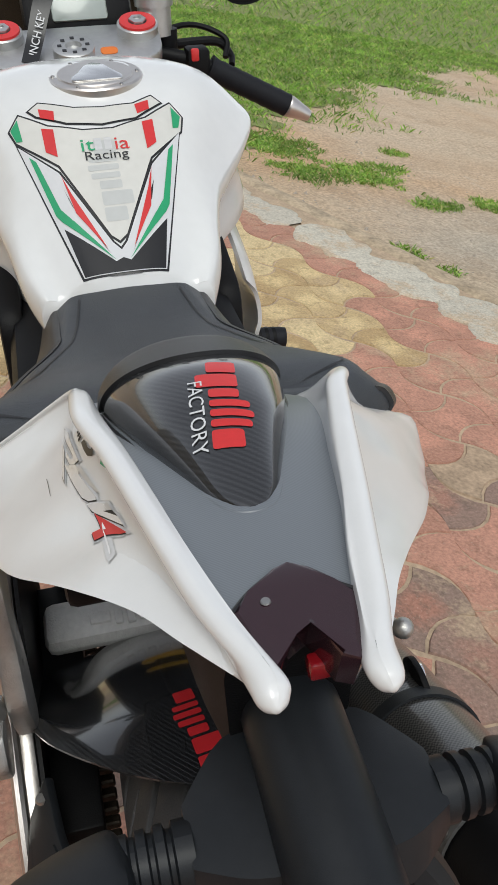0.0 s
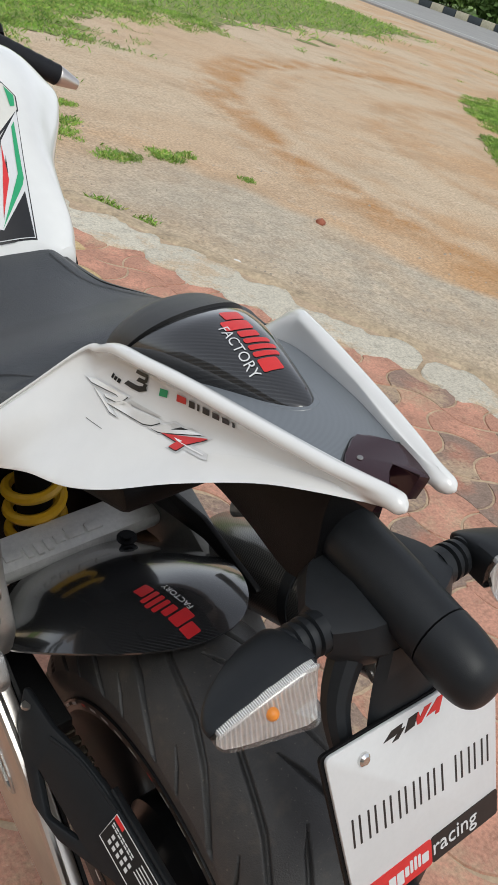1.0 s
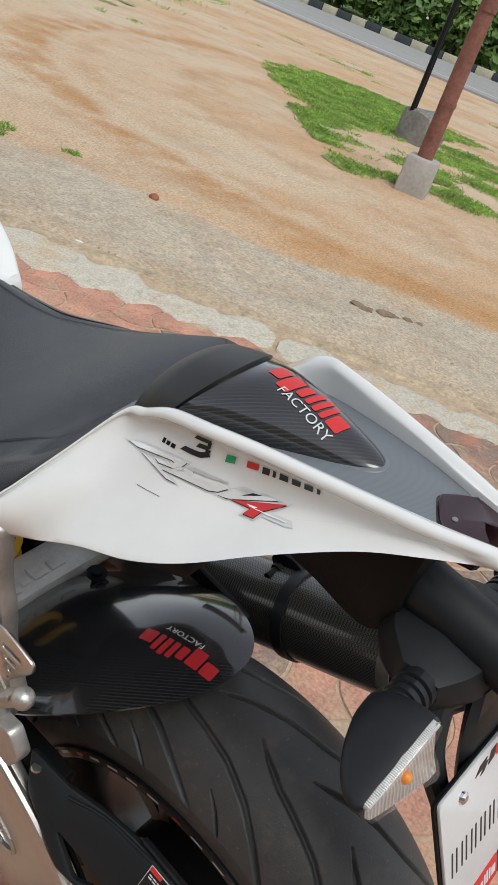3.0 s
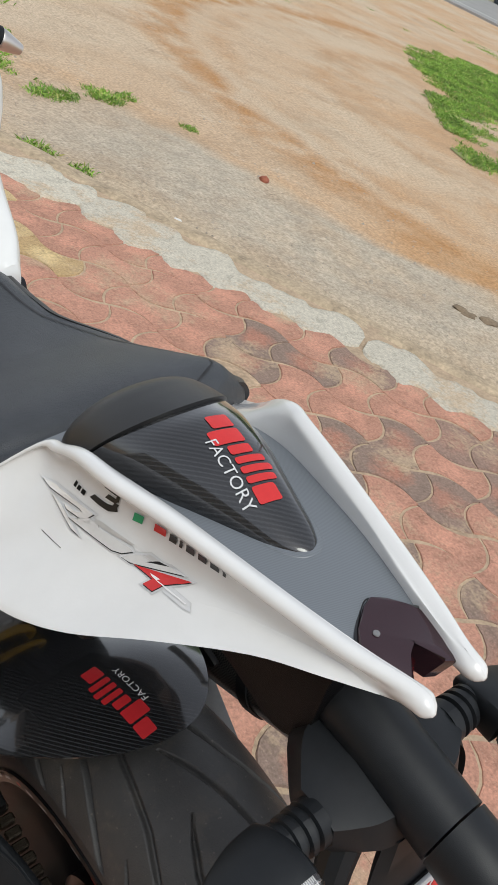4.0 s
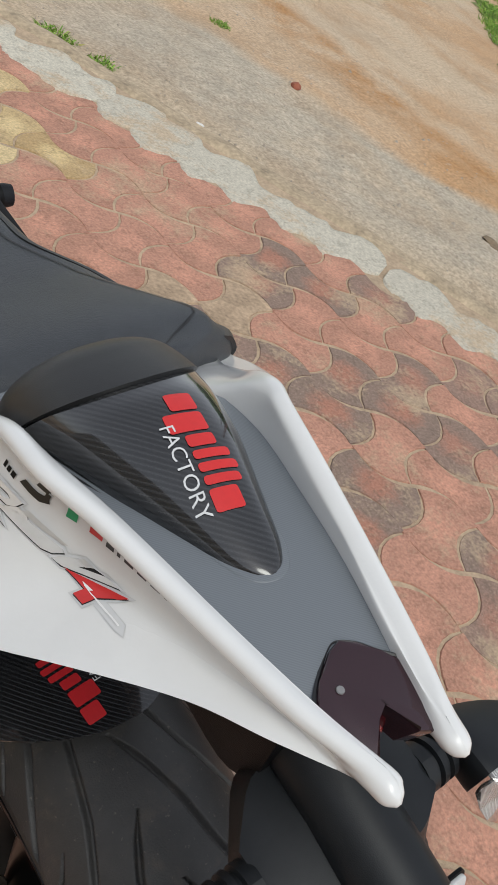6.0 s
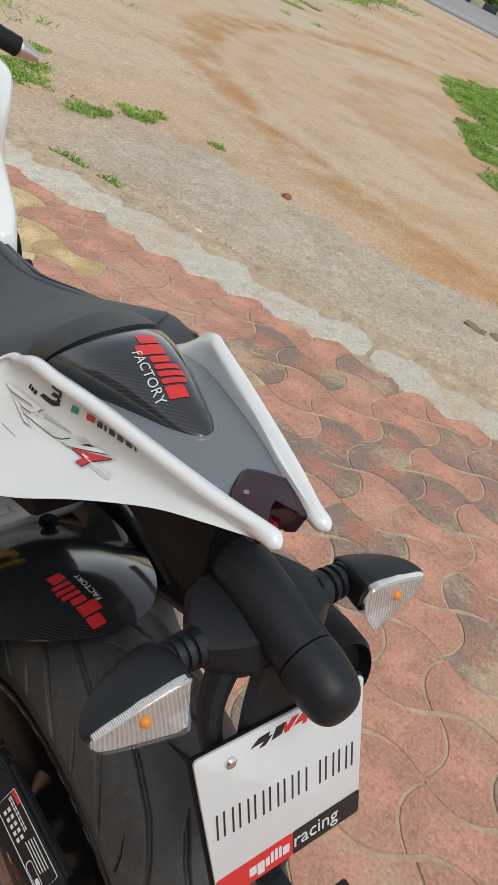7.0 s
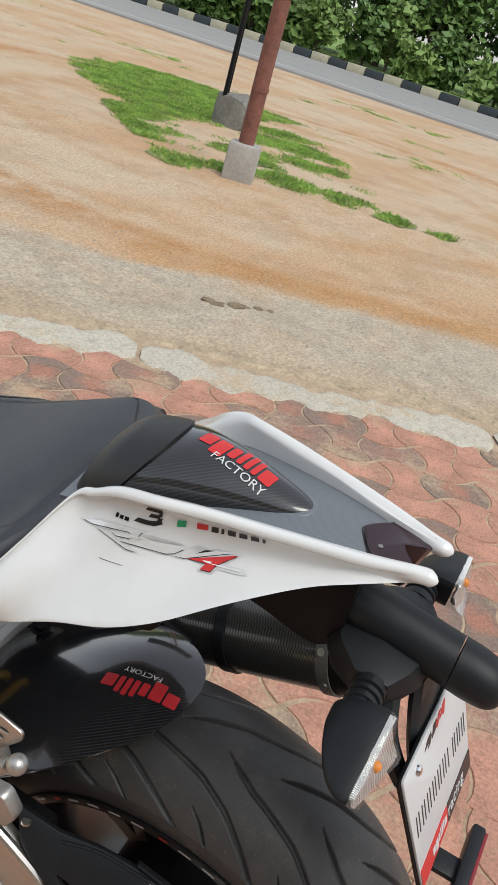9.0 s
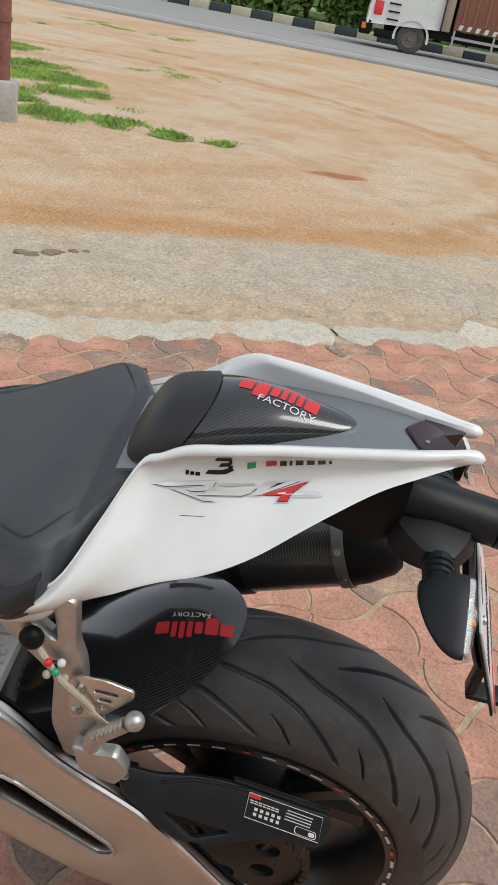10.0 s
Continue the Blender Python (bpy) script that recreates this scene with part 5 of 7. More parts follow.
panel_l = part("side_panel", lofted(panel_rows(STN), 4, 5), WHITE, tail, "white lacquered side panel with model marks", 60)
STN_R = STN[:3] + [
    (0.055, (-0.158, 0.880), (-0.178, 0.872), (-0.190, 0.866), (-0.185, 0.850), (-0.122, 0.881)),
    (0.028, (-0.139, 0.906), (-0.155, 0.894), (-0.184, 0.884), (-0.190, 0.861), (-0.094, 0.911)),
    (0.004, (-0.124, 0.931), (-0.138, 0.916), (-0.172, 0.902), (-0.184, 0.870), (-0.075, 0.937)),
    (-0.015, (-0.113, 0.951), (-0.122, 0.934), (-0.158, 0.914), (-0.177, 0.878), (-0.066, 0.954)),
    (-0.032, (-0.104, 0.969), (-0.108, 0.950), (-0.145, 0.926), (-0.169, 0.885), (-0.067, 0.963)),
    (-0.046, (-0.097, 0.985), (-0.099, 0.964), (-0.134, 0.936), (-0.162, 0.890), (-0.069, 0.969)),
    (-0.060, (-0.092, 0.997), (-0.093, 0.975), (-0.124, 0.944), (-0.156, 0.895), (-0.0695, 0.975)),
    (-0.076, (-0.087, 1.006), (-0.086, 0.984), (-0.112, 0.952), (-0.149, 0.902), (-0.0685, 0.981)),
    (-0.095, (-0.079, 1.011), (-0.076, 0.990), (-0.097, 0.959), (-0.139, 0.914), (-0.0660, 0.987)),
    (-0.14, (-0.067, 1.0155), (-0.061, 0.996), (-0.076, 0.970), (-0.114, 0.937), (-0.0565, 0.996)),
    (-0.19, (-0.055, 1.0170), (-0.050, 1.002), (-0.055, 0.984), (-0.082, 0.966), (-0.0450, 1.003)),
    (-0.232, (-0.0445, 1.018), (-0.038, 1.008), (-0.041, 0.997), (-0.057, 0.989), (-0.0345, 1.007)),
    (-0.266, (-0.036, 1.0175), (-0.031, 1.010), (-0.032, 1.004), (-0.040, 1.002), (-0.0240, 1.009)),
    (-0.292, (-0.0300, 1.017), (-0.0275, 1.010), (-0.027, 1.006), (-0.033, 1.004), (-0.0165, 1.009)),
    (-0.302, (-0.0272, 1.015), (-0.0245, 1.0105), (-0.024, 1.008), (-0.026, 1.006), (-0.0190, 1.010)),
    (-0.3065, (-0.0272, 1.015), (-0.0245, 1.0105), (-0.024, 1.008), (-0.026, 1.006), (-0.0190, 1.010)),
]
right_skin = mirror_x(lofted(panel_rows(STN_R), 4, 5))
part("side_panel", right_skin, WHITE, tail, "white lacquered side panel", 60)

# deck between the fins
DK = [(0.03, 0.062, 0.06, 0.940), (-0.01, 0.062, 0.058, 0.953), (-0.05, 0.061, 0.070, 0.971), (-0.10, 0.0585, 0.066, 0.987), (-0.15, 0.0485, 0.056, 0.997), (-0.20, 0.0395, 0.0435, 1.004), (-0.235, 0.0335, 0.0345, 1.0070), (-0.258, 0.0285, 0.0285, 1.0065)]
part("deck", sheet([[(-wl, y, z - 0.004), (-wl / 2, y, z - 0.001), (0, y, z), (wr / 2, y, z - 0.001), (wr, y, z - 0.004)] for y, wl, wr, z in DK], 0.004, 3, 4), DECK, tail, "grey carbon look deck")


def arch(y, w, base, top, lean=0.0):
    """A hump across: steep rounded flanks, a softly crowned top."""
    pts = []
    for k in range(17):
        a = math.pi * (1 - k / 16)
        c, q = math.cos(a), math.sin(a) ** 0.9
        pts.append((math.copysign(abs(c) ** 0.92, c) * w, y + lean * q, base + (top - base) * q))
    return pts


CN = [(-0.018, 0.0560, 0.962, 1.0115), (-0.050, 0.0510, 0.972, 1.0165), (-0.090, 0.042, 0.983, 1.0175), (-0.12, 0.0325, 0.990, 1.0155), (-0.148, 0.0225, 0.9955, 1.0115), (-0.165, 0.0165, 0.9985, 1.0085), (-0.176, 0.0105, 1.0005, 1.0062), (-0.181, 0.0045, 1.002, 1.0046)]
cone = part("seat_cowl", sheet([arch(y, w, b, t, (-0.034, -0.023, -0.012)[i] if i < 3 else -0.004) for i, (y, w, b, t) in enumerate(CN)], 0.003, 3, 5), CARBON, tail, "glossy carbon seat cowl with red and white marks", 80)
LIP = [(0.0575, -0.018, 0.9615), (0.0520, -0.056, 0.974), (0.0435, -0.092, 0.985), (0.034, -0.121, 0.991), (0.0235, -0.150, 0.9965), (0.0165, -0.170, 0.9995), (0.0095, -0.183, 1.0012)]
part("cowl_lip", tube([(-x, y, z) for x, y, z in LIP] + [(0, -0.187, 1.0018)] + LIP[::-1], [0.0020, 0.0022, 0.0024, 0.0028, 0.0036, 0.0050, 0.0056, 0.0058, 0.0056, 0.0050, 0.0036, 0.0028, 0.0024, 0.0022, 0.0020], 10, 5), DECK, tail, "grey lip round the cowl")
part("cowl_groove", tube([(-x * 1.055, y - 0.001, z + 0.0005) for x, y, z in LIP[:5]], 0.0012, 6, 4), BLACKFILM, tail)
part("cowl_groove", tube([(x * 1.055, y - 0.001, z + 0.0005) for x, y, z in LIP[:5]], 0.0012, 6, 4), BLACKFILM, tail)
cowl_pose = Matrix(((-0.152, 0.988, 0, -0.0048), (-0.988, -0.152, 0, -0.0665), (0, 0, 1, 1.2), (0, 0, 0, 1)))
film("cowl_logo", soft_bars(0.080, 0.030, LOGO), cowl_pose, cone, (0, 0, -1), RED, cone, label="red logo marks")["kind"] = "stuff"
lay_text("cowl_letters", "FACTORY", 0.0116, Matrix(((-0.14, 0.990, 0, -0.0165), (-0.990, -0.14, 0, -0.1165), (0, 0, 1, 1.2), (0, 0, 0, 1))), cone, (0, 0, -1), WHITEFILM, cone, 1.12)
HP = [(0.031, 0.030, 0.924, 0.934, 0.0), (0.024, 0.042, 0.934, 0.958, -0.004), (0.014, 0.0510, 0.945, 0.987, -0.008), (0.006, 0.0555, 0.951, 1.0005, -0.014), (-0.002, 0.057, 0.957, 1.0060, -0.022), (-0.012, 0.0573, 0.961, 1.0105, -0.029), (-0.0175, 0.0570, 0.963, 1.0130, -0.0335)]
part("seat_stop", sheet([arch(y, w, b, t, l) for y, w, b, t, l in HP], 0.004, 3, 5), PAD, tail, "black padded seat stop", 60)
part("stop_gap", tube([arch(-0.0185, 0.0560, 0.962, 1.0118, -0.0335)[k] for k in range(17)], 0.0012, 6, 3), BLACKFILM, tail)

# tail light: smoked block with a notch, red lens inside the notch
bm = bmesh.new()
topo = [(-0.026, -0.253), (-0.0175, -0.2445), (-0.0045, -0.235), (0.003, -0.2325), (0.012, -0.2375), (0.020, -0.2465), (0.0285, -0.254), (0.0225, -0.284), (0.0165, -0.2905), (0.0095, -0.287), (0.0035, -0.266), (-0.006, -0.2715), (-0.0155, -0.288), (-0.0195, -0.2855)]
lo = [bm.verts.new((x * 0.98, y + (0.006 if y < -0.262 else 0), 0.990)) for x, y in topo]
hi = [bm.verts.new((x, y, 1.0145 - 0.0035 * (x / 0.026) ** 2)) for x, y in topo]
bm.faces.new(hi)
bm.faces.new(lo[::-1])
for i in range(len(topo)):
    j = (i + 1) % len(topo)
    bm.faces.new((lo[i], lo[j], hi[j], hi[i]))
bmesh.ops.bevel(bm, geom=[e for e in bm.edges if abs(e.verts[0].co.z - e.verts[1].co.z) < 0.005 and e.verts[0].co.z > 1.0], offset=0.002, segments=2, affect="EDGES", profile=0.5)
part("lamp_seam", tube([(x, y + 0.0006, 1.0098) for x, y in topo[:7]], 0.0013, 6, 3), BLACKFILM, tail)
for sd in (-1, 1):
    part("deck_seam", tube([(-wl - 0.0005 if sd < 0 else wr + 0.0005, y, z - 0.0035) for y, wl, wr, z in DK[2:]], 0.0011, 6, 4), BLACKFILM, tail)
lamp = part("tail_light", bm, SMOKE, tail, "smoked red tail light", 30)
part("inner_lens", box(0.001, -0.2745, 0.983, 0.0150, -0.266, 0.9930, 0.002), LENSRED, lamp, "deep red inner lens")
part("lamp_screw", turned([(0.0, 0.0023), (0.0006, 0.0020), (0.0006, 0)], 12, "z", (-0.012, -0.253, 1.0137)), STEEL, lamp)
for x, y, z in ((-0.0285, -0.2815, 1.0205),):
    part("drill_hole", turned([(0, 0.0016), (0.0004, 0.0014), (0.0004, 0)], 10, "z", (x + 0.0005, y, z - 0.0012)), SATIN, panel_l)

# under the tail: tray, number plate light boss, arms
tray = part("under_tray", lofted([[(-w, y, a), (-w * 0.9, y, b), (w * 0.9, y, b), (w, y, a)] for y, w, a, b in ((0.02, 0.07, 0.915, 0.87), (-0.06, 0.062, 0.945, 0.895), (-0.12, 0.045, 0.968, 0.912), (-0.17, 0.038, 0.982, 0.905), (-0.225, 0.032, 0.992, 0.888), (-0.25, 0.026, 0.993, 0.900))], 3, 4), SATIN, bike, "black under tray")
boss = part("plate_light_boss", lofted([[(r * 1.02 * math.cos(a), y, z + r * math.sin(a)) for a in np.linspace(0, 6.283, 12, endpoint=False)] for y, z, r in ((-0.215, 0.940, 0.021), (-0.24, 0.936, 0.0232), (-0.30, 0.929, 0.0240), (-0.345, 0.923, 0.0240))], 2, 4), PLASTIC, bike, "rounded black plate light boss")
part("boss_cap", lofted([[(r * 1.02 * math.cos(a), y, z + r * math.sin(a)) for a in np.linspace(0, 6.283, 12, endpoint=False)] for y, z, r in ((-0.3465, 0.9228, 0.0244), (-0.365, 0.9205, 0.0243), (-0.382, 0.918, 0.0215), (-0.391, 0.916, 0.014), (-0.394, 0.915, 0.003))], 2, 4), PLASTIC, boss, "rounded end cap")
for sx, tag in ((-1, "left"), (1, "right")):
    m = Matrix.Diagonal((sx, 1, 1, 1))
    bm = lofted([[(x, y0, a), (x, y0, b), (x, y1, b), (x, y1, a)] for x, y0, y1, a, b in ((0.010, -0.322, -0.245, 0.880, 0.926), (0.034, -0.318, -0.250, 0.884, 0.924), (0.050, -0.310, -0.266, 0.890, 0.921), (0.058, -0.305, -0.276, 0.895, 0.919))], 2, 3)
    bmesh.ops.transform(bm, matrix=m, verts=bm.verts)
    part("signal_arm", bm, PLASTIC, bike, "black signal arm")
    st = turned([(0, 0), (0, 0.0155), (0.008, 0.0155), (0.009, 0.0125), (0.011, 0.0125), (0.012, 0.0155), (0.016, 0.0152), (0.017, 0.0125), (0.019, 0.0125), (0.020, 0.015), (0.024, 0.0148), (0.025, 0.0125), (0.027, 0.0125), (0.028, 0.0145), (0.04, 0.014), (0.04, 0)], 22, "x", (0.056, -0.292, 0.908))
    bmesh.ops.transform(st, matrix=m, verts=st.verts)
    part("signal_stalk", st, PLASTIC, bike, "ribbed black stalk")
    m = m @ Matrix.Translation((0.088, -0.318, 0.905)) @ Matrix.Scale(0.86, 4) @ Matrix.Translation((-0.088, 0.318, -0.905))

    def rimloop_at(loop, y):
        return [(x, y, z) for x, z in loop]

    # teardrop housing: rim loop at the back, closing to the front
    rimloop = [(0.082, 0.928), (0.095, 0.932), (0.125, 0.924), (0.158, 0.911), (0.173, 0.903), (0.168, 0.894), (0.140, 0.888), (0.110, 0.886), (0.090, 0.890), (0.083, 0.905)]
    cx, cz = 0.108, 0.909
    loops = []
    for y, k, sh in ((-0.317, 1.0, 0), (-0.306, 1.0, 0.0), (-0.292, 0.88, -0.002), (-0.278, 0.62, -0.006), (-0.268, 0.28, -0.010), (-0.266, 0.06, -0.012)):
        loops.append([(cx + (x - cx) * k + sh, y, cz + (z - cz) * k) for x, z in rimloop])
    bm = lofted([[(cx + (x - cx) * 0.93, -0.306, cz + (z - cz) * 0.93) for x, z in rimloop]] + loops, 3, 3, True, False)
    bmesh.ops.transform(bm, matrix=m, verts=bm.verts)
    sig = part("turn_signal", bm, PLASTIC, bike, "black turn signal housing")
    face = [(x * 0.985 + 0.0015, float(np.interp(x, (0.083, 0.173), (-0.323, -0.321) if z > 0.9 else (-0.341, -0.325))), z - 0.001 if z > 0.9 else z - 0.004) for x, z in rimloop]
    mid = Vector((0.114, -0.331, 0.904))
    bm = lofted([rimloop_at(rimloop, -0.314)] + [[tuple(mid.lerp(Vector(p), k) + Vector((0, 0 if k > 0.95 else -0.002, 0))) for p in face] for k in (1.0, 0.9, 0.5, 0.08)], 3, 2)
    bmesh.ops.transform(bm, matrix=m, verts=bm.verts)
    part("signal_lens", bm, GLASS, sig, "clear ribbed lens").visible_shadow = False
    bm = lofted([[tuple(Vector((0.116, -0.324, 0.904)).lerp(Vector(p), k) + Vector((0, dy, 0.0005))) for p in face] for k, dy in ((0.985, 0.0012), (0.9, 0.0035), (0.5, 0.0030), (0.1, 0.0022))], 2, 2)
    bmesh.ops.transform(bm, matrix=m, verts=bm.verts)
    part("reflector_bowl", bm, BOWL, sig, "silvered bowl")
    bm = bmesh.new()
    bmesh.ops.create_uvsphere(bm, u_segments=14, v_segments=10, radius=0.0054, matrix=m @ Matrix.Translation((0.126, -0.3255, 0.9035)))
    part("bulb", bm, AMBER, sig, "amber bulb")
    bm = bmesh.new()
    for i in range(50):
        x = 0.0875 + i * 0.00164
        zt = float(np.interp(x, (0.083, 0.096, 0.126, 0.158, 0.173), (0.929, 0.9315, 0.9235, 0.911, 0.904)))
        yb = float(np.interp(x, (0.083, 0.173), (-0.3235, -0.3215)))
        box(x, yb, zt - 0.0055, x + 0.0010, -0.316, zt + 0.0002, 0.0003, bm, 1)
    bmesh.ops.transform(bm, matrix=m, verts=bm.verts)
    part("lens_rib", bm, FROST, sig).visible_shadow = False

# number plate
PT, PB = Vector((0, -0.352, 0.853)), Vector((0, -0.408, 0.717))
pu = (PT - PB).normalized()
pn = Vector((1, 0, 0)).cross(pu)
plate_pose = Matrix(((1, pu.x, pn.x, PB.x), (0, pu.y, pn.y, PB.y), (0, pu.z, pn.z, PB.z), (0, 0, 0, 1)))
PH, PW = (PT - PB).length, 0.074
plate = tagged(new("number_plate"), "white number plate with a red and black foot band")
plate.parent = bike
part("plate_board", slab(rounded([(-PW, 0), (PW + 0.003, 0), (PW + 0.006, PH), (-PW - 0.015, PH + 0.006)], 0.006), plate_pose @ Matrix.Translation((0, 0, -0.003)), 0.003, 0.0006), WHITEFILM, plate, "white board")
part("plate_back", slab(rounded([(-PW - 0.0025, -0.0015), (PW + 0.0045, -0.0015), (PW + 0.0075, PH + 0.0015), (-PW - 0.018, PH + 0.0075)], 0.006), plate_pose @ Matrix.Translation((0, 0, -0.0055)), 0.0024), SATIN, plate, "black backing")
BH = PH * 0.17
part("foot_band", slab(rounded([(-PW, 0.0), (0.0015, 0.0), (0.0015, BH), (-PW - 0.002, BH)], 0.003), plate_pose, 0.0006), RED, plate, "red band")
part("foot_band", slab(rounded([(0.0015, 0.0), (PW + 0.003, 0.0), (PW + 0.0035, BH), (0.0015, BH)], 0.003), plate_pose, 0.0006), BLACKFILM, plate, "black band")
for i in range(10):
    x0 = -PW + 0.0015 + i * 0.0148
    wd = 0.0095 if i not in (6,) else 0.003
    zz = PH * 0.455 - i * 0.0010
    for k in range(2 if wd > 0.005 else 1):
        xa = x0 + k * (wd - 0.003)
        part("plate_mark", slab([(xa, zz), (xa + 0.0016, zz), (xa + 0.0016, zz + PH * 0.17), (xa, zz + PH * 0.17)], plate_pose, 0.0005), BLACKFILM, plate)
for a, w, lo_, hi_ in LOGO:
    part("logo_mark", slab(rounded([(-0.044 + (a + q * w) * 0.042, 0.0035 + p * 0.0165) for q, p in ((0, lo_), (1, lo_), (1, hi_), (0, hi_))], 0.001, 2), plate_pose @ Matrix.Translation((0, 0, 0.0006)), 0.0003), WHITEFILM, plate)
letters("racing_word", "racing", 0.021, plate_pose @ Matrix.Translation((0.027, 0.0075, 0.0008)), WHITEFILM, plate, 0.0002)
for pts, mt in (([(-0.038, 0.137), (-0.022, 0.1375), (-0.019, 0.1435), (-0.030, 0.143)], BLACKFILM), ([(-0.030, 0.133), (-0.024, 0.133), (-0.017, 0.1395), (-0.022, 0.1395)], BLACKFILM), ([(-0.018, 0.134), (-0.008, 0.135), (-0.004, 0.1445), (-0.013, 0.144)], BLACKFILM), ([(-0.005, 0.134), (-0.001, 0.134), (0.010, 0.145), (0.003, 0.145), (-0.002, 0.139), (-0.003, 0.144), (-0.007, 0.144)], RED), ([(0.004, 0.136), (0.014, 0.1365), (0.013, 0.133), (0.017, 0.133), (0.022, 0.146), (0.016, 0.146)], RED)):
    part("model_mark", slab(pts, plate_pose, 0.0004), mt, plate)
for sx in (-1, 1):
    sc = turned([(0, 0.0055), (0.002, 0.005), (0.0035, 0.003), (0.0035, 0)], 16, "z", (sx * 0.057, PH * 0.92, 0.0))
    bmesh.ops.transform(sc, matrix=plate_pose, verts=sc.verts)
    part("plate_screw", sc, CHROME, plate, "domed chrome screw")
part("plate_holder", lofted([[(-w, y, z), (-w, y + 0.012, z), (w, y + 0.012, z), (w, y, z)] for y, z, w in ((-0.33, 0.905, 0.022), (-0.34, 0.87, 0.03), (-0.357, 0.82, 0.035), (-0.385, 0.75, 0.03), (-0.402, 0.71, 0.012))], 2, 4), PLASTIC, bike, "black plate holder")
part("holder_arm", tube([(-0.03, -0.30, 0.90), (-0.055, -0.32, 0.86), (-0.06, -0.35, 0.82)], [0.014, 0.011, 0.008], 10), PLASTIC, bike)
part("holder_arm", tube([(0.03, -0.30, 0.90), (0.055, -0.32, 0.86), (0.06, -0.35, 0.82)], [0.014, 0.011, 0.008], 10), PLASTIC, bike)
part("reflector_stem", box(-0.013, -0.441, 0.651, 0.013, -0.394, 0.660, 0.003, box(-0.011, -0.404, 0.653, 0.011, -0.393, 0.722, 0.003)), PLASTIC, bike, "black reflector stem")
refl = part("reflector_holder", box(-0.055, -0.452, 0.642, 0.055, -0.438, 0.668, 0.003), PLASTIC, bike, "black reflector holder")
part("reflector", box(-0.052, -0.4555, 0.645, 0.052, -0.451, 0.665, 0.001), LENSRED, refl, "red rear reflector")

# ---- seat ----
ST = [
    # y, middle height, then out and height of the shoulder, the edge and the foot
    (0.004, 0.950, 0.036, 0.949, 0.050, 0.945, 0.057, 0.925),
    (0.033, 0.930, 0.075, 0.926, 0.098, 0.914, 0.106, 0.892),
    (0.052, 0.916, 0.116, 0.911, 0.144, 0.894, 0.152, 0.868),
    (0.066, 0.918, 0.140, 0.911, 0.174, 0.886, 0.180, 0.858),
    (0.090, 0.918, 0.143, 0.911, 0.187, 0.872, 0.190, 0.846),
    (0.124, 0.909, 0.124, 0.903, 0.172, 0.862, 0.181, 0.836),
    (0.171, 0.890, 0.108, 0.885, 0.152, 0.849, 0.168, 0.820),
    (0.205, 0.878, 0.101, 0.873, 0.124, 0.859, 0.150, 0.815),
    (0.257, 0.869, 0.074, 0.866, 0.089, 0.859, 0.126, 0.806),
    (0.300, 0.866, 0.066, 0.863, 0.085, 0.852, 0.112, 0.798),
    (0.360, 0.870, 0.058, 0.867, 0.083, 0.846, 0.100, 0.79),
    (0.430, 0.880, 0.050, 0.875, 0.078, 0.850, 0.090, 0.79),
]


def seat_rows():
    out = []
    for y, c, ws, zs, we, ze, wb, zb in ST:
        half = [(0, c), (ws * 0.55, c - 0.0012), (ws, zs), ((ws + we) / 2 + 0.001, (zs + ze) / 2 + 0.0025), (we, ze), ((we + wb) / 2 + 0.004, (ze + zb) / 2), (wb, zb + 0.004), (wb - 0.004, zb - 0.006), (wb * 0.7, zb - 0.02)]
        out.append([(-x, y, q) for x, q in half] + [(0, y, zb - 0.03)] + [(x, y, q) for x, q in half[:0:-1]])
    return out


seat = part("seat", lofted(seat_rows(), 4, 5), SEAT, bike, "black grained vinyl seat with stitched seams", 60)
for sx in (-1, 1):
    rows = []
    for y, c, ws, zs, we, ze, wb, zb in ST[3:]:
        rows.append([(sx * (we - 0.006), y, ze + 0.0075), (sx * (we + 0.003), y, ze + 0.003), (sx * ((we + wb) / 2 + 0.009), y, (ze + zb) / 2 + 0.002), (sx * (wb + 0.004), y, zb + 0.006), (sx * (wb - 0.002), y, zb - 0.004)])
    part("bolster", sheet(rows, 0.004, 3, 4, sx), PAD, seat, "smooth black rolled side bolster", 60)
    line = [(0.062, 0.047, 0.906), (0.100, 0.057, 0.895), (0.132, 0.073, 0.887), (0.146, 0.084, 0.883), (0.148, 0.092, 0.883), (0.142, 0.104, 0.883), (0.124, 0.134, 0.880), (0.108, 0.175, 0.877), (0.096, 0.212, 0.874), (0.070, 0.262, 0.873), (0.062, 0.30, 0.873), (0.055, 0.35, 0.875)]
    film("seat_seam", [[(p[0], p[1]) for p in line] + [(p[0] - 0.0022, p[1] - 0.0008) for p in line[::-1]]], Matrix(((sx, 0, 0, 0), (0, 1, 0, 0), (0, 0, 1, 1.1), (0, 0, 0, 1))), seat, (0, 0, -1), PAD, seat, 0.0009, 0.006, "raised stitched seam")

# ---- tank ----
TK = [(0.36, 0.095, 0.845, 0.885, 0.80), (0.40, 0.112, 0.865, 0.912, 0.79), (0.45, 0.122, 0.890, 0.948, 0.78), (0.50, 0.136, 0.910, 0.985, 0.80), (0.545, 0.160, 0.922, 1.012, 0.83), (0.60, 0.192, 0.936, 1.030, 0.85), (0.66, 0.214, 0.950, 1.036, 0.86), (0.72, 0.195, 0.95, 1.030, 0.87), (0.765, 0.145, 0.94, 1.012, 0.88)]


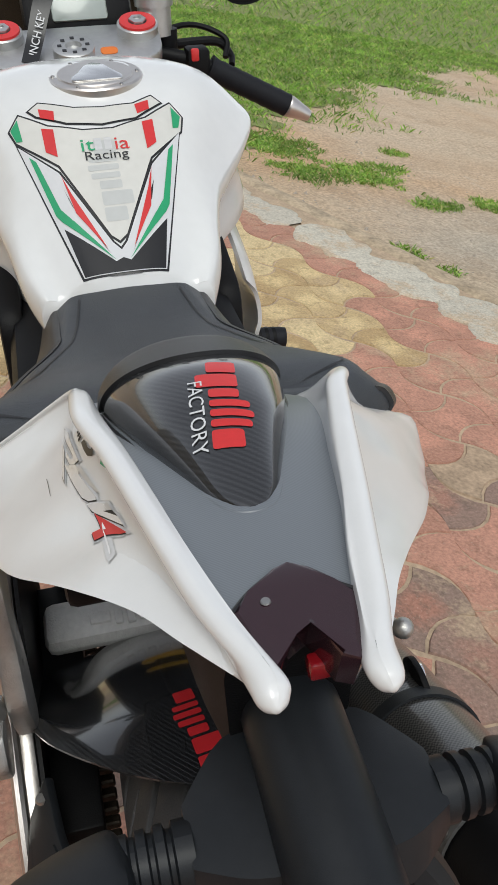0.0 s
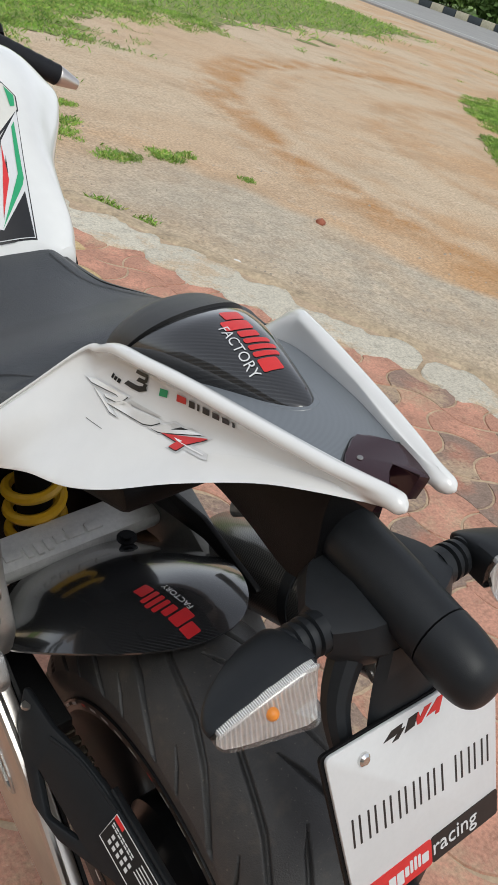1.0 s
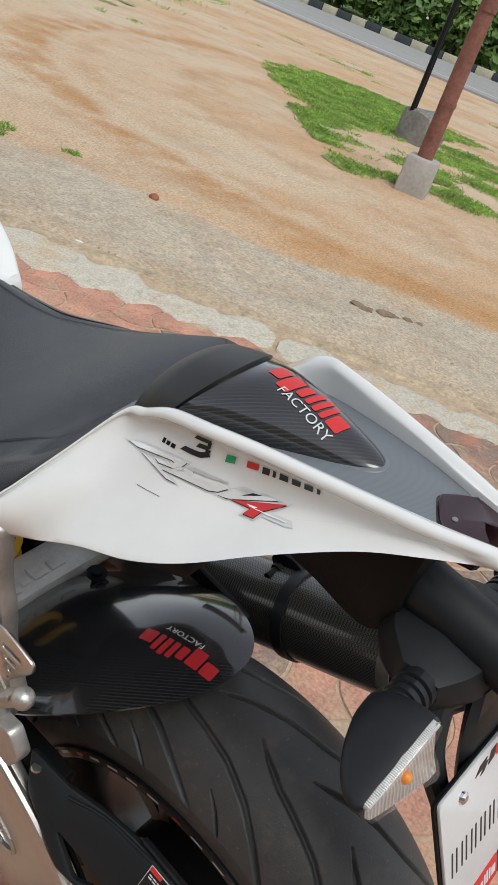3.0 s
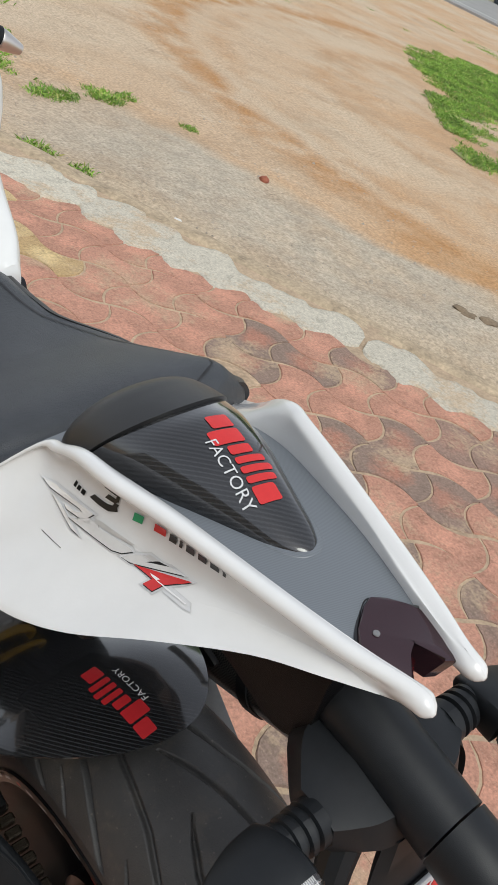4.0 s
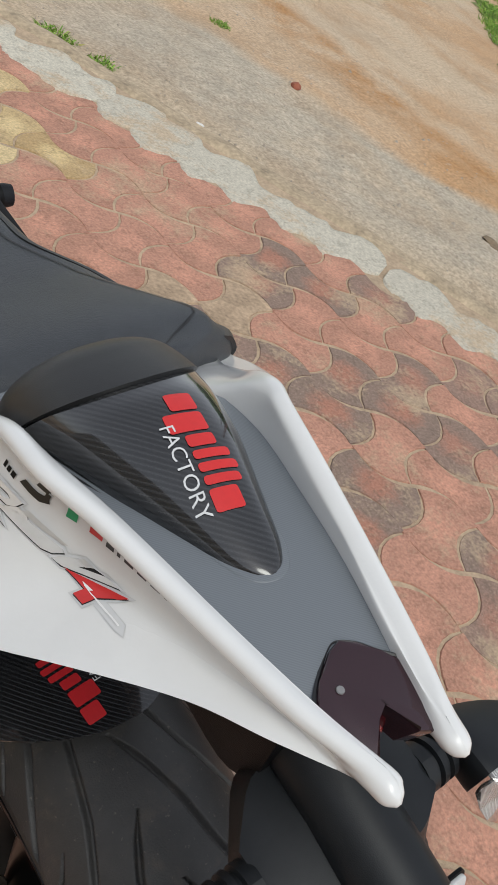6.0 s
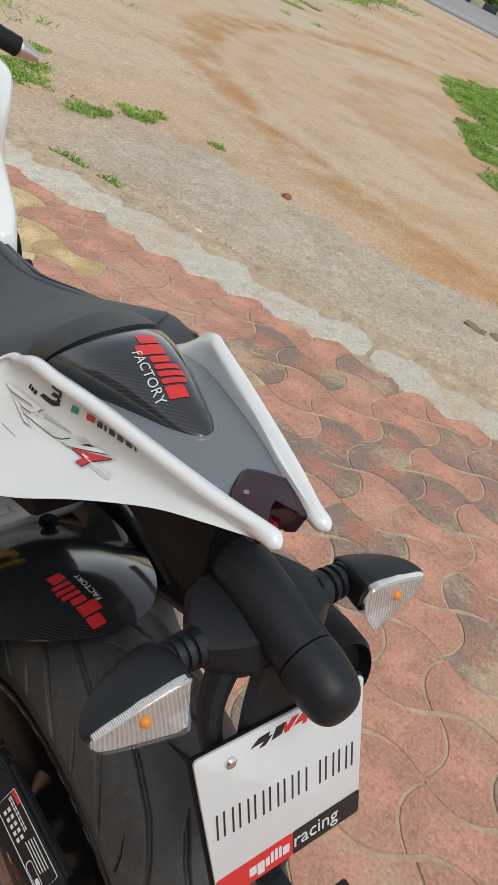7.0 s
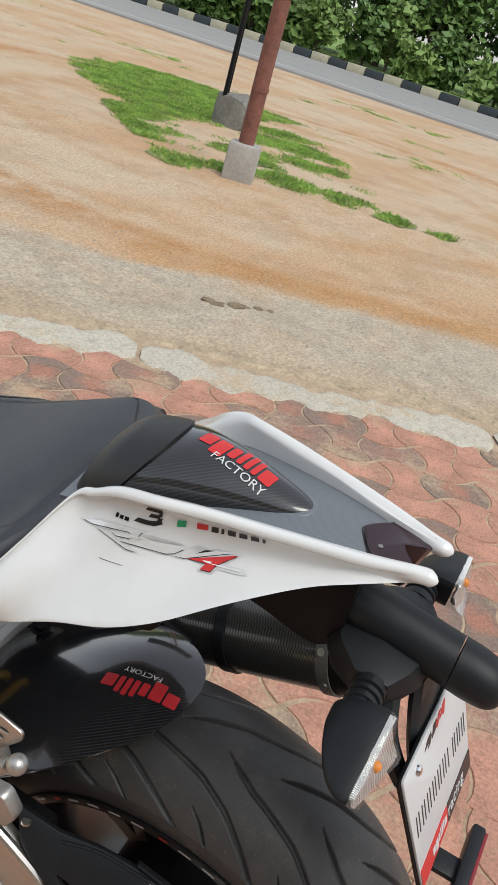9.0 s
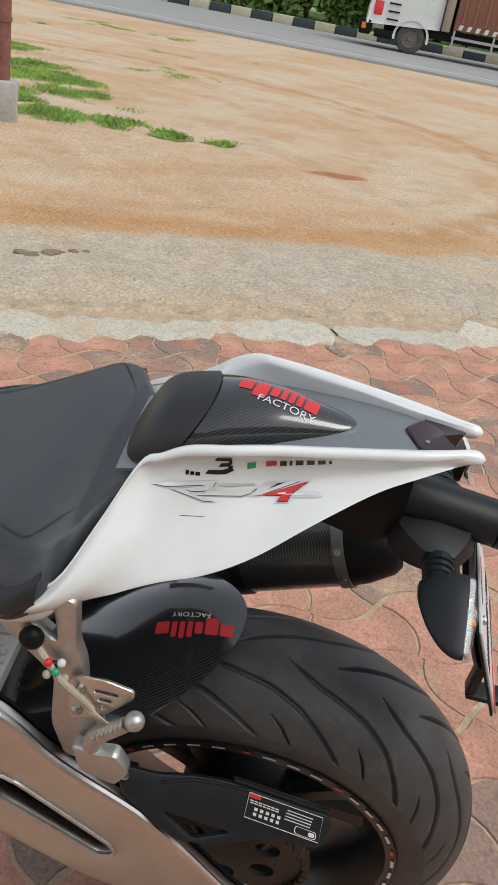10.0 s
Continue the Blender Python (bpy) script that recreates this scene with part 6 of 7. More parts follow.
def tank_rows():
    out = []
    for y, w, zs, zt, zb in TK:
        kn = 0.80 if y < 0.56 else 0.9
        half = [(0, zt), (w * 0.38, zt - 0.004), (w * 0.70, zt - 0.022), (w * 0.93, zs + 0.020), (w, zs), (w * 0.95, zs - 0.025), (w * kn, zb + 0.04), (w * kn * 0.97, zb - 0.03)]
        out.append([(x, y, z) for x, z in half] + [(0, y, zb - 0.03)] + [(-x, y, z) for x, z in half[:0:-1]])
    return out


tank = part("fuel_tank", lofted(tank_rows(), 4, 5), PEARL, bike, "white pearl fuel tank with a tricolour tank pad", 60)

# front wheel and side stand that the bike rests on
FX = Vector((0, 1.265, 0.306))
fwheel = tagged(new("front_wheel"), "black front wheel with a worn tyre")
fwheel.parent = bike
part("tyre", turned([(0.056 * math.sin(a), 0.246 + 0.054 * math.cos(a)) for a in np.linspace(-1.75, 1.75, 25)], 72, "x", FX), RUBBER, fwheel, "black rubber tyre")
part("rim", turned([(-0.05, 0.215), (-0.05, 0.232), (-0.03, 0.205), (0.03, 0.205), (0.05, 0.232), (0.05, 0.215), (0.02, 0.195), (-0.02, 0.195), (-0.05, 0.215)], 72, "x", FX), RIMBLACK, fwheel, "black painted rim")
part("hub", turned([(-0.06, 0.0), (-0.06, 0.03), (0.06, 0.03), (0.06, 0.0)], 32, "x", FX), RIMBLACK, fwheel)
for i in range(3):
    a = 2 * math.pi * i / 3
    part("spoke", tube([FX + Vector((0, math.sin(a) * 0.02, math.cos(a) * 0.02)), FX + Vector((0, math.sin(a) * 0.205, math.cos(a) * 0.205))], [0.018, 0.014], 10), RIMBLACK, fwheel)
for sx in (-1, 1):
    part("brake_disc", turned([(0.0, 0.10), (0.005, 0.10), (0.005, 0.16), (0.0, 0.16), (0.0, 0.10)], 48, "x", FX + Vector((sx * 0.066, 0, 0))), STEEL, fwheel, "steel brake disc")
    part("fork_leg", tube([(0.006 + sx * 0.1, 1.05, 0.62), tuple(FX + Vector((sx * 0.095, -0.02, 0.0)))], [0.024, 0.027], 18), SATIN, bike, "black fork leg")
part("side_stand", tube([(-0.15, 0.42, 0.36), (-0.19, 0.40, 0.20), (-0.196, 0.385, 0.055)], [0.014, 0.012, 0.012], 12), SATIN, bike, "black side stand")

# tank pad films, laid square to the slope of the tank
pad_pose = Matrix(((1, 0, 0, 0), (0, 0.743, -0.669, 0.37), (0, 0.669, 0.743, 0.874), (0, 0, 0, 1)))
IN = (0, 0.669, -0.743)


def mm(*pts):
    return [(x / 1000, y / 1000) for x, y in pts]


def both(*pts):
    """A shape on the right half and its mirror."""
    return [mm(*pts), mm(*[(-x, y) for x, y in pts])]


def outset(pts, d):
    """The outline pushed out by d, side by side."""
    area = sum(a[0] * c[1] - c[0] * a[1] for a, c in zip(pts, pts[1:] + pts[:1]))
    turn = 1 if area > 0 else -1
    out = []
    for k, p in enumerate(pts):
        a, c = Vector(pts[k - 1]), Vector(pts[(k + 1) % len(pts)])
        e0, e1 = (Vector(p) - a).normalized(), (c - Vector(p)).normalized()
        m = Vector((e0.y + e1.y, -e0.x - e1.x)) * turn
        m = m.normalized() if m.length > 0.05 else Vector((e0.y, -e0.x)) * turn
        grow = 1 / max(0.5, m.dot(Vector((e0.y, -e0.x)) * turn))
        out.append(tuple(Vector(p) + m * d * grow))
    return out


band = mm((-74, 226), (-62, 236), (-24, 221), (7, 218), (45, 221), (68, 234), (77, 223), (44, 200), (5, 194), (-34, 200), (-66, 216))
padc = mm((-98, 203), (-86, 222), (-56, 199), (-18, 187), (16, 186), (56, 199), (88, 222), (99, 203), (94, 183), (52, 145), (9, 49), (0, 41), (-8, 49), (-50, 145), (-92, 186))
wing_l = mm((-92, 181), (-52, 136), (-8, 40), (0, 30), (0, 2), (-44, 2))
wing_r = mm((92, 181), (52, 136), (8, 40), (0, 30), (0, 2), (44, 2))
film("pad_edge", [outset(band, 0.0024), outset(padc, 0.0024), outset(wing_l, 0.0024), outset(wing_r, 0.0024)], pad_pose, tank, IN, BLACKFILM, tank, 0.0007, 0.005)
film("pad_band", [band], pad_pose, tank, IN, CREAM, tank, 0.0013, 0.005, "milky clear pad film")
film("pad_centre", [padc], pad_pose, tank, IN, CREAM, tank, 0.0013, 0.005, "milky clear pad film")
film("pad_wing", [wing_l, wing_r], pad_pose, tank, IN, WHITEFILM, tank, 0.0013, 0.005, "white pad film")
film("pad_black", [mm((-56, 66), (-8, 16), (0, 20), (8, 16), (56, 66), (43, 3), (-43, 3)), *both((50, 116), (42, 88), (12, 26), (20, 44), (44, 92))], pad_pose, tank, IN, BLACKFILM, tank, 0.0017, 0.005, "black pad foot")
film("pad_green", [*both((81, 164), (74, 156), (56, 90), (8, 18), (56, 74), (62, 84)), *both((88, 216), (97, 203), (92, 187), (85, 186))], pad_pose, tank, IN, GREEN, tank, 0.0021, 0.005, "green stripes")
film("pad_red", [*both((50, 132), (42, 106), (14, 32), (41, 82)), *both((50, 193), (63, 197), (62, 165), (50, 156)), *both((46, 219), (63, 226), (62, 212), (47, 205))], pad_pose, tank, IN, RED, tank, 0.0021, 0.005, "red stripes")
film("pad_faint", soft_bars(0.105, 0.044, LOGO), pad_pose @ Matrix(((0, -1, 0, 0.024), (1, 0, 0, 0.066), (0, 0, 1, 0), (0, 0, 0, 1))), tank, IN, FAINT, tank, 0.0016, 0.005, "faded grey marks")


def on_tank(name, text, size, x, y, material, squeeze=1.0):
    """Lettering that follows the tank."""
    from mathutils.bvhtree import BVHTree
    ob = letters(name, text, size, Matrix.Diagonal((squeeze, 1, 1, 1)), material, tank, 0.0)
    tree = BVHTree.FromPolygons([v.co for v in tank.data.vertices], [p.vertices for p in tank.data.polygons])
    d = Vector(IN)
    for v in ob.data.vertices:
        p = pad_pose @ Vector((v.co.x + x, v.co.y + y, 0))
        hit, nor, _, _ = tree.ray_cast(p - d * 0.4, d)
        if hit is not None:
            v.co = hit + (nor if nor.dot(d) < 0 else -nor) * 0.0024
    return ob


on_tank("pad_letters", "it", 0.024, -0.0165, 0.158, GREEN, 1.25)
on_tank("pad_letters", "ia", 0.024, 0.022, 0.157, RED, 1.15)
on_tank("pad_letters", "Racing", 0.0165, 0.003, 0.1455, BLACKFILM, 1.15)
film("pad_gap", bars(0.02, 0.016, ((0, 0.4, 0, 1), (0.55, 0.4, 0, 1))), pad_pose @ Matrix.Translation((-0.008, 0.158, 0)), tank, IN, SILVERFILM, tank, 0.0019, 0.005)

# filler cap on the tank
capm = Matrix.Translation((0.011, 0.614, 1.0276)) @ Matrix.Rotation(radians(5), 4, "X")
filler = part("filler_cap", put(turned([(-0.01, 0.057), (0.002, 0.057), (0.004, 0.055), (0.004, 0.046), (0.0055, 0.045), (0.006, 0.0)], 56, "z"), capm), POLISH, tank, "round brushed metal filler cap")
part("cap_flap", slab(rounded([(-0.03, -0.03), (0.03, -0.03), (0.03, -0.018), (0.022, 0.0), (0.012, 0.026), (0, 0.034), (-0.012, 0.022), (-0.02, 0.0), (-0.03, -0.018)], 0.004), capm @ Matrix.Translation((0, 0, 0.0055)), 0.002, 0.0008), CHROME, filler, "raised cap flap")
for a in range(6):
    part("cap_screw", put(turned([(0, 0.0026), (0.0015, 0.002), (0.0015, 0)], 10, "z", (0.0505 * math.cos(a * 1.05), 0.0505 * math.sin(a * 1.05), 0.004)), capm), STEEL, filler)

# ---- side panel marks ----
def panel_pose(y, z, ang):
    """Marks on the left panel: x runs backwards along the panel, y up it."""
    c, s_ = math.cos(radians(ang)), math.sin(radians(ang))
    return Matrix(((0, 0, -1, -0.06), (-c, s_, 0, y), (s_, c, 0, z), (0, 0, 0, 1)))


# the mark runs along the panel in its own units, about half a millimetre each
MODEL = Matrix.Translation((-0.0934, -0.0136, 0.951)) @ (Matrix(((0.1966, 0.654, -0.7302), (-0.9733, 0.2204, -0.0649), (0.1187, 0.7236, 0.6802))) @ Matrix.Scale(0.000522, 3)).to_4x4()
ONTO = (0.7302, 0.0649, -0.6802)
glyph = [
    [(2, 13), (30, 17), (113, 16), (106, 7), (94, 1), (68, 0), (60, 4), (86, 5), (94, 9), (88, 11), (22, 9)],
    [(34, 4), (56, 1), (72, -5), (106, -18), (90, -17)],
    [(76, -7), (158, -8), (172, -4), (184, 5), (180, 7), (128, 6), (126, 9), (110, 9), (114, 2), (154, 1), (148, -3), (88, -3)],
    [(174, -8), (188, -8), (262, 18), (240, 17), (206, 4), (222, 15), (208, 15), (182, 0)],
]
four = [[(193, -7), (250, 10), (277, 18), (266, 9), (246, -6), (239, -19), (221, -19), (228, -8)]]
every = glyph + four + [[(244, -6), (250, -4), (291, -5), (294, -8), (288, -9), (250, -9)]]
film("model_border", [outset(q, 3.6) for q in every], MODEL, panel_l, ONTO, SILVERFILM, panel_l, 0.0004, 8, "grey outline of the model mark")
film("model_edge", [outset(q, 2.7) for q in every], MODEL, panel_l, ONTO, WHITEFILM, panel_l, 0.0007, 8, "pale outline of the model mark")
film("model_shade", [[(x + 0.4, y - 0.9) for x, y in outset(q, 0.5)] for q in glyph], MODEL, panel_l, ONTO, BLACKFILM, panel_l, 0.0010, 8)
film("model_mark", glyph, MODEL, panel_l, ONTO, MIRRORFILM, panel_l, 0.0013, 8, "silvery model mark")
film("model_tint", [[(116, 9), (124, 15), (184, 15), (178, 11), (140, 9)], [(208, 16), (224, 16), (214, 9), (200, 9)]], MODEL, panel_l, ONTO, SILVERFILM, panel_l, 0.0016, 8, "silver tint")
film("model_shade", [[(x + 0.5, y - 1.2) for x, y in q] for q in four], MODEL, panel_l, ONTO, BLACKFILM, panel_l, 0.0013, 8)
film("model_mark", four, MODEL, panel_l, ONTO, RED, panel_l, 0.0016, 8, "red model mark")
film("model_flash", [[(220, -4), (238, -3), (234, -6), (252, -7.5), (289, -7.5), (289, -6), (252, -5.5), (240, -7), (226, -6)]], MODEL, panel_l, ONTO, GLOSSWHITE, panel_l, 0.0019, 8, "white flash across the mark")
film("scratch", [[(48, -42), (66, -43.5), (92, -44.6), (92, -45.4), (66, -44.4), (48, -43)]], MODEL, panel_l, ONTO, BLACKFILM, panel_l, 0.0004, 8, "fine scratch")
UP = panel_pose(-0.046, 0.9715, 8.0)
UNDER = (0.95, 0, 0.30)
film("badge", [[(0.020, 0.011), (0.034, 0.0115), (0.036, 0.0145), (0.022, 0.0142)], [(0.024, 0.0066), (0.034, 0.007), (0.036, 0.0100), (0.026, 0.0096)], [(0.012, 0.0015), (0.031, 0.0012), (0.038, 0.0035), (0.036, 0.0060), (0.028, 0.0045), (0.015, 0.0042)], [(0.032, 0.003), (0.036, 0.004), (0.037, 0.0075), (0.033, 0.0075)], [(0.033, 0.0085), (0.036, 0.0085), (0.036, 0.013), (0.033, 0.013)]], UP, panel_l, UNDER, BLACKFILM, panel_l, 0.0007, 0.005, "small black badge")
film("badge_word", bars(0.014, 0.0028, ((0, 0.2, 0, 1), (0.3, 0.25, 0, 0.8), (0.65, 0.3, 0, 0.8))), UP @ Matrix.Translation((-0.006, 0.0, 0)), panel_l, UNDER, SATIN, panel_l, 0.0007, 0.005)
film("flag_green", [[(0.0495, 0.003), (0.057, 0.003), (0.057, 0.0085), (0.0495, 0.0085)]], UP, panel_l, UNDER, GREEN, panel_l, 0.0007, 0.005)
film("flag_red", [[(0.066, 0.003), (0.0755, 0.003), (0.0755, 0.0085), (0.066, 0.0085)]], UP, panel_l, UNDER, RED, panel_l, 0.0007, 0.005)
film("name_bars", bars(0.050, 0.0056, ((0, 0.12, 0, 1), (0.17, 0.05, 0, 1), (0.28, 0.14, 0, 1), (0.48, 0.14, 0, 1), (0.68, 0.14, 0, 1), (0.88, 0.05, 0, 1))), UP @ Matrix.Translation((0.0785, 0.0022, 0)), panel_l, UNDER, BLACKFILM, panel_l, 0.0007, 0.005, "dark bars")

# ---- front end ----
front = tagged(new("front_end"), "silver triple clamp with forks, bars and dash")
front.parent = bike
part("triple_clamp", slab(rounded([(-0.135, 0.86), (-0.06, 0.835), (0.06, 0.835), (0.135, 0.86), (0.14, 0.95), (0.06, 0.955), (-0.06, 0.955), (-0.14, 0.95)], 0.03), Matrix.Translation((0, 0, 0.975)), 0.022, 0.004), CLAMP, front, "silver cast triple clamp")
for sx in (-1, 1):
    fx = 0.006 + sx * 0.1
    fork = part("fork_tube", tube([(fx, 0.93, 1.004), (fx, 0.99, 0.80), (fx, 1.05, 0.60)], 0.027, 20), GOLD, front, "gold fork tube")
    part("fork_cap", turned([(0, 0.031), (0.014, 0.031), (0.016, 0.029), (0.016, 0.027)], 28, "z", (fx, 0.925, 0.995)), CLAMP, fork, "silver fork collar")
    part("cap_ring", turned([(0.013, 0.028), (0.019, 0.027), (0.019, 0.014)], 28, "z", (fx, 0.925, 0.995)), RED, fork, "red ring")
    part("cap_nut", turned([(0.012, 0.014), (0.022, 0.013), (0.023, 0.006), (0.020, 0.005), (0.020, 0)], 6, "z", (fx, 0.925, 0.995)), CLAMP, fork, "silver hexagon adjuster", 20)
    part("clip_on", turned([(-0.02, 0.036), (0.0, 0.036), (0.0, 0.028), (-0.02, 0.028), (-0.02, 0.036)], 28, "z", (fx, 0.935, 0.97)), SATIN, fork)
ign = part("ignition", turned([(0, 0.03), (0.016, 0.03), (0.018, 0.027), (0.018, 0.012), (0.012, 0.010), (0.012, 0)], 32, "z", (0.004, 0.868, 0.995)), CLAMP, front, "round ignition lock")
for a in range(8):
    part("lock_mark", box(0.004 + 0.02 * math.cos(a * 0.785) - 0.003, 0.868 + 0.02 * math.sin(a * 0.785) - 0.003, 1.0128, 0.004 + 0.02 * math.cos(a * 0.785) + 0.003, 0.868 + 0.02 * math.sin(a * 0.785) + 0.003, 1.0138), BLACKFILM, ign, "", 0)
part("sticker", slab(rounded([(0.043, 0.865), (0.068, 0.865), (0.068, 0.885), (0.043, 0.885)], 0.008), Matrix.Translation((0, 0, 0.9972)), 0.0008), ORANGE, front, "orange round sticker")
part("sticker", slab(rounded([(-0.012, 0.905), (0.022, 0.905), (0.022, 0.915), (-0.012, 0.915)], 0.002), Matrix.Translation((0, 0, 0.9972)), 0.0008), RED, front, "red sticker")
dash = part("dash", put(box(-0.085, -0.02, -0.045, 0.085, 0.02, 0.045, 0.012), Matrix.Translation((0.025, 1.02, 1.045)) @ Matrix.Rotation(radians(-35), 4, "X")), SATIN, front, "black instrument dash")
part("screen", put(box(-0.04, -0.0225, -0.034, 0.045, -0.019, 0.034, 0.004), Matrix.Translation((0.025, 1.02, 1.045)) @ Matrix.Rotation(radians(-35), 4, "X")), SCREEN, dash, "pale grey display")
part("fluid_cup", turned([(-0.03, 0), (-0.03, 0.026), (0.012, 0.026), (0.012, 0.03), (0.024, 0.03), (0.026, 0.0)], 28, "z", (0.14, 0.965, 1.035)), CLAMP, front, "silver fluid cup")
for sx in (-1, 1):
    def bx(p):
        return (0.006 + sx * (p[0] - 0.006), p[1], p[2])
    bar = part("handlebar", tube([bx((0.11, 0.955, 0.985)), bx((0.18, 0.935, 0.972)), bx((0.225, 0.928, 0.955))], 0.012, 14), SATIN, front, "black clip-on bar")
    g0, g1 = Vector(bx((0.216, 0.929, 0.958))), Vector(bx((0.342, 0.918, 0.893)))
    pts = [g0.lerp(g1, t) for t in np.linspace(0, 1, 15)]
    part("grip", tube(pts, [0.0205] + [0.0178 + (0.0008 if i % 2 else 0) for i in range(13)] + [0.0185], 16, 2), GRIP, bar, "ribbed black rubber grip")
    e = (g1 - g0).normalized()
    part("bar_end", tube([g1, g1 + e * 0.006, g1 + e * 0.03, g1 + e * 0.042], [0.0165, 0.0172, 0.012, 0.009], 18, 3), POLISH, bar, "tapered silver bar end")
    sw = part("switch_block", put(box(-0.018, -0.02, -0.024, 0.018, 0.02, 0.024, 0.006), Matrix.Translation(bx((0.197, 0.93, 0.966)))), SATIN, bar, "black switch block")
    part("switch_button", put(box(-0.0065, -0.004, -0.0095, 0.0065, 0.004, 0.0095, 0.003), Matrix.Translation(bx((0.191, 0.912, 0.982)))), RED, sw, "red switch button")
    part("lever", tube([bx((0.17, 0.985, 0.985)), bx((0.24, 0.985, 0.985)), bx((0.262, 0.975, 0.965)), bx((0.258, 0.95, 0.955))], [0.008, 0.007, 0.006, 0.005], 10), SATIN, bar, "black brake lever")
    part("cable", tube([bx((0.12, 0.97, 1.0)), bx((0.2, 1.0, 1.01)), bx((0.255, 0.985, 0.99)), bx((0.25, 0.96, 0.965))], 0.0045, 8), SATIN, bar, "black cable")
    part("master_cup", turned([(-0.02, 0), (-0.02, 0.02), (0.012, 0.02), (0.014, 0)], 20, "z", bx((0.155, 0.97, 1.0))), SATIN, bar)
    part("mirror", put(lofted([[(0.045 * k * math.cos(a), y, 0.03 * k * math.sin(a)) for a in np.linspace(0, 6.283, 12, endpoint=False)] for y, k in ((0.0, 0.9), (-0.005, 1.0), (0.015, 0.9), (0.03, 0.4))], 2, 3), Matrix.Translation(bx((0.318, 1.1, 1.048)))), SATIN, front, "black mirror")
nose = part("nose_fairing", sheet([[(-0.15, 1.02, 0.93), (-0.17, 1.1, 1.0), (-0.08, 1.16, 1.06), (0, 1.17, 1.075), (0.09, 1.16, 1.06), (0.18, 1.1, 1.0), (0.16, 1.02, 0.93)], [(-0.2, 1.08, 0.80), (-0.19, 1.2, 0.88), (-0.09, 1.3, 0.93), (0, 1.32, 0.94), (0.09, 1.3, 0.93), (0.19, 1.2, 0.88), (0.2, 1.08, 0.80)]], 0.004, 4, 4), SATIN, front, "black inner nose fairing")
SQUARE = Matrix.Translation((0, 0.845, 0.985)) @ Matrix.Rotation(radians(17), 4, "X") @ Matrix.Translation((0, -0.845, -0.985))
for ob in front.children_recursive:
    if ob.name.split(".")[0] in ("triple_clamp", "fork_cap", "cap_ring", "cap_nut", "clip_on", "ignition", "lock_mark", "sticker"):
        ob.data.transform(SQUARE)
# lanyard over the clamp
lan = tagged(new("lanyard"), "black lanyard with white lettering hanging from the key", "lanyard")
lan.matrix_world = bike.matrix_world
part("strap", sheet([[(-0.050, 0.838, 1.000), (-0.072, 0.846, 1.003)], [(-0.036, 0.875, 1.024), (-0.060, 0.880, 1.026)], [(-0.018, 0.905, 1.062), (-0.045, 0.908, 1.064)], [(0.0, 0.93, 1.09), (-0.03, 0.935, 1.09)]], 0.0015, 2, 5), BLACKFILM, lan, "woven black strap", 60)
ax, ay = Vector((0.030, 0.062, 0.062)).normalized(), None
ay = Vector((-0.92, 0.15, 0.3)) - Vector((-0.92, 0.15, 0.3)).dot(ax) * ax
ay.normalize()
az = ax.cross(ay)
letters("strap_letters", "LAUNCH KEY", 0.0165, Matrix(((ax.x, ay.x, az.x, -0.0425), (ax.y, ay.y, az.y, 0.868), (ax.z, ay.z, az.z, 1.0235), (0, 0, 0, 1))), WHITEFILM, lan, 0.0003)

# right lower fairing edge and foot rest seen past the seat
FAIR = mat("white_fairing", (0.70, 0.69, 0.67), 0.22, 0, 9, 0.03, 0.03, 500, coat=0.5)
part("lower_fairing", sheet([[(0.165, 0.70, 0.83), (0.19, 0.72, 0.80), (0.205, 0.74, 0.70), (0.20, 0.74, 0.58)], [(0.17, 0.62, 0.80), (0.195, 0.63, 0.76), (0.205, 0.62, 0.68), (0.20, 0.62, 0.63)], [(0.185, 0.60, 0.745), (0.2, 0.60, 0.72), (0.206, 0.60, 0.68), (0.2, 0.6, 0.655)]], 0.006, 3, 3), FAIR, bike, "white lower fairing edge")
part("frame_cover", slab(rounded([(0.66, 0.86), (0.46, 0.80), (0.44, 0.66), (0.62, 0.60), (0.72, 0.70)], 0.03), side(0.12), 0.03, 0.006), SATIN, bike, "dark frame cover")
part("frame_cover", slab(rounded([(0.66, 0.86), (0.46, 0.80), (0.44, 0.66), (0.62, 0.60), (0.72, 0.70)], 0.03), side(-0.15), 0.03, 0.006), SATIN, bike, "dark frame cover")
foot = part("crash_bobbin", tube([(0.15, 0.69, 0.602), (0.262, 0.6835, 0.5945), (0.268, 0.683, 0.594)], [0.0175, 0.0175, 0.014], 20, 2), GRIP, bike, "black crash bobbin on the right side")
for i in range(3):
    part("bobbin_groove", turned([(0, 0.0177), (0.003, 0.0181), (0.006, 0.0177)], 18, "x", (0.225 + i * 0.012, 0.6855 - i * 0.0007, 0.597 - i * 0.0008)), SATIN, foot)

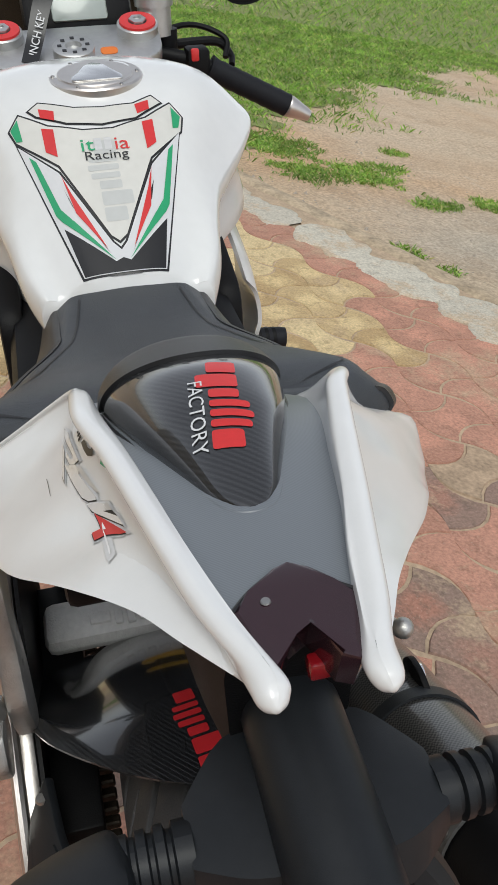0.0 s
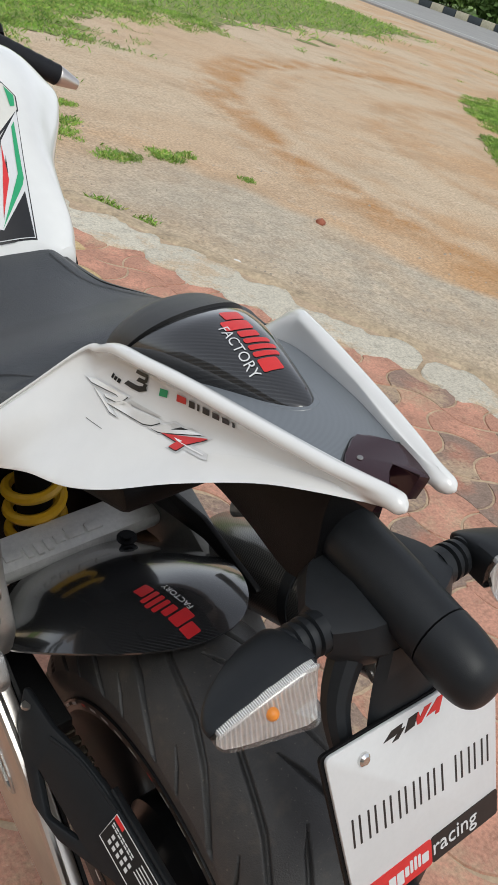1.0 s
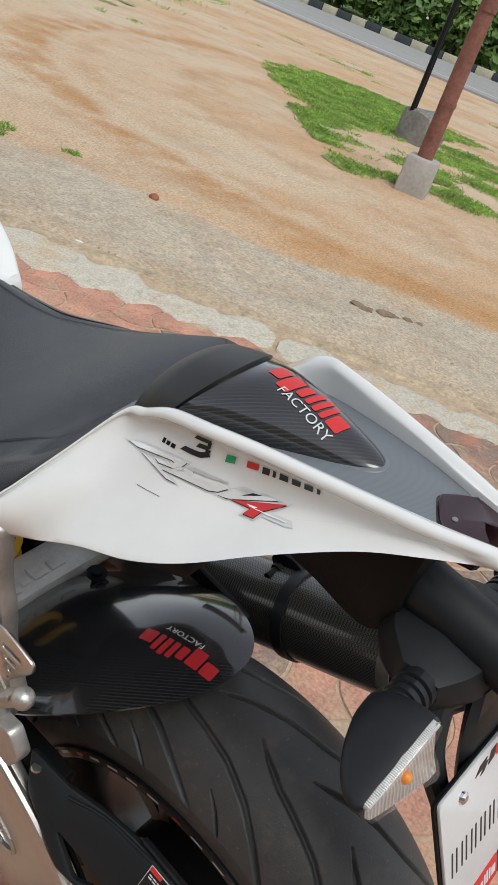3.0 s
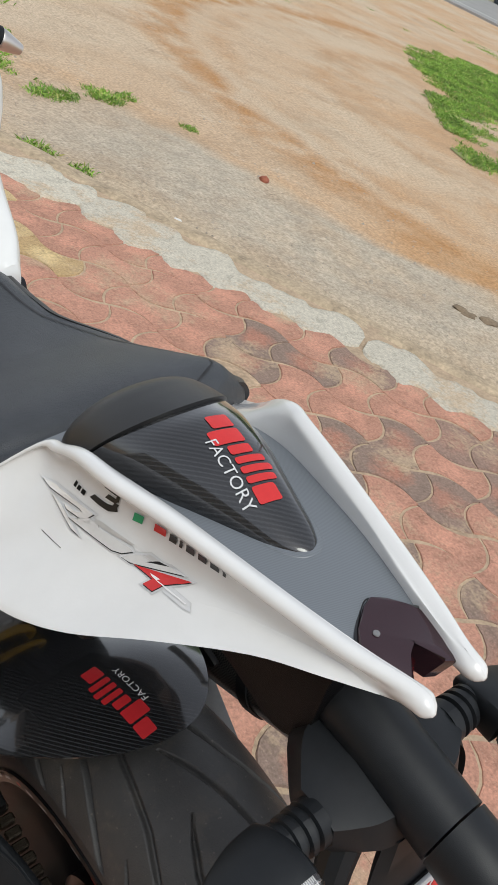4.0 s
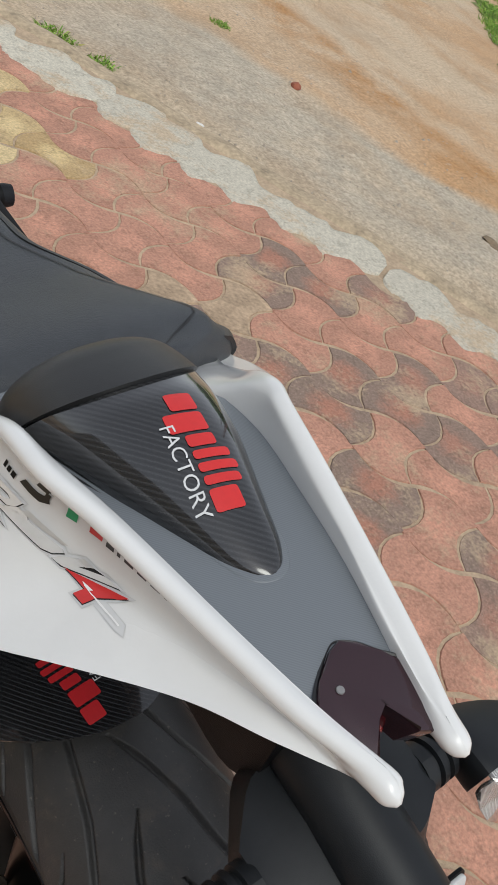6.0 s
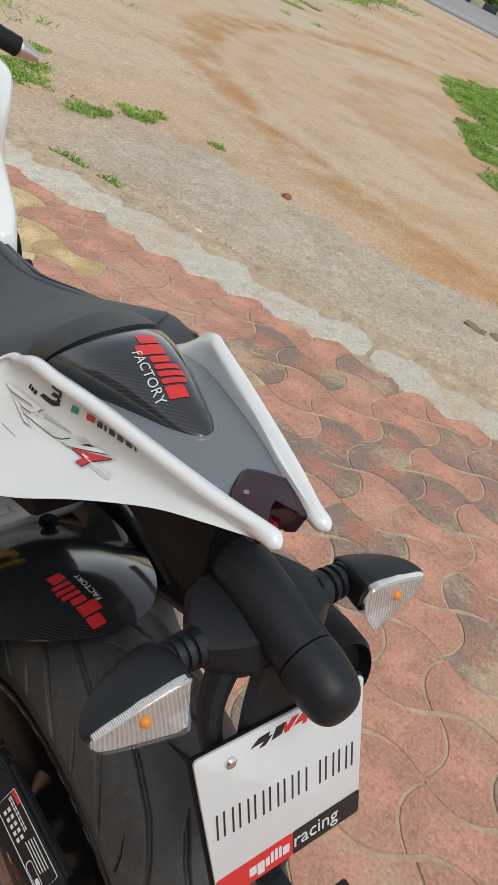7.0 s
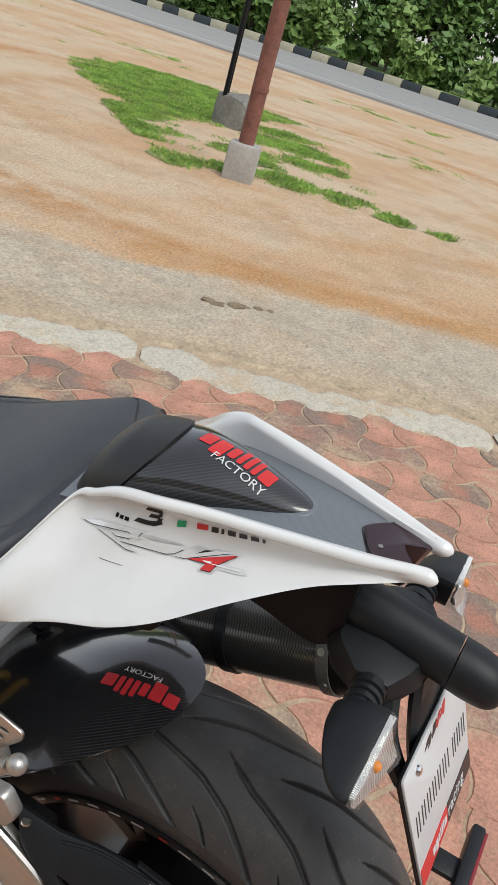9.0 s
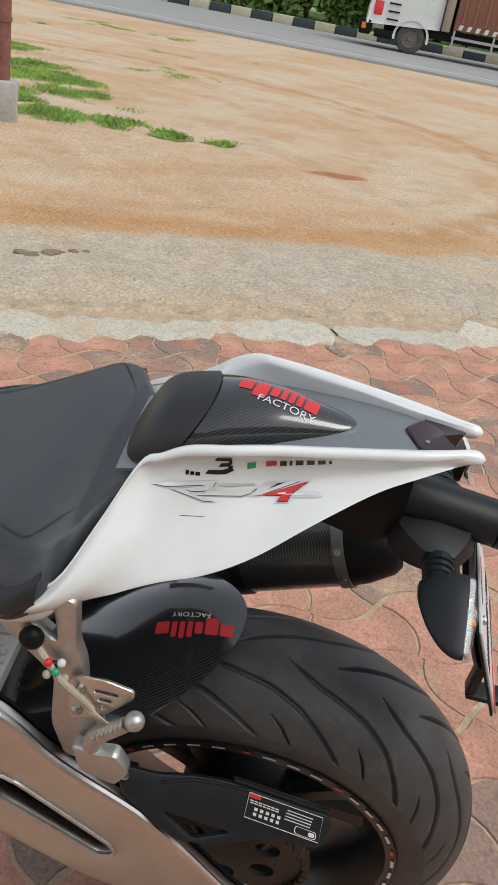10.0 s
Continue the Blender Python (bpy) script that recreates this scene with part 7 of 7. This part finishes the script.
# charm of beads and cord hung on the hanger
charm = tagged(new("bead_charm"), "cord charm with coloured beads tied to the hanger", "charm")
charm.matrix_world = bike.matrix_world
part("knot", put(lofted([[(0.010 * k * math.cos(a), 0.011 * k * math.sin(a), z * 0.75) for a in np.linspace(0, 6.283, 10, endpoint=False)] for z, k in ((-0.016, 0.3), (-0.008, 0.95), (0.004, 1.1), (0.014, 0.7), (0.018, 0.2))], 2, 3), Matrix.Translation((-0.182, 0.072, 0.812))), SATIN, charm, "black thread knot")
for i, (dx, dy, dz, m_) in enumerate(((-0.010, -0.018, -0.024, RED), (-0.012, -0.026, -0.034, GREEN), (-0.006, -0.030, -0.026, WHITEFILM), (-0.014, -0.018, -0.038, CORD), (-0.010, -0.034, -0.044, CORD), (-0.004, -0.022, -0.034, BLACKFILM))):
    b = bmesh.new()
    bmesh.ops.create_uvsphere(b, u_segments=12, v_segments=8, radius=0.0046, matrix=Matrix.Translation((-0.178 + dx, 0.072 + dy, 0.812 + dz)))
    part("bead", b, m_, charm)
part("cord", tube([(-0.182, 0.066, 0.80), (-0.190, 0.045, 0.775), (-0.192, 0.036, 0.765), (-0.190, 0.018, 0.742), (-0.189, 0.008, 0.728)], [0.004, 0.003, 0.004, 0.0035, 0.003], 8), CORD, charm, "pale twisted cord")
for i in range(7):
    a = -0.9 + i * 0.3
    part("tassel_strand", tube([(-0.189, 0.010, 0.730), (-0.192, 0.004 + 0.006 * a, 0.722), (-0.193 + 0.001 * i, -0.002 + 0.014 * a, 0.712 - 0.002 * (i % 3))], 0.0011, 5, 3), CORD, charm)

# ---- truck on the road ----
truck = tagged(new("truck"), "white cab truck with a rust red box body on the road", "truck")
truck.location = (32.9, -0.76, 0.02)
TRUCKRED = mat("truck_box_paint", (0.22, 0.085, 0.05), 0.6, 0, 2, 0.12, 0.1)
TRUCKWHITE = mat("truck_cab_paint", (0.6, 0.6, 0.57), 0.5, 0, 2, 0.1, 0.1)
cab = part("cab", lofted([[(x, y, 0.75), (x, y - 0.02, 1.3), (x, y - 0.15, 2.0), (x, y - 0.3, 2.9), (x, -0.95, 2.95), (x, -0.95, 0.9)] for x, y in ((0.0, 1.55), (0.05, 1.68), (2.3, 1.68), (2.35, 1.55))], 1, 2), TRUCKWHITE, truck, "white cab", 30)
part("bumper", box(-0.02, 1.45, 0.38, 2.37, 1.86, 0.86, 0.05), SATIN, truck, "dark bumper")
part("indicator", box(-0.04, 1.62, 0.55, 0.0, 1.78, 0.75, 0.02), ORANGE, truck, "orange corner lamp")
part("emblem", box(-0.02, 1.15, 1.05, 0.0, 1.45, 1.5, 0.02), RED, truck, "red panel on the cab")
part("step", box(-0.03, 0.55, 0.35, 0.25, 1.3, 0.62, 0.03), SATIN, truck, "black cab step")
for z in (0.95, 1.2, 1.45):
    part("rung", box(-0.05, 0.55, z, -0.01, 0.95, z + 0.05), SATIN, truck, "", 0)
part("mudguard", turned([(-0.04, 0.56), (-0.04, 0.64), (0.3, 0.64), (0.3, 0.56)], 20, "x", (0.0, 0, 0.5), None, -1.75, 3.5), TRUCKWHITE, truck, "pale mudguard")
for y in (0.0, -6.2, -7.5):
    w = part("wheel", turned([(0.0, 0.3), (-0.01, 0.42), (0.03, 0.49), (0.12, 0.505), (0.24, 0.49), (0.28, 0.42), (0.28, 0.3)], 36, "x", (0.02, y, 0.5)), RUBBER, truck, "truck wheel")
    part("wheel_rim", turned([(0.04, 0.0), (0.03, 0.09), (0.07, 0.12), (0.09, 0.24), (0.0, 0.3)], 28, "x", (0.02, y, 0.5)), mat("truck_rim", (0.16, 0.14, 0.12), 0.7, 0.2, 6, 0.2, 0.2), w, "dusty steel rim")
part("exhaust_panel", box(0.02, -1.3, 0.9, 2.3, -0.98, 2.9, 0.05), mat("tan_panel", (0.33, 0.26, 0.19), 0.7, 0, 2, 0.2, 0.1), truck, "tan bulkhead")
part("box_body", box(-0.05, -9.5, 1.0, 2.4, -1.4, 3.6, 0.04), TRUCKRED, truck, "rust red box body")
for i in range(26):
    part("reflective_mark", slab([(-1.55 - i * 0.3, 1.04), (-1.68 - i * 0.3, 1.04), (-1.73 - i * 0.3, 1.2), (-1.6 - i * 0.3, 1.2)], side(-0.065), 0.01), LANE, truck)
for i in range(20):
    part("body_rib", box(-0.08, -1.7 - i * 0.4, 1.25, -0.045, -1.62 - i * 0.4, 3.55), TRUCKRED, truck, "", 0)
for z in (0.45, 0.72):
    part("guard_rail", box(-0.02, -5.6, z, 0.03, -1.4, z + 0.09), STEEL, truck, "", 0)
for y in (-1.5, -2.9, -4.3, -5.5):
    part("guard_post", box(0.0, y, 0.42, 0.05, y + 0.07, 1.0), STEEL, truck, "", 0)
part("chassis", box(0.4, -9.2, 0.6, 1.9, 1.0, 0.95), SATIN, truck, "", 0)


# ---- paving: wavy interlocking pavers on a sanded bed ----
def quad_slab(s0, s1, u0, u1, z0, z1):
    b = bmesh.new()
    lo = [b.verts.new(from_edge(s, u, z0)) for s, u in ((s0, u0), (s1, u0), (s1, u1), (s0, u1))]
    hi = [b.verts.new(from_edge(s, u, z1)) for s, u in ((s0, u0), (s1, u0), (s1, u1), (s0, u1))]
    b.faces.new(hi)
    b.faces.new(lo[::-1])
    for i in range(4):
        b.faces.new((lo[i], lo[(i + 1) % 4], hi[(i + 1) % 4], hi[i]))
    return b


pavement = part("pavement", quad_slab(-7.0, 2.62, -9.0, 9.0, -0.2, -0.0042), JOINT, None, "paved forecourt of wavy red and yellow pavers", 0)
tagged(pavement, category="paving", kind="structure")
CELL, BULGE, GAP, SEGS = 0.194, 0.041, 0.0021, 6
S_0, U_0 = 1.33, -0.078


def paver_outline(turned_tile, shrink):
    """One bone-shaped paver about its centre, in (s, u)."""
    h = CELL / 2
    pts = []
    corners = [(-h, -h), (h, -h), (h, h), (-h, h)]
    for k in range(4):
        (x0, y0), (x1, y1) = corners[k], corners[(k + 1) % 4]
        nx, ny = (y1 - y0) / CELL, -(x1 - x0) / CELL
        out = 1 if (k % 2 == 0) != turned_tile else -1
        for i in range(SEGS):
            t = i / SEGS
            b = out * BULGE * math.sin(math.pi * t) ** 0.85
            x, y = x0 + (x1 - x0) * t + nx * b, y0 + (y1 - y0) * t + ny * b
            pts.append((x, y))
    n = len(pts)
    res = []
    for i in range(n):
        a, b = Vector(pts[i - 1]), Vector(pts[(i + 1) % n])
        d = (b - a).normalized()
        res.append((pts[i][0] - d.y * shrink, pts[i][1] + d.x * shrink))
    return res


def paver_verts(turned_tile):
    v, f = [], []
    low, top = paver_outline(turned_tile, GAP), paver_outline(turned_tile, GAP + 0.0035)
    n = len(low)
    for ring_, z in ((low, -0.008), (top, 0.0)):
        v += [(s * KX + u * DX, s * KY + u * DY, z) for s, u in ring_]
    f += [(i, (i + 1) % n, n + (i + 1) % n, n + i) for i in range(n)]
    f.append(tuple(range(n, 2 * n)))
    return v, f


WORN = mat("worn_gritty_paver", (0.40, 0.29, 0.195), 0.95, 0, 12, 0.5, 1.0, 120)
paver_mesh = {}
for odd in (False, True):
    v, f = paver_verts(odd)
    for key, m_ in (("red", PAVER_RED), ("pink", PAVER_PINK), ("yellow", PAVER_YELLOW), ("worn", WORN)):
        me = bpy.data.meshes.new("paver")
        me.from_pydata(v, [], f)
        me.materials.append(m_)
        paver_mesh[odd, key] = me

rnd = random.Random(31)
rest = {k: ([], []) for k in ("red", "pink", "yellow", "worn")}
count = 0
for i in range(-17, 5):
    for j in range(-17, 24):
        s, u = S_0 + CELL * (i + 0.5), U_0 + CELL * (j + 0.5)
        if s + CELL / 2 > 2.32:
            continue
        odd = (i + j) % 2 == 1
        key = "red"
        if u < -1.18 + 0.12 * rnd.uniform(-1, 1) and s < 2.12:
            key = "yellow" if rnd.random() < 0.8 else "pink"
        elif u < -0.42 + 0.2 * rnd.uniform(-1, 1) and s > 0.6:
            key = "pink"
        elif rnd.random() < (0.42 if s > 0.9 and u < 0.9 else 0.62):
            key = "pink"
        if (abs(s - 1.43) < 0.1 and abs(u + 0.56) < 0.1) or (abs(s - 1.62) < 0.1 and abs(u + 0.4) < 0.1) or (key == "red" and rnd.random() < 0.03):
            key = "worn"
        x, y, _ = from_edge(s, u + 0.09 * (1.43 - s))
        m = Matrix.Translation((x, y, rnd.uniform(-0.0022, 0.0012))) @ Euler((rnd.uniform(-0.006, 0.006), rnd.uniform(-0.006, 0.006), rnd.uniform(-0.01, 0.01))).to_matrix().to_4x4()
        near = s > -0.1 and -1.75 < u < 2.4
        if near and count < 298:
            ob = new("paver", paver_mesh[odd, key])
            ob.parent = pavement
            ob.matrix_basis = m
            count += 1
        else:
            v, f = rest[key]
            src = paver_mesh[odd, key]
            k = len(v)
            v += [tuple(m @ q.co) for q in src.vertices]
            f += [tuple(k + q for q in p.vertices) for p in src.polygons]
for key, m_ in (("red", PAVER_RED), ("pink", PAVER_PINK), ("yellow", PAVER_YELLOW), ("worn", WORN)):
    v, f = rest[key]
    me = bpy.data.meshes.new("pavers")
    me.from_pydata(v, [], f)
    me.materials.append(m_)
    ob = tagged(new("pavers", me), "rest of the wavy pavers", kind="stuff")
    ob.parent = pavement

# broken pale cement along the paved edge: thin uneven smears that taper into the sand
u = -4.6
while u < 6.2:
    ln = rnd.uniform(0.5, 1.6)
    steps = max(8, int(ln / 0.014))
    wide = rnd.uniform(0.55, 1.1)
    rows = []
    for k in range(steps + 1):
        f_ = k / steps
        uu = u + ln * f_
        taper = min(1.0, ln * 14 * f_ + 0.12, ln * 14 * (1 - f_) + 0.12) ** 0.5
        a = 2.29 - 0.055 * abs(math.sin(math.pi * (uu + 0.02) / CELL)) ** 1.5 + 0.07 * noise2(uu, 3, 2.6, 1) + 0.06 * noise2(uu, 5, 8, 2) + 0.025 * noise2(uu, 5, 26, 2)
        b_ = 2.31 + (0.23 * wide + 0.12 * noise2(uu, 7, 2.2, 3) + 0.10 * noise2(uu, 9, 7, 4) + 0.025 * noise2(uu, 9, 24, 4))
        c_ = (a + b_) / 2
        a, b_ = c_ + (a - c_) * taper, c_ + (b_ - c_) * taper
        hh = 0.005 + 0.004 * noise2(uu, 11, 9, 5)
        rows.append([from_edge(a + (b_ - a) * q, uu, z) for q, z in ((0, -0.006), (0.03, hh * 0.6), (0.12, hh), (0.35, hh + 0.002 * noise2(uu, 1, 14, 6)), (0.65, hh + 0.002 * noise2(uu, 2, 14, 7)), (0.88, hh), (0.97, hh * 0.6), (1, -0.006))])
    part("cement_piece", loft(rows, False, False), CEMENT, pavement, "", 60)
    u += ln + rnd.choice((-0.05, -0.04, -0.03, 0.02, 0.07))
# crumbled rim between the cement and the dirt
bm = bmesh.new()
rows = []
for uu in np.arange(-5, 7, 0.05):
    w = 0.05 * noise2(uu, 0, 1.7, 3) + 0.03 * noise2(uu, 0, 7, 3)
    h = 0.006 + 0.022 * noise2(uu, 2, 5, 1)
    rows.append([from_edge(s + w, uu, z) for s, z in ((2.54, -0.02), (2.57, h * 0.7), (2.61, h), (2.66, h * 0.3), (2.74, -0.03))])
part("crumbled_edge", loft(rows, False, False), mat("crumbled_mortar", (0.42, 0.33, 0.225), 0.95, 0, 10, 0.45, 1.0, 90), pavement, "crumbled sandy mortar edge", 60)
